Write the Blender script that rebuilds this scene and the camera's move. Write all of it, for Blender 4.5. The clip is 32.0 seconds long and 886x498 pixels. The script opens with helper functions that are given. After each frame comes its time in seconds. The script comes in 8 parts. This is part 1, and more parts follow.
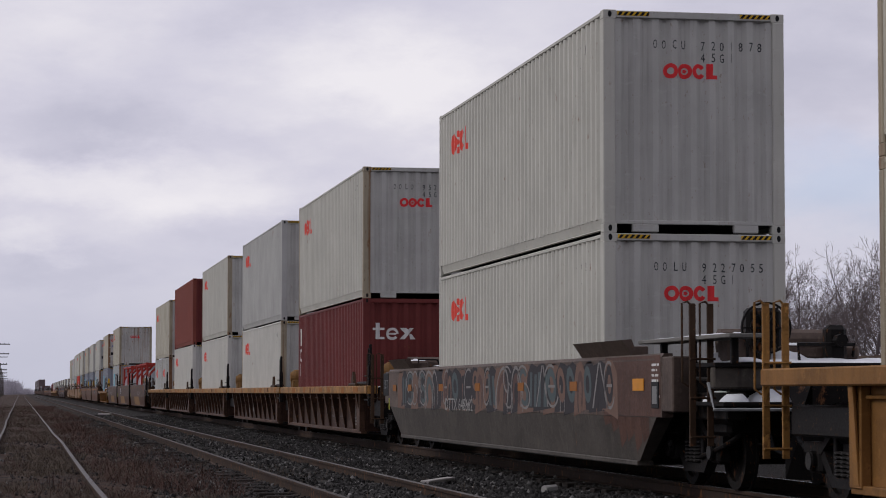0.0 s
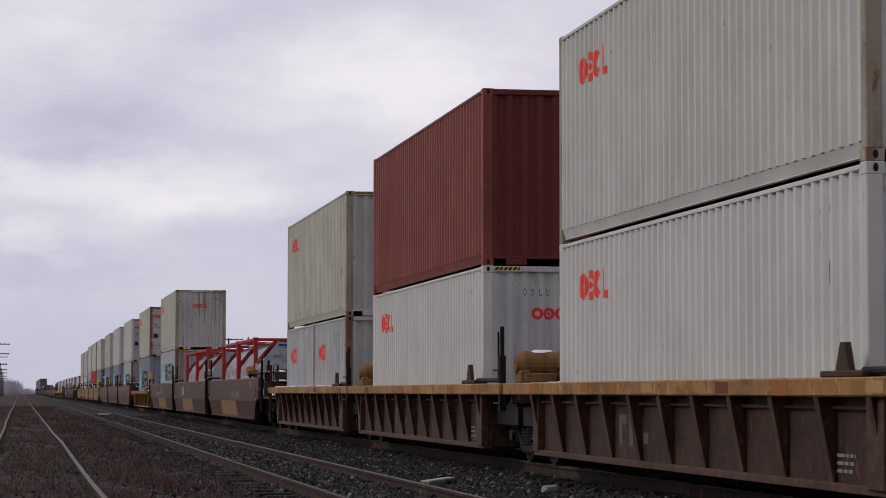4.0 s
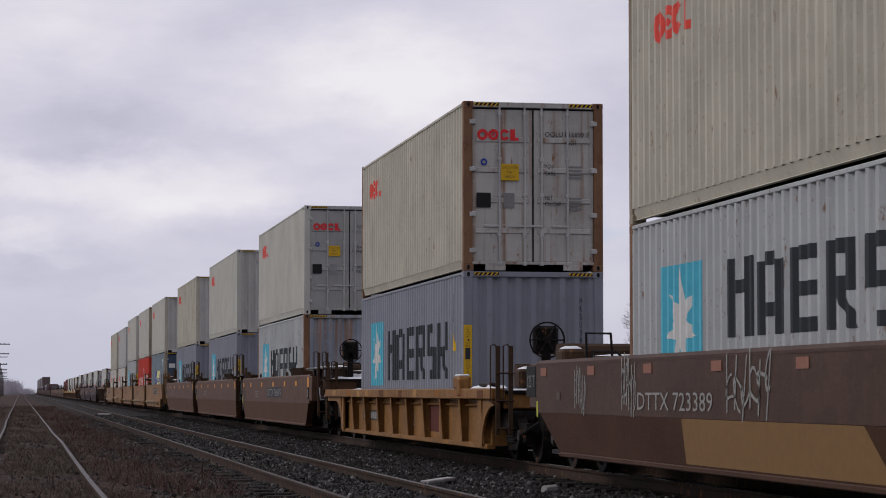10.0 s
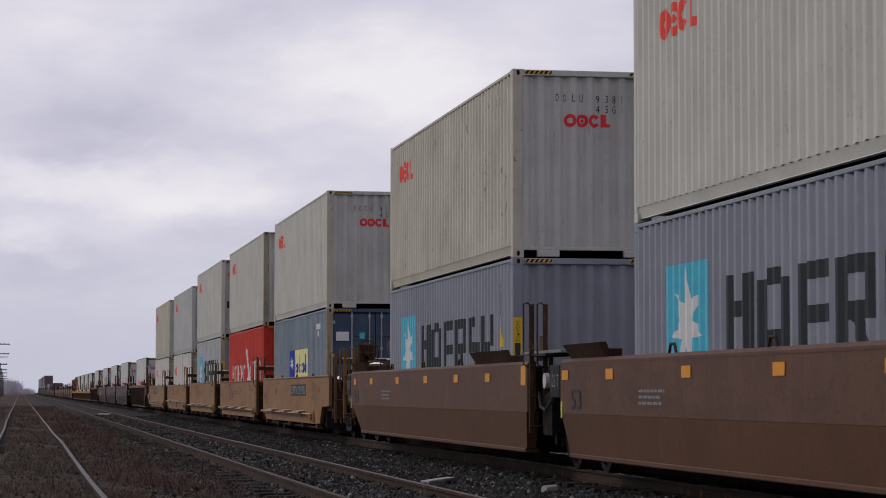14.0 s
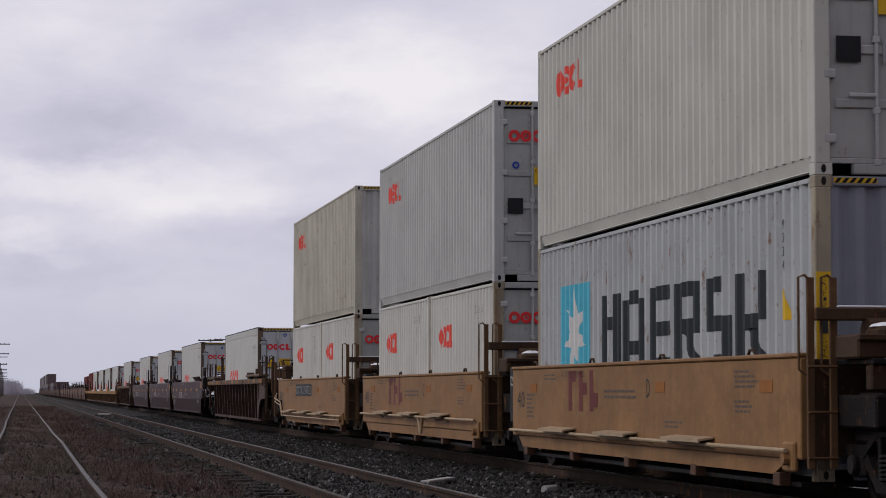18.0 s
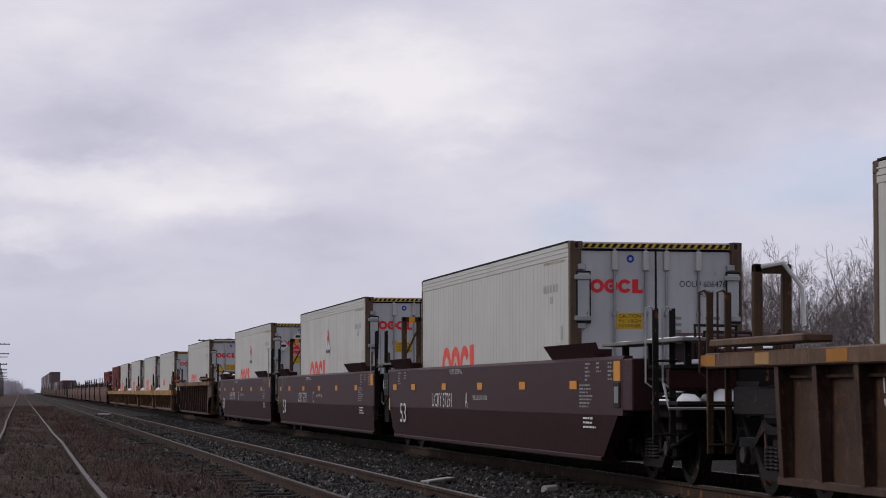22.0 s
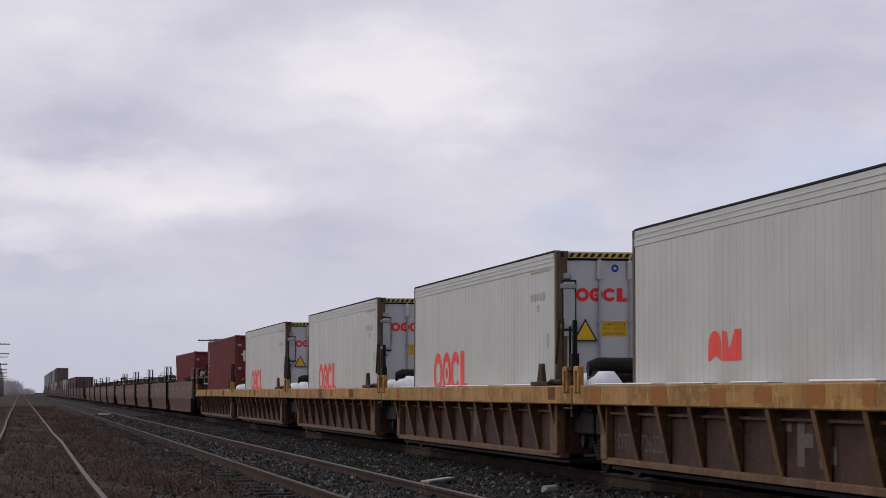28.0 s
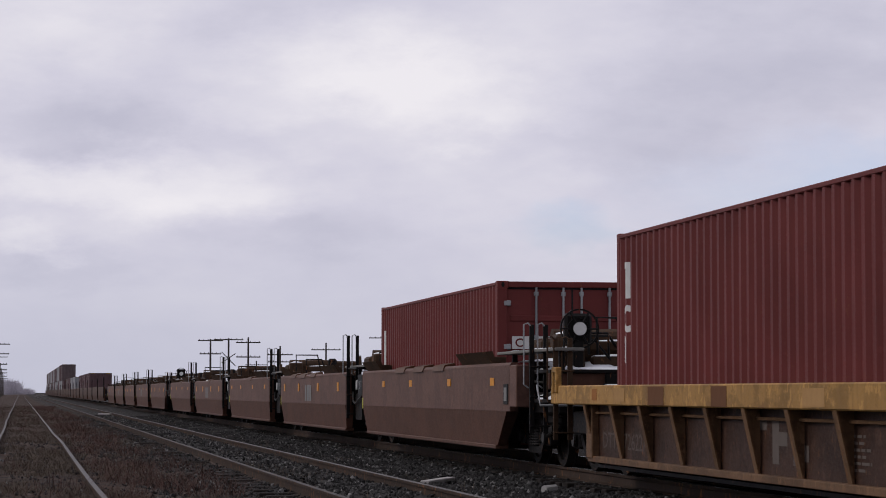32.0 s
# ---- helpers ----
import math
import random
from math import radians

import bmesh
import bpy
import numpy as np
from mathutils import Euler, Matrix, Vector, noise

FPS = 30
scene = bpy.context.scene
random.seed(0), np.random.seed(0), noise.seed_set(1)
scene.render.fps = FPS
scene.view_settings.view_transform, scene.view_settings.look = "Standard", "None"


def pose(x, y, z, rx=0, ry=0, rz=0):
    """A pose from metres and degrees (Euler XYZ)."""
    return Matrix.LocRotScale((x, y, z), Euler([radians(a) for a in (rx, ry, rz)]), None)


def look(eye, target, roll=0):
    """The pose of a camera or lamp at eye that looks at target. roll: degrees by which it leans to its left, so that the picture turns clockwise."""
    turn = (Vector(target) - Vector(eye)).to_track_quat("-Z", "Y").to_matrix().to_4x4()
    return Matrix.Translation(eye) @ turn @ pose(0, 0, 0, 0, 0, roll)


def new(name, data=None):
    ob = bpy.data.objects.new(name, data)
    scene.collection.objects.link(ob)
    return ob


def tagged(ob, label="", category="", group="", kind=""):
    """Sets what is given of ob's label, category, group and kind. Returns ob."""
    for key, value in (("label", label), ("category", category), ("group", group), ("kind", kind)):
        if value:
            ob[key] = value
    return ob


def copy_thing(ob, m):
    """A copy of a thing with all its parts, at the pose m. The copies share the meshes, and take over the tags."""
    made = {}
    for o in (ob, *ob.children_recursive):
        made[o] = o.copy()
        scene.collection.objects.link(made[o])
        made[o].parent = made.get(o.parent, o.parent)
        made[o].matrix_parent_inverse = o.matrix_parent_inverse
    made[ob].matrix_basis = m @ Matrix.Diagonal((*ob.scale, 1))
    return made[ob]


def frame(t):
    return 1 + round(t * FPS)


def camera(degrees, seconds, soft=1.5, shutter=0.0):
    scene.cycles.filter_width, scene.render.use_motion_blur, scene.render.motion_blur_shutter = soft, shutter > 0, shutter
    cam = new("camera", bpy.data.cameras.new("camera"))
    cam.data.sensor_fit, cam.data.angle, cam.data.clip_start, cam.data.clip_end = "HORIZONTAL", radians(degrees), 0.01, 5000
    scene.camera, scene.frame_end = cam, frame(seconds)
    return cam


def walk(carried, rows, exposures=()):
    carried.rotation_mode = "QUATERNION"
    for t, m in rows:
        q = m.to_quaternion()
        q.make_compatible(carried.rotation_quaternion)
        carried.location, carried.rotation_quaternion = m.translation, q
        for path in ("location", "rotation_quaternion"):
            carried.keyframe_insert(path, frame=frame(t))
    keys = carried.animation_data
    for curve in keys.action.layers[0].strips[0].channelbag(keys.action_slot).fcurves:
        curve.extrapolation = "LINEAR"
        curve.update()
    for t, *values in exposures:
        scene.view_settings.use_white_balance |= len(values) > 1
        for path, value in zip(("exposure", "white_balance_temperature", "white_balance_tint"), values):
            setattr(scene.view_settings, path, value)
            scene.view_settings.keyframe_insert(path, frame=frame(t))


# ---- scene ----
# One train passes on the far track of three; world: x across the tracks, y along them, z up, rail tops at 0.
cam = camera(21.15, 32.0, soft=0.9, shutter=0.05)
EYE = pose(0, 0, 1.2, 93.454, 0, -10.084) @ pose(0, 0, 0, 0, 0, 0.049)
walk(cam, [(0, EYE), (32, EYE)], exposures=[(0, 0.0), (32, 0.0)])

TX = 8.590          # middle of the train's track
MIDX = 4.34         # middle of the empty track beside it
LEFTX = 0.22        # middle of the overgrown track


# metres that the train has run, every two seconds
RUN = [0.0, 33.08, 66.02, 99.15, 132.27, 165.32, 198.39, 231.79, 265.52, 299.29, 332.93, 366.4, 399.76, 433.07, 466.41, 499.47, 532.53]


def gone(t):
    """Metres that the train has run after t seconds."""
    return float(np.interp(t, [2.0 * k for k in range(17)], RUN))


# ---------- light ----------
def sky():
    w = bpy.data.worlds.new("sky")
    scene.world = w
    w.use_nodes = True
    nt = w.node_tree
    nt.nodes.clear()
    n, l = nt.nodes.new, nt.links.new
    out, bg = n("ShaderNodeOutputWorld"), n("ShaderNodeBackground")
    st = n("ShaderNodeTexSky")
    st.sky_type, st.sun_disc = "NISHITA", False
    st.sun_elevation, st.sun_rotation = radians(37), radians(-76)
    st.air_density, st.dust_density = 1.0, 2.0
    tc, mp = n("ShaderNodeTexCoord"), n("ShaderNodeMapping")
    mp.inputs["Scale"].default_value = (1.0, 1.0, 2.3)
    mp.inputs["Location"].default_value = SKY_SHIFT
    l(tc.outputs["Generated"], mp.inputs["Vector"])

    def noise_tex(scale, detail, rough, distort):
        t = n("ShaderNodeTexNoise")
        t.inputs["Scale"].default_value, t.inputs["Detail"].default_value = scale, detail
        t.inputs["Roughness"].default_value, t.inputs["Distortion"].default_value = rough, distort
        l(mp.outputs["Vector"], t.inputs["Vector"])
        return t

    big = noise_tex(7.0, 7.0, 0.56, 0.0)

    # frayed edges: directions pushed a little by a finer noise
    fray = noise_tex(17.0, 7.0, 0.6, 0.0)
    centred = n("ShaderNodeVectorMath")
    centred.inputs[1].default_value = (-0.5, -0.5, -0.5)
    l(fray.outputs["Color"], centred.inputs[0])
    warped = n("ShaderNodeVectorMath")
    warped.operation = "MULTIPLY_ADD"
    warped.inputs[1].default_value = (0.10, 0.0, 0.046)
    l(centred.outputs[0], warped.inputs[0])
    l(tc.outputs["Generated"], warped.inputs[2])

    def toward(yaw, lift, wide, high):
        """1 in the middle of a long soft cloud at yaw (to the right of the tracks) and lift, 0 beyond its edge."""
        d = n("ShaderNodeVectorMath")
        d.operation = "SUBTRACT"
        d.inputs[1].default_value = (math.sin(radians(yaw)), 0, math.sin(radians(lift)))
        l(warped.outputs[0], d.inputs[0])
        k = n("ShaderNodeVectorMath")
        k.operation = "MULTIPLY"
        k.inputs[1].default_value = (1 / radians(wide), 0, 1 / radians(high))
        l(d.outputs[0], k.inputs[0])
        ln = n("ShaderNodeVectorMath")
        ln.operation = "LENGTH"
        l(k.outputs[0], ln.inputs[0])
        r = n("ShaderNodeMapRange")
        r.interpolation_type = "SMOOTHSTEP"
        r.inputs["From Min"].default_value, r.inputs["From Max"].default_value = 1.0, 0.0
        l(ln.outputs["Value"], r.inputs["Value"])
        return r.outputs["Result"]

    # the larger masses of cloud
    total = n("ShaderNodeMath")
    total.operation = "MULTIPLY_ADD"
    total.inputs[1].default_value, total.inputs[2].default_value = 0.65, 0.20
    l(big.outputs["Fac"], total.inputs[0])
    total = total.outputs[0]
    for yaw, lift, wide, high, amount in CLOUDS:
        ma = n("ShaderNodeMath")
        ma.operation = "MULTIPLY_ADD"
        ma.inputs[1].default_value = amount
        l(toward(yaw, lift, wide, high), ma.inputs[0])
        l(total, ma.inputs[2])
        total = ma.outputs[0]
    ramp = n("ShaderNodeValToRGB")
    e = ramp.color_ramp.elements
    e[0].position, e[0].color = 0.25, (0.45, 0.448, 0.562, 1)
    e[1].position, e[1].color = 0.80, (0.85, 0.822, 0.868, 1)
    m = ramp.color_ramp.elements.new(0.50)
    m.color = (0.638, 0.622, 0.728, 1)
    l(total, ramp.inputs["Fac"])
    # thin places in the cloud let the blue through
    thin = toward(19.6, 4.9, 5.5, 1.7)
    thin2 = toward(13.2, 3.9, 2.6, 0.9)
    gap = n("ShaderNodeMath")
    gap.operation = "MAXIMUM"
    l(thin, gap.inputs[0])
    l(thin2, gap.inputs[1])
    tr = n("ShaderNodeMath")
    tr.operation = "MULTIPLY"
    tr.inputs[1].default_value = 0.36
    l(gap.outputs[0], tr.inputs[0])
    blue = n("ShaderNodeMix")
    blue.data_type, blue.blend_type = "RGBA", "MULTIPLY"
    blue.inputs["Factor"].default_value = 1.0
    blue.inputs["B"].default_value = (0.115, 0.140, 0.20, 1)
    l(st.outputs["Color"], blue.inputs["A"])
    mix = n("ShaderNodeMix")
    mix.data_type = "RGBA"
    l(tr.outputs[0], mix.inputs["Factor"])
    l(ramp.outputs["Color"], mix.inputs["A"])
    l(blue.outputs["Result"], mix.inputs["B"])
    # haze towards the horizon
    sep = n("ShaderNodeSeparateXYZ")
    l(tc.outputs["Generated"], sep.inputs["Vector"])
    hz = n("ShaderNodeMapRange")
    hz.inputs["From Min"].default_value, hz.inputs["From Max"].default_value = 0.0, 0.075
    hz.inputs["To Min"].default_value, hz.inputs["To Max"].default_value = 0.75, 0.0
    l(sep.outputs["Z"], hz.inputs["Value"])
    mix2 = n("ShaderNodeMix")
    mix2.data_type = "RGBA"
    mix2.inputs["B"].default_value = (0.49, 0.50, 0.61, 1)
    l(hz.outputs["Result"], mix2.inputs["Factor"])
    l(mix.outputs["Result"], mix2.inputs["A"])
    l(mix2.outputs["Result"], bg.inputs["Color"])
    bg.inputs["Strength"].default_value = 1.0
    l(bg.outputs["Background"], out.inputs["Surface"])


SKY_SHIFT = (0.0, 0.0, 0.0)
# yaw to the right of the tracks, lift, half width and half height in degrees, lighter (+) or darker (-)
CLOUDS = [(7.8, 7.8, 5.0, 1.8, 0.26), (9.8, 7.1, 4.5, 1.5, 0.10), (14.4, 8.3, 5.5, 1.9, 0.04), (17.5, 7.6, 6.5, 3.0, -0.20), (13.5, 5.8, 3.5, 1.0, -0.08), (1.1, 6.2, 3.8, 1.2, -0.11), (3.9, 4.95, 4.4, 1.3, 0.22), (0.5, 5.0, 2.5, 0.9, 0.14),
          (6.4, 3.9, 4.6, 1.1, -0.10), (10.0, 5.2, 4.2, 1.4, -0.06), (-0.6, 3.6, 1.8, 0.7, 0.14), (1.2, 3.0, 3.0, 0.9, -0.12), (1.0, 8.6, 4.5, 1.6, 0.16), (5.0, 6.6, 3.0, 0.8, 0.10), (11.5, 6.4, 3.0, 0.7, 0.08)]
sky()
sun = new("sun", bpy.data.lights.new("sun", "SUN"))
sun.data.energy, sun.data.angle, sun.data.color = 1.25, radians(22), (1.0, 0.965, 0.92)
sun.matrix_world = look((0, 0, 0), (0.78, -0.19, -0.60))


# ---------- materials ----------
def shader(name, rough=0.6, metal=0.0):
    m = bpy.data.materials.new(name)
    m.use_nodes = True
    b = m.node_tree.nodes["Principled BSDF"]
    b.inputs["Roughness"].default_value, b.inputs["Metallic"].default_value = rough, metal
    b.inputs["Specular IOR Level"].default_value = 0.10
    return m, m.node_tree.nodes, m.node_tree.links, b


def paint(name, color, dark=0.72, rust=0.0, rough=0.55, streak=0.5, bump=0.0016, metal=0.0, scale=1.0, rustcol=(0.16, 0.07, 0.03), runs_of_rust=0.0, patchy=0.0):
    """A painted or bare surface with broad stains, vertical streaks, fine grain and specks of rust."""
    m, n, l, b = shader(name, rough, metal)
    tc = n.new("ShaderNodeTexCoord")
    info = n.new("ShaderNodeObjectInfo")
    mul = n.new("ShaderNodeMath")
    mul.operation = "MULTIPLY"
    mul.inputs[1].default_value = 40.0
    l.new(info.outputs["Random"], mul.inputs[0])
    add = n.new("ShaderNodeVectorMath")
    l.new(tc.outputs["Object"], add.inputs[0])
    l.new(mul.outputs[0], add.inputs[1])

    def tex(sx, sy, sz, scl, detail, rg=0.6):
        mp = n.new("ShaderNodeMapping")
        mp.inputs["Scale"].default_value = (sx, sy, sz)
        l.new(add.outputs[0], mp.inputs["Vector"])
        t = n.new("ShaderNodeTexNoise")
        t.inputs["Scale"].default_value, t.inputs["Detail"].default_value, t.inputs["Roughness"].default_value = scl * scale, detail, rg
        l.new(mp.outputs["Vector"], t.inputs["Vector"])
        return t

    def ramp(src, p0, p1, v0=0.0, v1=1.0):
        r = n.new("ShaderNodeMapRange")
        r.inputs["From Min"].default_value, r.inputs["From Max"].default_value = p0, p1
        r.inputs["To Min"].default_value, r.inputs["To Max"].default_value = v0, v1
        l.new(src, r.inputs["Value"])
        return r.outputs["Result"]

    def mixc(fac, a, bb):
        x = n.new("ShaderNodeMix")
        x.data_type = "RGBA"
        l.new(fac, x.inputs["Factor"])
        for key, v in (("A", a), ("B", bb)):
            if isinstance(v, tuple):
                x.inputs[key].default_value = (*v, 1)
            else:
                l.new(v, x.inputs[key])
        return x.outputs["Result"]

    low = tuple(c * dark for c in color)
    high = tuple(min(1, c * 1.07) for c in color)
    broad = tex(1, 1, 1, 0.9, 3)
    col = mixc(ramp(broad.outputs["Fac"], 0.3, 0.7), low, high)
    runs = tex(5, 5, 0.35, 2.2, 4)
    grime = tuple(c * dark * 0.72 for c in color)
    col = mixc(ramp(runs.outputs["Fac"], 0.52, 0.78, 0, streak), col, grime)
    if patchy > 0:
        worn = tex(1.2, 0.8, 1.5, 1.7, 7, 0.66)
        col = mixc(ramp(worn.outputs["Fac"], 0.49, 0.55, 0, patchy), col, tuple(c * 0.42 for c in color))
        bare = tex(2.2, 2.2, 1.3, 3.1, 6, 0.7)
        col = mixc(ramp(bare.outputs["Fac"], 0.555, 0.60, 0, patchy), col, tuple(min(1, c * 1.45) for c in color))
    if runs_of_rust > 0:
        tears = tex(3.2, 3.2, 0.10, 2.4, 3, 0.55)
        col = mixc(ramp(tears.outputs["Fac"], 0.70 - 0.3 * runs_of_rust, 0.84 - 0.26 * runs_of_rust, 0, 0.8), col, rustcol)
    if rust > 0.03:
        specks = tex(3.0, 3.0, 1.1, 9.0, 3, 0.6)
        col = mixc(ramp(specks.outputs["Fac"], 0.655, 0.70, 0, min(0.75, 0.12 + 1.6 * rust)), col, rustcol)
        scuff = tex(1.0, 1.0, 2.2, 5.0, 4, 0.65)
        col = mixc(ramp(scuff.outputs["Fac"], 0.58, 0.66, 0, 0.4), col, high)
    if rust > 0:
        spots = tex(2.5, 2.5, 0.9, 3.0, 6, 0.7)
        col = mixc(ramp(spots.outputs["Fac"], 0.675 - 0.22 * rust, 0.74 - 0.22 * rust, 0, 0.85), col, rustcol)
    l.new(col, b.inputs["Base Color"])
    fine = tex(1, 1, 1, 38, 3)
    l.new(ramp(fine.outputs["Fac"], 0.3, 0.7, max(0.05, rough - 0.07), min(1, rough + 0.07)), b.inputs["Roughness"])
    bp = n.new("ShaderNodeBump")
    bp.inputs["Strength"].default_value, bp.inputs["Distance"].default_value = 0.22, bump
    l.new(broad.outputs["Fac"] if bump > 0.01 else fine.outputs["Fac"], bp.inputs["Height"])
    l.new(bp.outputs["Normal"], b.inputs["Normal"])
    return m


def plain(name, color, rough=0.6, metal=0.0):
    """Small lettering, stripes and snow: an even coat with a little grain."""
    m, n, l, b = shader(name, rough, metal)
    t = n.new("ShaderNodeTexNoise")
    t.inputs["Scale"].default_value, t.inputs["Detail"].default_value = 9.0, 4.0
    tc = n.new("ShaderNodeTexCoord")
    l.new(tc.outputs["Object"], t.inputs["Vector"])
    x = n.new("ShaderNodeMix")
    x.data_type = "RGBA"
    x.inputs["A"].default_value = (*[c * 0.78 for c in color], 1)
    x.inputs["B"].default_value = (*[min(1, c * 1.08) for c in color], 1)
    l.new(t.outputs["Fac"], x.inputs["Factor"])
    l.new(x.outputs["Result"], b.inputs["Base Color"])
    return m


GREY = paint("container_grey", (0.424, 0.417, 0.377), 0.88, 0.08, streak=0.3)
CREAM = paint("container_cream", (0.405, 0.381, 0.316), 0.82, 0.2, streak=0.5)
WHITE = paint("container_white", (0.452, 0.443, 0.410), 0.9, 0.04, streak=0.22)
COOL = paint("container_cool_grey", (0.372, 0.372, 0.358), 0.88, 0.05, streak=0.3)
# ends share the sides' paint; their different light is put into this tone
ENDSHADE = paint("container_end_grey", (0.390, 0.386, 0.364), 0.82, 0.12, streak=0.5)
DOORGREY = paint("container_door_grey", (0.315, 0.316, 0.302), 0.8, 0.12, streak=0.5)
SLATE = paint("container_slate", (0.196, 0.207, 0.242), 0.85, 0.06, streak=0.3)
SKYGREY = paint("container_pale_blue_grey", (0.340, 0.354, 0.360), 0.84, 0.3, streak=0.5)
RUSTEND = paint("container_rusty_blue_end", (0.252, 0.280, 0.322), 0.75, 0.3, streak=0.6, rustcol=(0.26, 0.125, 0.05), runs_of_rust=0.8)
STEELBLUE = paint("container_steel_blue", (0.165, 0.203, 0.236), 0.82, 0.35, streak=0.45)
NAVY = paint("container_navy_door", (0.048, 0.072, 0.112), 0.8, 0.2, streak=0.4)
MAROON = paint("container_maroon", (0.120, 0.028, 0.026), 0.8, 0.06, streak=0.35)
BRICK = paint("container_faded_red", (0.188, 0.053, 0.040), 0.78, 0.12, streak=0.5)
SCARLET = paint("container_scarlet", (0.408, 0.038, 0.025), 0.85, 0.05, streak=0.3)
DIRTY = paint("container_dirty_white", (0.36, 0.362, 0.35), 0.8, 0.12, streak=0.6)
RUSTDOOR = paint("rust_streaked_door", (0.40, 0.39, 0.365), 0.8, 0.3, streak=0.6, runs_of_rust=0.5, rustcol=(0.19, 0.095, 0.042))
HEAVYRUST = paint("heavily_rusted_post", (0.19, 0.105, 0.06), 0.7, 0.6, streak=0.8, rustcol=(0.12, 0.05, 0.022))
REEFER = paint("reefer_white", (0.402, 0.40, 0.375), 0.92, 0.02, streak=0.25, rough=0.45)
REEFDOOR = paint("reefer_door", (0.396, 0.403, 0.418), 0.88, 0.03, streak=0.35, rough=0.45)
POSTRUST = paint("rusted_post", (0.30, 0.26, 0.19), 0.7, 0.42, streak=0.8, runs_of_rust=0.6, rustcol=(0.15, 0.072, 0.032))
CASTING = paint("corner_casting", (0.078, 0.066, 0.060), 0.6, 0.4)
STEEL = paint("locking_rod_steel", (0.294, 0.301, 0.308), 0.7, 0.1, rough=0.45, metal=0.3)
BLACK = plain("black", (0.012, 0.012, 0.013), 0.7)
GASKET = plain("gasket", (0.02, 0.02, 0.022), 0.8)
RED = plain("red_paint", (0.62, 0.035, 0.04), 0.5)
REDSIDE = plain("red_side_paint", (0.68, 0.075, 0.055), 0.5)
INK = plain("dark_lettering", (0.03, 0.035, 0.04), 0.6)
PALEINK = plain("white_lettering", (0.540, 0.540, 0.525), 0.6)
OLDINK = plain("worn_lettering", (0.105, 0.085, 0.075), 0.7)
GREYINK = plain("grey_lettering", (0.2, 0.2, 0.2), 0.7)
YELLOWPLATE = plain("yellow_plate", (0.562, 0.345, 0.022), 0.5)
DULLORANGE = plain("weathered_orange_patch", (0.26, 0.105, 0.032), 0.7)
BROWNPATCH = plain("brown_primer_patch", (0.12, 0.055, 0.028), 0.8)
FADEDORANGE = plain("faded_orange_patch", (0.30, 0.135, 0.035), 0.7)
TANWEAR = plain("bare_tan_patch", (0.34, 0.20, 0.085), 0.8)
ORANGE = plain("orange_reflector", (0.540, 0.225, 0.022), 0.45)
TURQ = plain("turquoise", (0.075, 0.375, 0.495), 0.5)
BLUEINK = plain("blue_paint", (0.02, 0.05, 0.30), 0.5)
PALEYELLOW = plain("pale_yellow", (0.66, 0.62, 0.26), 0.5)
SNOW = plain("snow", (0.645, 0.660, 0.690), 0.7)
SILL = paint("yellow_sill", (0.285, 0.145, 0.044), 0.6, 0.3, streak=0.8, patchy=0.75, rustcol=(0.13, 0.055, 0.025))
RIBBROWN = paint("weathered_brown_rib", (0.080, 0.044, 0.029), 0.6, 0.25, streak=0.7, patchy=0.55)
# walls between the ribs: the rib brown at about 0.6 of its value
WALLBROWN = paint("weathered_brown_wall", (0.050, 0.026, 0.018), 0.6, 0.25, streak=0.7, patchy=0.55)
OCHRE = paint("ochre_car", (0.222, 0.108, 0.034), 0.66, 0.2, streak=0.6, patchy=0.3, rustcol=(0.075, 0.030, 0.015))
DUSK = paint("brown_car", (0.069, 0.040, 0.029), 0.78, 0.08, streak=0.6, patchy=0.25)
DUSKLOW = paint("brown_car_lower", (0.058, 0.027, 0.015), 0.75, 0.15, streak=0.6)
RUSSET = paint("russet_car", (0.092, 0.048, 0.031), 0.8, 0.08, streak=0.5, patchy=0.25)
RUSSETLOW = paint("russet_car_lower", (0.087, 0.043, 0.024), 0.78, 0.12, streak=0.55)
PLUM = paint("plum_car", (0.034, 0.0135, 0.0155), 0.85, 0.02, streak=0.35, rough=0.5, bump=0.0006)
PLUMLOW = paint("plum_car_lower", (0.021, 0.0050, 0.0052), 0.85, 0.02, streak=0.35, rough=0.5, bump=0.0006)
TAN = paint("tan_car", (0.215, 0.115, 0.049), 0.8, 0.05, streak=0.5, patchy=0.2)
SALMON = plain("faded_salmon_reflector", (0.25, 0.118, 0.085), 0.6)
TANPATCH = plain("tan_patch", (0.20, 0.117, 0.052), 0.6)
SPRING = paint("worn_spring_steel", (0.035, 0.033, 0.032), 0.6, 0.2, rough=0.4)
DULLINK = plain("dull_white_lettering", (0.27, 0.265, 0.255), 0.7)
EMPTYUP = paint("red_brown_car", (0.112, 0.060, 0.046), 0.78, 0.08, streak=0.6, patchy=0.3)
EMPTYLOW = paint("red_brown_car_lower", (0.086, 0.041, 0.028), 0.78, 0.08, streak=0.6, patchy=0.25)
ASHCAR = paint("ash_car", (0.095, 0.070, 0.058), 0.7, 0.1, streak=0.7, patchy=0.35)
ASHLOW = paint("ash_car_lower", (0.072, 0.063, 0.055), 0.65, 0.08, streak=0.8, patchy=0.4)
SHROUD = paint("dark_grey_sheet", (0.024, 0.025, 0.027), 0.7, 0.1, rough=0.7)
RUSTTANK = paint("rusty_ochre_iron", (0.195, 0.104, 0.038), 0.5, 0.4, rough=0.7, streak=0.8, rustcol=(0.05, 0.025, 0.014))
IRON = paint("dark_iron", (0.0135, 0.0122, 0.012), 0.6, 0.3, rough=0.5)
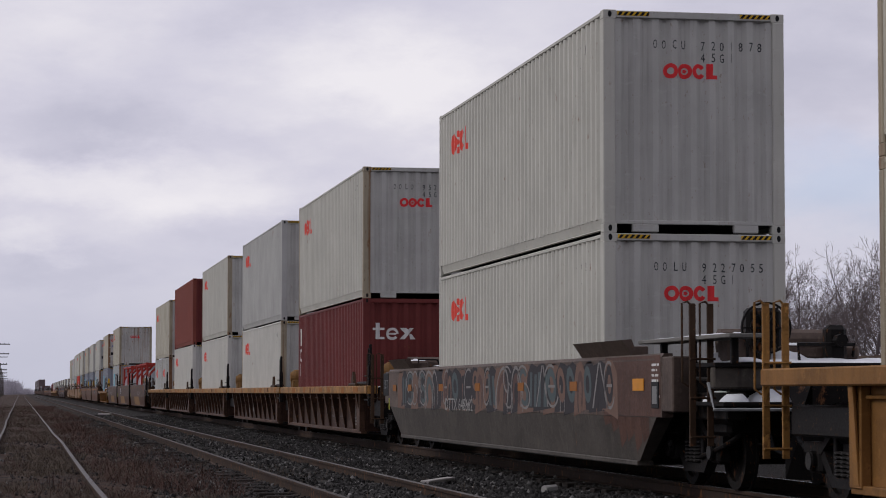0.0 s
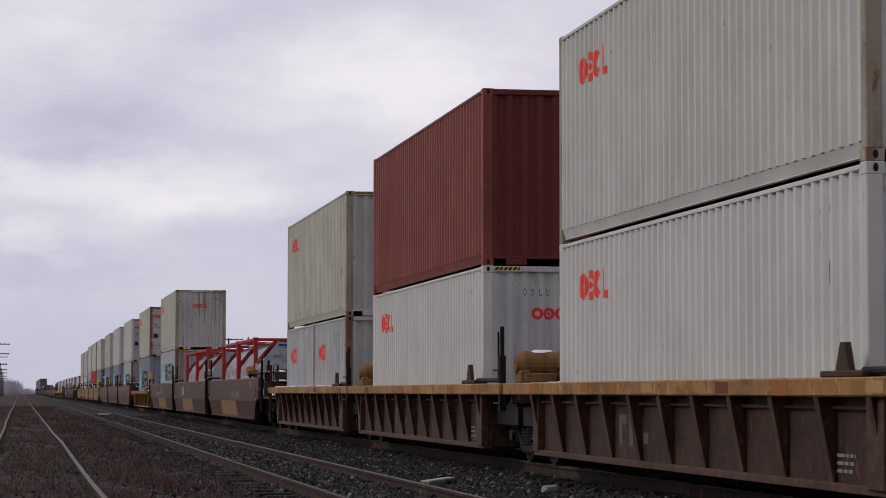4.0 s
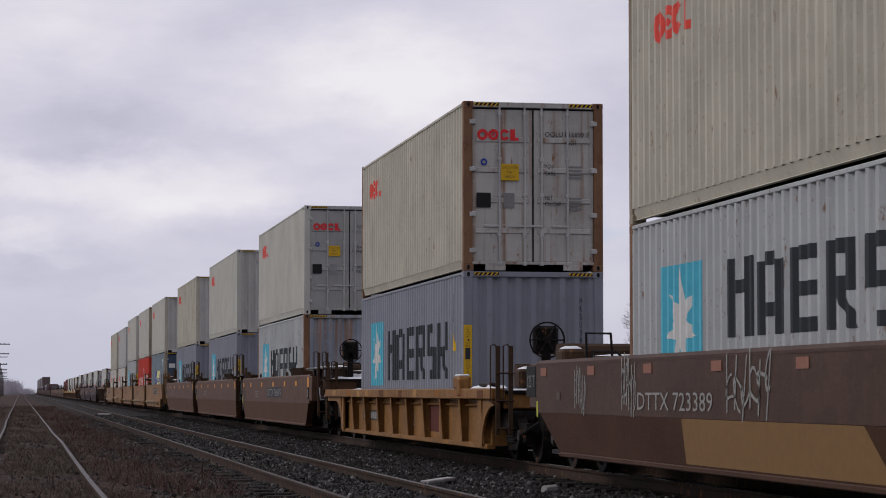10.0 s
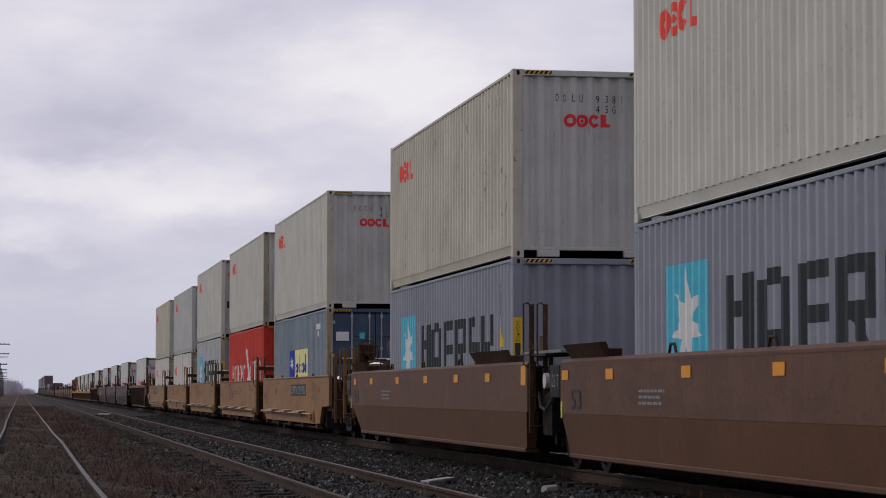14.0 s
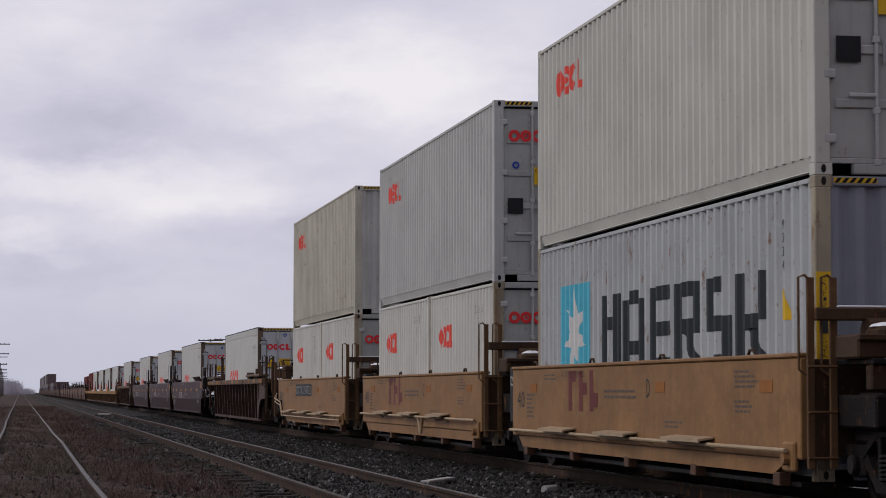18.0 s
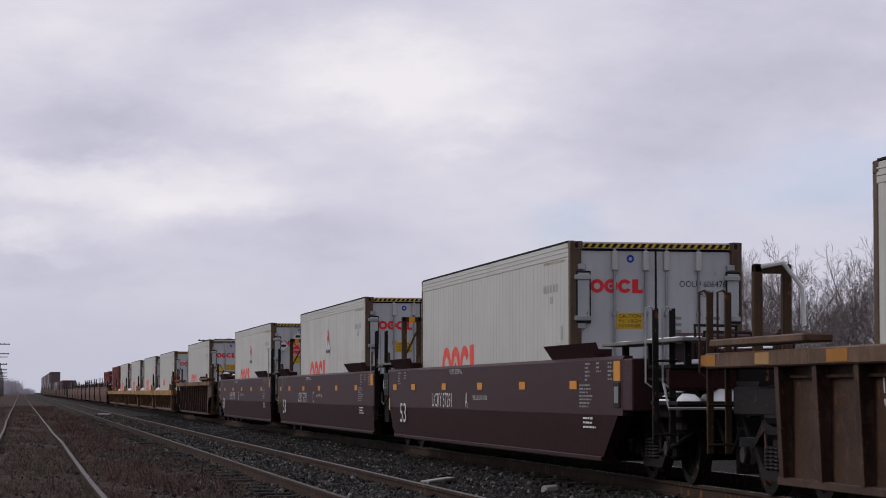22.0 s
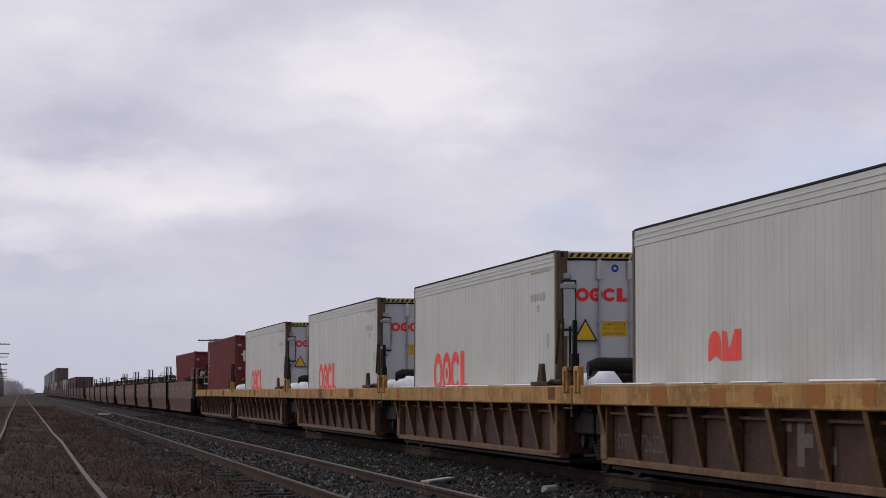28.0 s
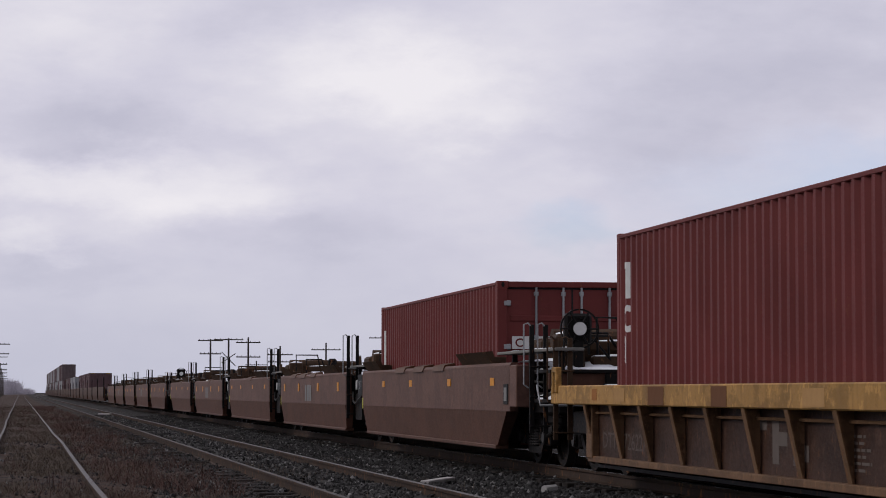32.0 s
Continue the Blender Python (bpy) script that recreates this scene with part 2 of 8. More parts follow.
IRONBROWN = paint("brown_iron", (0.051, 0.030, 0.018), 0.6, 0.35, rough=0.65)
WHEEL = paint("wheel_steel", (0.012, 0.0105, 0.0095), 0.6, 0.4, rough=0.6)
POSTBROWN = paint("tan_brown_post", (0.115, 0.064, 0.032), 0.65, 0.2)
REDFRAME = paint("red_tank_frame", (0.315, 0.034, 0.026), 0.72, 0.15, streak=0.5)
TANKSHELL = paint("tank_shell", (0.35, 0.352, 0.362), 0.55, 0.10, streak=0.8, rough=0.38, metal=0.3, bump=0.02, patchy=0.12)
TANKEND = paint("tank_end", (0.35, 0.357, 0.375), 0.72, 0.06, streak=0.7, patchy=0.12)
LOOPS = {"dark_iron": STEEL, "tan_brown_post": POSTBROWN}
for m in (IRON, WHEEL):
    m.node_tree.nodes["Principled BSDF"].inputs["Specular IOR Level"].default_value = 0.06


# ---------- building ----------
class Geo:
    """Gathers vertices and faces of one mesh."""

    def __init__(self):
        self.v, self.f = [], []

    def add(self, vs, fs):
        o = len(self.v)
        self.v += [tuple(p) for p in vs]
        self.f += [tuple(i + o for i in f) for f in fs]
        return self

    def box(self, x0, x1, y0, y1, z0, z1, b=0.0):
        if b <= 0:
            return self.add([(x, y, z) for x in (x0, x1) for y in (y0, y1) for z in (z0, z1)],
                            [(0, 1, 3, 2), (4, 6, 7, 5), (0, 4, 5, 1), (2, 3, 7, 6), (0, 2, 6, 4), (1, 5, 7, 3)])
        lo, hi = (x0, y0, z0), (x1, y1, z1)
        b = min(b, *(0.45 * (h - a) for a, h in zip(lo, hi)))
        vs, idx = [], {}
        for c in range(8):
            s = [(c >> k) & 1 for k in range(3)]
            for ax in range(3):
                p = [hi[k] - b if s[k] else lo[k] + b for k in range(3)]
                p[ax] = hi[ax] if s[ax] else lo[ax]
                idx[c, ax] = len(vs)
                vs.append(p)
        fs = []
        for ax in range(3):
            u, w = (ax + 1) % 3, (ax + 2) % 3
            for sd in (0, 1):
                q = [(sd << ax) | (a << u) | (c << w) for a, c in ((0, 0), (1, 0), (1, 1), (0, 1))]
                f = [idx[c, ax] for c in q]
                fs.append(f if sd else f[::-1])
            for su in (0, 1):
                for sw in (0, 1):
                    a = (su << u) | (sw << w)
                    c = a | (1 << ax)
                    f = [idx[a, u], idx[c, u], idx[c, w], idx[a, w]]
                    fs.append(f if su != sw else f[::-1])
        for c in range(8):
            f = [idx[c, 0], idx[c, 1], idx[c, 2]]
            fs.append(f if bin(c).count("1") % 2 else f[::-1])
        return self.add(vs, fs)

    def rod(self, a, b, r, n=8, r1=None):
        a, b = Vector(a), Vector(b)
        d = (b - a).normalized()
        u = d.orthogonal().normalized()
        w = d.cross(u)
        r1 = r if r1 is None else r1
        ring = [(math.cos(2 * math.pi * k / n), math.sin(2 * math.pi * k / n)) for k in range(n)]
        vs = [a + (u * c + w * s) * r for c, s in ring] + [b + (u * c + w * s) * r1 for c, s in ring]
        fs = [(k, (k + 1) % n, n + (k + 1) % n, n + k) for k in range(n)] + [tuple(range(n - 1, -1, -1)), tuple(range(n, 2 * n))]
        return self.add(vs, fs)

    def pipe(self, pts, r, n=6):
        """One bent round bar through the points."""
        pts = [Vector(p) for p in pts]
        vs, u = [], None
        for k, p in enumerate(pts):
            d = (pts[min(k + 1, len(pts) - 1)] - pts[max(k - 1, 0)]).normalized()
            u = d.orthogonal().normalized() if u is None else (u - d * u.dot(d)).normalized()
            w = d.cross(u)
            vs += [p + (u * math.cos(2 * math.pi * j / n) + w * math.sin(2 * math.pi * j / n)) * r for j in range(n)]
        m = len(pts)
        fs = [(i * n + j, i * n + (j + 1) % n, (i + 1) * n + (j + 1) % n, (i + 1) * n + j) for i in range(m - 1) for j in range(n)]
        return self.add(vs, fs + [tuple(range(n - 1, -1, -1)), tuple(range((m - 1) * n, m * n))])

    def prism(self, poly, axis, a, b):
        """A polygon of the two other axes in order, drawn out along one axis from a to b."""
        def put(p, t):
            q = list(p)
            q.insert(axis, t)
            return q
        n = len(poly)
        vs = [put(p, a) for p in poly] + [put(p, b) for p in poly]
        fs = [(k, (k + 1) % n, n + (k + 1) % n, n + k) for k in range(n)] + [tuple(range(n - 1, -1, -1)), tuple(range(n, 2 * n))]
        return self.add(vs, fs)

    def ring(self, c, axis, r0, r1, w, n=16):
        """A flat ring about an axis."""
        u, t = (axis + 1) % 3, (axis + 2) % 3
        vs = []
        for rr, h in ((r0, -w / 2), (r1, -w / 2), (r1, w / 2), (r0, w / 2)):
            for k in range(n):
                p = list(c)
                p[axis] += h
                p[u] += rr * math.cos(2 * math.pi * k / n)
                p[t] += rr * math.sin(2 * math.pi * k / n)
                vs.append(p)
        fs = [(q * n + k, q * n + (k + 1) % n, ((q + 1) % 4) * n + (k + 1) % n, ((q + 1) % 4) * n + k) for q in range(4) for k in range(n)]
        return self.add(vs, fs)

    def mesh(self, name, mat, smooth=False):
        me = bpy.data.meshes.new(name)
        me.from_pydata(self.v, [], self.f)
        me.materials.append(mat)
        bm = bmesh.new()
        bm.from_mesh(me)
        bmesh.ops.recalc_face_normals(bm, faces=bm.faces)
        bm.to_mesh(me)
        bm.free()
        if smooth:
            for p in me.polygons:
                p.use_smooth = True
        return me


MESHES = {}


def shared(key, mat, make, smooth=False):
    """The mesh under this key and material, built once."""
    k = (key, mat.name)
    if k not in MESHES:
        twin = next((v for q, v in MESHES.items() if q[0] == key), None)
        if twin:
            me = twin.copy()
            me.materials[0] = mat
        else:
            me = make().mesh(key, mat, smooth)
        MESHES[k] = me
    return MESHES[k]


def piece(name, me, parent, label="", at=None):
    ob = new(name, me)
    ob.parent = parent
    if at is not None:
        ob.matrix_basis = at
    return tagged(ob, label)


def part(name, geo, mat, parent, label="", smooth=False):
    return piece(name, geo.mesh(name, mat, smooth), parent, label)


def thing(name, label, category, group=""):
    return tagged(new(name), label, category, group)


# ---------- lettering and shapes ----------
GLYPHS = {}


def letters(text):
    """Triangles of a line of text, one unit high, from x = 0; and its width."""
    if text not in GLYPHS:
        cu = bpy.data.curves.new("line", "FONT")
        cu.body, cu.resolution_u = text, 2
        ob = bpy.data.objects.new("line", cu)
        me = bpy.data.meshes.new_from_object(ob)
        me.calc_loop_triangles()
        tri = [[(me.vertices[i].co.x / 0.69, me.vertices[i].co.y / 0.69) for i in t.vertices] for t in me.loop_triangles]
        wide = max((p[0] for t in tri for p in t), default=1)
        bpy.data.objects.remove(ob)
        bpy.data.curves.remove(cu)
        bpy.data.meshes.remove(me)
        GLYPHS[text] = (tri, wide)
    return GLYPHS[text]


def words(text, x, y, width, height):
    tri, wide = letters(text)
    return [[(x + p[0] * width / wide, y + p[1] * height) for p in t] for t in tri]


def spaced(text, x, y, pitch, width, height):
    """Narrow stencil characters, one every pitch."""
    out = []
    for k, ch in enumerate(text):
        if ch != " ":
            out += words(ch, x + k * pitch, y, width * (0.35 if ch in "1I" else 1.0), height)
    return out


def rect(x0, x1, y0, y1):
    return [[(x0, y0), (x1, y0), (x1, y1), (x0, y1)]]


def arc(cx, cy, rx, ry, a0, a1, thick, n=14):
    out = []
    for k in range(n):
        q = []
        for a, s in ((k, 1), (k + 1, 1), (k + 1, 1 - thick), (k, 1 - thick)):
            w = radians(a0 + (a1 - a0) * a / n)
            q.append((cx + rx * s * math.cos(w), cy + ry * s * math.sin(w)))
        out.append(q)
    return out


def rings_mark(x, y, w, h, thick=0.54):
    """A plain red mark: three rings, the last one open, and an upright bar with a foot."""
    u = w / 4.0
    out = []
    for k in range(3):
        out += arc(x + (0.58 + 1.04 * k) * u, y + h / 2, 0.516 * u, h / 2, 0 if k < 2 else 32, 360 if k < 2 else 328, thick, 18)
    out += [[(x + (1.62 + 0.16 * math.cos(a)) * u, y + h * (0.5 + 0.14 * math.sin(a))) for a in np.linspace(0, 2 * math.pi, 6)[:-1]]]
    out += rect(x + 3.22 * u, x + 3.68 * u, y, y + h) + rect(x + 3.68 * u, x + 4.02 * u, y, y + h * 0.26)
    return out


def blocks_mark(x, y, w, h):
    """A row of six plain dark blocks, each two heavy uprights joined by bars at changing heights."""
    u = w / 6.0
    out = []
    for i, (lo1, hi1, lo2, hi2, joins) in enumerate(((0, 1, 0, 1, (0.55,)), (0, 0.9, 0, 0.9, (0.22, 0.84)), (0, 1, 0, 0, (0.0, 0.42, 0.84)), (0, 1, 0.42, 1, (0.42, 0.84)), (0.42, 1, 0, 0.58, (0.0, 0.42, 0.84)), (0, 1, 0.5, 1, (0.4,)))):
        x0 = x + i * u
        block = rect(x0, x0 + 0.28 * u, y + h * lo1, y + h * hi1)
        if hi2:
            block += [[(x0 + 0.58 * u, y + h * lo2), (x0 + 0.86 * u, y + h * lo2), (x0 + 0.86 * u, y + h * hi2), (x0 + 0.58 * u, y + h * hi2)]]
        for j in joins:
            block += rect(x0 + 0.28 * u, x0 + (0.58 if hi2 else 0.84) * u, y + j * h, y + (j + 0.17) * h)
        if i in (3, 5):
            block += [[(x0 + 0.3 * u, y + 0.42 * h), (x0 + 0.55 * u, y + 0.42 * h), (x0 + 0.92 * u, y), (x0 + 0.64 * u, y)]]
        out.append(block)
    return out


def star_mark(cx, cy, rx, ry):
    """A seven-pointed star, in kites from its middle."""
    out = []
    for k in range(7):
        a = math.pi / 2 + 2 * math.pi * k / 7
        d = math.pi / 7
        long = 1.15 if k == 0 else 1.0
        out.append([(cx, cy), (cx + 0.42 * rx * math.cos(a - d), cy + 0.42 * ry * math.sin(a - d)),
                    (cx + rx * long * math.cos(a), cy + ry * long * math.sin(a)), (cx + 0.42 * rx * math.cos(a + d), cy + 0.42 * ry * math.sin(a + d))])
    return out


def clip(poly, at, keep_above):
    out = []
    for p, q in zip(poly, poly[1:] + poly[:1]):
        ip, iq = (p[0] >= at) == keep_above or p[0] == at, (q[0] >= at) == keep_above or q[0] == at
        if ip:
            out.append(p)
        if ip != iq:
            t = (at - p[0]) / (q[0] - p[0])
            out.append((at, p[1] + t * (q[1] - p[1])))
    return out


def lay(polys, put, steps=()):
    """Flat convex polygons laid on a folded surface: cut at the folds and put there by put(u, v)."""
    g = Geo()
    for poly in polys:
        lo, hi = min(p[0] for p in poly), max(p[0] for p in poly)
        cuts = [c for c in steps if lo < c < hi]
        rest = list(poly)
        for c in cuts:
            left = clip(rest, c, False)
            rest = clip(rest, c, True)
            if len(left) > 2:
                g.add([put(*p) for p in left], [tuple(range(len(left)))])
        if len(rest) > 2:
            g.add([put(*p) for p in rest], [tuple(range(len(rest)))])
    return g


def flat_mesh(g, name, mat):
    me = bpy.data.meshes.new(name)
    me.from_pydata(g.v, [], g.f)
    me.materials.append(mat)
    bm = bmesh.new()
    bm.from_mesh(me)
    bmesh.ops.remove_doubles(bm, verts=bm.verts, dist=0.0004)
    bm.to_mesh(me)
    bm.free()
    return me


def mark(name, polys, put, mat, parent, steps=(), label=""):
    if polys:
        return piece(name, flat_mesh(lay(polys, put, steps), name, mat), parent, label)


# ---------- containers ----------
HC_ = 2.896
PALEROD = paint("galvanised_rod", (0.40, 0.40, 0.39), 0.8, 0.05, rough=0.5)
CW = 1.219          # half a container's width


def folds(a, b, flat, slope, flat2, depth):
    """Break points (along, in) of a folded sheet from a to b: outer flat, slope, inner flat, slope."""
    pts, u = [(a, 0.0)], a
    n = max(1, int((b - a) / (flat + flat2 + 2 * slope)))
    k = (b - a) / (n * (flat + flat2 + 2 * slope) + flat)
    for _ in range(n):
        for d, w in ((flat, 0.0), (slope, depth), (flat2, depth), (slope, 0.0)):
            u += d * k
            pts.append((u, w))
    pts.append((b, 0.0))
    return pts


def depth_at(pts, u):
    for (a, da), (b, db) in zip(pts, pts[1:]):
        if u <= b:
            return da + (db - da) * max(0, u - a) / max(1e-9, b - a)
    return 0.0


FOLDS = {}


def side_folds(L, kind):
    if (L, kind) not in FOLDS:
        FOLDS[L, kind] = folds(0.13, L - 0.13, 0.13, 0.010, 0.10, 0.004) if kind == "reefer" else folds(0.13, L - 0.13, 0.075, 0.058, 0.073, 0.041)
    return FOLDS[L, kind]


END_FOLDS = folds(-1.06, 1.06, 0.085, 0.062, 0.052, 0.052)


def sheet(pts, z0, z1, put):
    """The folded sheet between two heights; its edges are turned in by 4 cm so that it has depth."""
    g = Geo()
    n = len(pts)
    vs = [put(u, d, z) for z in (z0, z1) for u, d in pts]
    g.add(vs, [(k, k + 1, n + k + 1, n + k) for k in range(n - 1)])
    back = [put(u, 0.075, z) for z in (z0, z1) for u in (pts[0][0], pts[-1][0])]
    g.add(back, [(0, 1, 3, 2)])
    return g


def casting_geo():
    g = Geo().box(-0.089, 0.089, -0.081, 0.081, 0, 0.118, 0.008)
    return g


# a black plug on the casting's face paints the dark of its opening
def hole_shade_geo():
    g = Geo()
    pts = [(0.026 * math.cos(a), 0.042 * math.sin(a)) for a in np.linspace(0, 2 * math.pi, 11)[:-1]]
    g.prism([(p[0] + 0.0, p[1] + 0.062) for p in pts], 1, -0.083, -0.07)
    return g


def hazard(x0, x1, z0, z1, step=0.075):
    out, x = [], x0
    while x < x1 - 0.02:
        a, b = x, min(x + step * 0.55, x1)
        out.append([(a, z0), (b, z0), (min(b + 0.04, x1), z1), (min(a + 0.04, x1), z1)])
        x += step
    return out


def door(parent, H, x0, x1, mat, hinge_left, rods, rodmat, ribs=True):
    """One leaf with its bars, locking rods, hinges and handles."""
    leaf = part("door", Geo().box(x0, x1, 0.05, 0.085, 0.17, H - 0.13, 0.006), mat, parent)
    if ribs:
        for k in range(1, 5):
            z = 0.17 + (H - 0.3) * k / 5
            part("crossbar", Geo().box(x0 + 0.06, x1 - 0.06, 0.03, 0.052, z - 0.045, z + 0.045, 0.015), mat, leaf)
    for x in rods:
        g = Geo().rod((x, 0.02, 0.1), (x, 0.02, H - 0.06), 0.019, 8)
        for z in (0.13, 0.62, 0.45 * H, 0.66 * H, H - 0.2):
            g.box(x - 0.035, x + 0.035, 0.0, 0.05, z - 0.035, z + 0.035, 0.01)
        part("locking_rod", g, rodmat, leaf)
        part("handle", Geo().box(min(x, x - 0.28), x, 0.0, 0.02, 0.75, 0.79, 0.006), rodmat, leaf)
    hx = x0 if hinge_left else x1
    for z in (0.35, 0.3 * H + 0.1, 0.6 * H, H - 0.35):
        part("hinge", Geo().box(hx - 0.06, hx + 0.06, -0.005, 0.06, z - 0.045, z + 0.045, 0.012), rodmat, leaf)
    return leaf


def container(label, L, H, mats, end="panel", kind="dry", code="", size="45G1", sidecode="", side="rings", plainly=False, extra=None, blocks=(3.7, 1.08, 7.1, 1.0), group="containers on the train"):
    """A freight container from y = 0 (the end that faces the camera) to L. mats: sides, end, posts."""
    body, endm, postm = mats
    endm = DOORGREY if end == "doors" and endm is ENDSHADE else endm
    c = thing("freight_container" if kind != "reefer" else "refrigerated_container", label, "container", group)
    fl = side_folds(L, kind)
    ztop = H - (0.21 if kind == "reefer" else 0.065)
    for sgn, nm in ((-1, "left"), (1, "right")):
        key = f"side_{L}_{H}_{kind}_{nm}"
        piece("side_panel", shared(key, body, lambda: sheet(fl, 0.19, ztop, lambda u, d, z: (sgn * (CW - 0.006 - d), u, z))), c)
        piece("top_rail", shared(f"toprail_{L}_{H}_{kind}_{nm}", body, lambda: Geo().box(min(sgn * CW, sgn * (CW - 0.07)), max(sgn * CW, sgn * (CW - 0.07)), 0.1, L - 0.1, ztop - 0.002, H - 0.016, 0.008)), c)
        piece("bottom_rail", shared(f"botrail_{L}_{nm}", body, lambda: Geo().prism([(sgn * (CW - 0.022), 0.188), (sgn * (CW - 0.055), 0.06), (sgn * (CW - 0.03), 0.045), (sgn * (CW - 0.10), 0.045), (sgn * (CW - 0.10), 0.188)], 1, 0.1, L - 0.1)), c)
        if kind == "reefer":
            piece("roof_edge", shared(f"roofedge_{L}_{H}_{nm}", GASKET, lambda: Geo().box(min(sgn * 1.222, sgn * 1.13), max(sgn * 1.222, sgn * 1.13), 0.12, L - 0.12, H - 0.014, H + 0.012, 0.004)), c)
            g = Geo()
            for z in (H - 0.075, H - 0.135):
                g.box(sgn * CW - 0.006, sgn * CW + 0.006, 0.12, L - 0.12, z - 0.009, z + 0.009, 0.003)
            part("rail_bead", g, body, c)
        for y, yn in ((0.0, 0), (L - 0.12, 1)):
            piece("corner_post", shared(f"post_{H}_{nm}", postm, lambda: Geo().box(min(sgn * CW, sgn * (CW - 0.16)), max(sgn * CW, sgn * (CW - 0.16)), 0, 0.12, 0.11, H - 0.11, 0.012)), c, at=pose(0, y, 0))
            for z in (0, H - 0.118):
                if plainly:
                    continue
                cc = piece("corner_casting", shared("casting", postm, casting_geo), c, at=pose(sgn * (CW - 0.089), y + 0.081 - yn * 0.042, z))
                if yn == 0:
                    piece("hole", shared("hole", BLACK, hole_shade_geo), cc)
    piece("roof", shared(f"roof_{L}_{H}", body, lambda: Geo().box(-CW + 0.07, CW - 0.07, 0.05, L - 0.05, H - 0.05, H - 0.012)), c)
    piece("floor", shared(f"floor_{L}", GASKET, lambda: Geo().box(-CW + 0.06, CW - 0.06, 0.06, L - 0.06, 0.115, 0.15)), c)
    piece("back_panel", shared(f"back_{H}", endm, lambda: Geo().box(-CW + 0.16, CW - 0.16, 0, 0.05, 0.1, H - 0.06, 0.01)), c, at=pose(0, L - 0.07, 0))
    piece("end_header", shared(f"header_{H}", endm, lambda: Geo().box(-CW + 0.178, CW - 0.178, 0.0, 0.1, H - 0.1, H - 0.008, 0.008)), c)
    piece("end_sill", shared("endsill", endm, lambda: Geo().box(-CW + 0.16, CW - 0.16, 0.015, 0.1, 0.115, 0.165, 0.006).box(-0.83, -0.48, 0.012, 0.09, 0.012, 0.115, 0.01).box(0.53, 0.86, 0.012, 0.09, 0.012, 0.115, 0.01)), c)
    flat = lambda y: (lambda u, v: (u, y, v))
    if end == "panel":
        piece("front_panel", shared(f"front_{H}", endm, lambda: sheet(END_FOLDS, 0.16, H - 0.095, lambda u, d, z: (u, 0.03 + d, z))), c)
        on_end = lambda u, v: (u, 0.026 + depth_at(END_FOLDS, u), v)
        st = [p[0] for p in END_FOLDS]
    else:
        rod = STEEL if kind == "reefer" or endm in (NAVY, MAROON) else PALEROD
        door(c, H, -1.06, -0.012, endm, True, (-0.589, -0.15), rod, kind != "reefer")
        door(c, H, 0.012, 1.06, endm, False, (0.145, 0.6), rod, kind != "reefer")
        piece("door_seal", shared(f"seal_{H}", GASKET, lambda: Geo().box(-0.012, 0.012, 0.045, 0.07, 0.16, H - 0.12).box(-1.085, 1.085, 0.055, 0.09, H - 0.13, H - 0.1).box(-1.082, -1.062, 0.05, 0.09, 0.16, H - 0.13).box(1.062, 1.082, 0.05, 0.09, 0.16, H - 0.13)), c)
        on_end, st = flat(0.028 if kind == "reefer" else 0.024), ()
        if kind == "reefer":
            on_end = flat(0.046)
    # stripes on the header
    if kind == "reefer":
        part("stripe_board", Geo().box(-1.04, 1.04, -0.003, 0.001, H - 0.088, H - 0.03), plain_yellow(), c)
        mark("hazard_stripe", hazard(-1.04, 1.04, H - 0.086, H - 0.032, 0.1), flat(-0.0055), BLACK, c)
    elif H > 2.8 and body not in (MAROON, BRICK):
        for a, b in ((-1.03, -0.6), (0.62, 1.03)):
            part("stripe_board", Geo().box(a, b, -0.003, 0.001, H - 0.075, H - 0.022), plain_yellow(), c)
            mark("hazard_stripe", hazard(a, b, H - 0.073, H - 0.024), flat(-0.0055), BLACK, c)
    # markings on the end
    ink = PALEINK if body in (MAROON, BRICK, SCARLET, STEELBLUE) or endm in (MAROON, NAVY) else INK
    if kind == "reefer":
        if side != "none":
            mark("red_mark", rings_mark(-0.94, 2.19, 0.75, 0.19), on_end, RED, c, label="red ring-shaped mark")
        mark("round_seal", arc(-0.36, 2.66, 0.055, 0.055, 0, 360, 0.55, 12), on_end, BLUEINK, c)
        mark("caution_plate", rect(-0.56, -0.19, 1.70, 1.92), on_end, YELLOWPLATE, c)
        mark("caution_text", words("CAUTION", -0.53, 1.85, 0.31, 0.05) + words("9'6\" HIGH", -0.53, 1.785, 0.31, 0.045) + words("CONTAINER", -0.53, 1.72, 0.31, 0.045), flat(0.043), INK, c)
        for a, b in ((-1.165, -0.935), (0.955, 1.185)):
            plate = part("hinge_plate", Geo().box(a + 0.05, b - 0.015, -0.014, 0.02, 1.80, 2.46, 0.006), SKYGREY, c)
            part("plate_edge", Geo().box(a + 0.03, b + 0.005, -0.006, 0.02, 1.77, 2.49, 0.004), GASKET, plate)
            for z in (1.84, 2.40):
                part("hinge_arm", Geo().box(a, b, -0.034, -0.012, z - 0.035, z + 0.035, 0.01), STEEL, plate)
        for x in (-0.589, -0.15, 0.145, 0.6):
            part("rod_keeper", Geo().box(x - 0.042, x + 0.042, -0.015, 0.05, H - 0.40, H - 0.13, 0.012), PALEROD, c)
        if code:
            mark("container_number", words(code, 0.33, 2.28, 0.74, 0.085) + words("45R1", 0.62, 2.15, 0.2, 0.085), on_end, INK, c)
        g = []
        for r in range(4):
            for q in range(2):
                g += rect(0.2 + q * 0.5, 0.36 + q * 0.55, 1.83 - r * 0.09, 1.87 - r * 0.09)
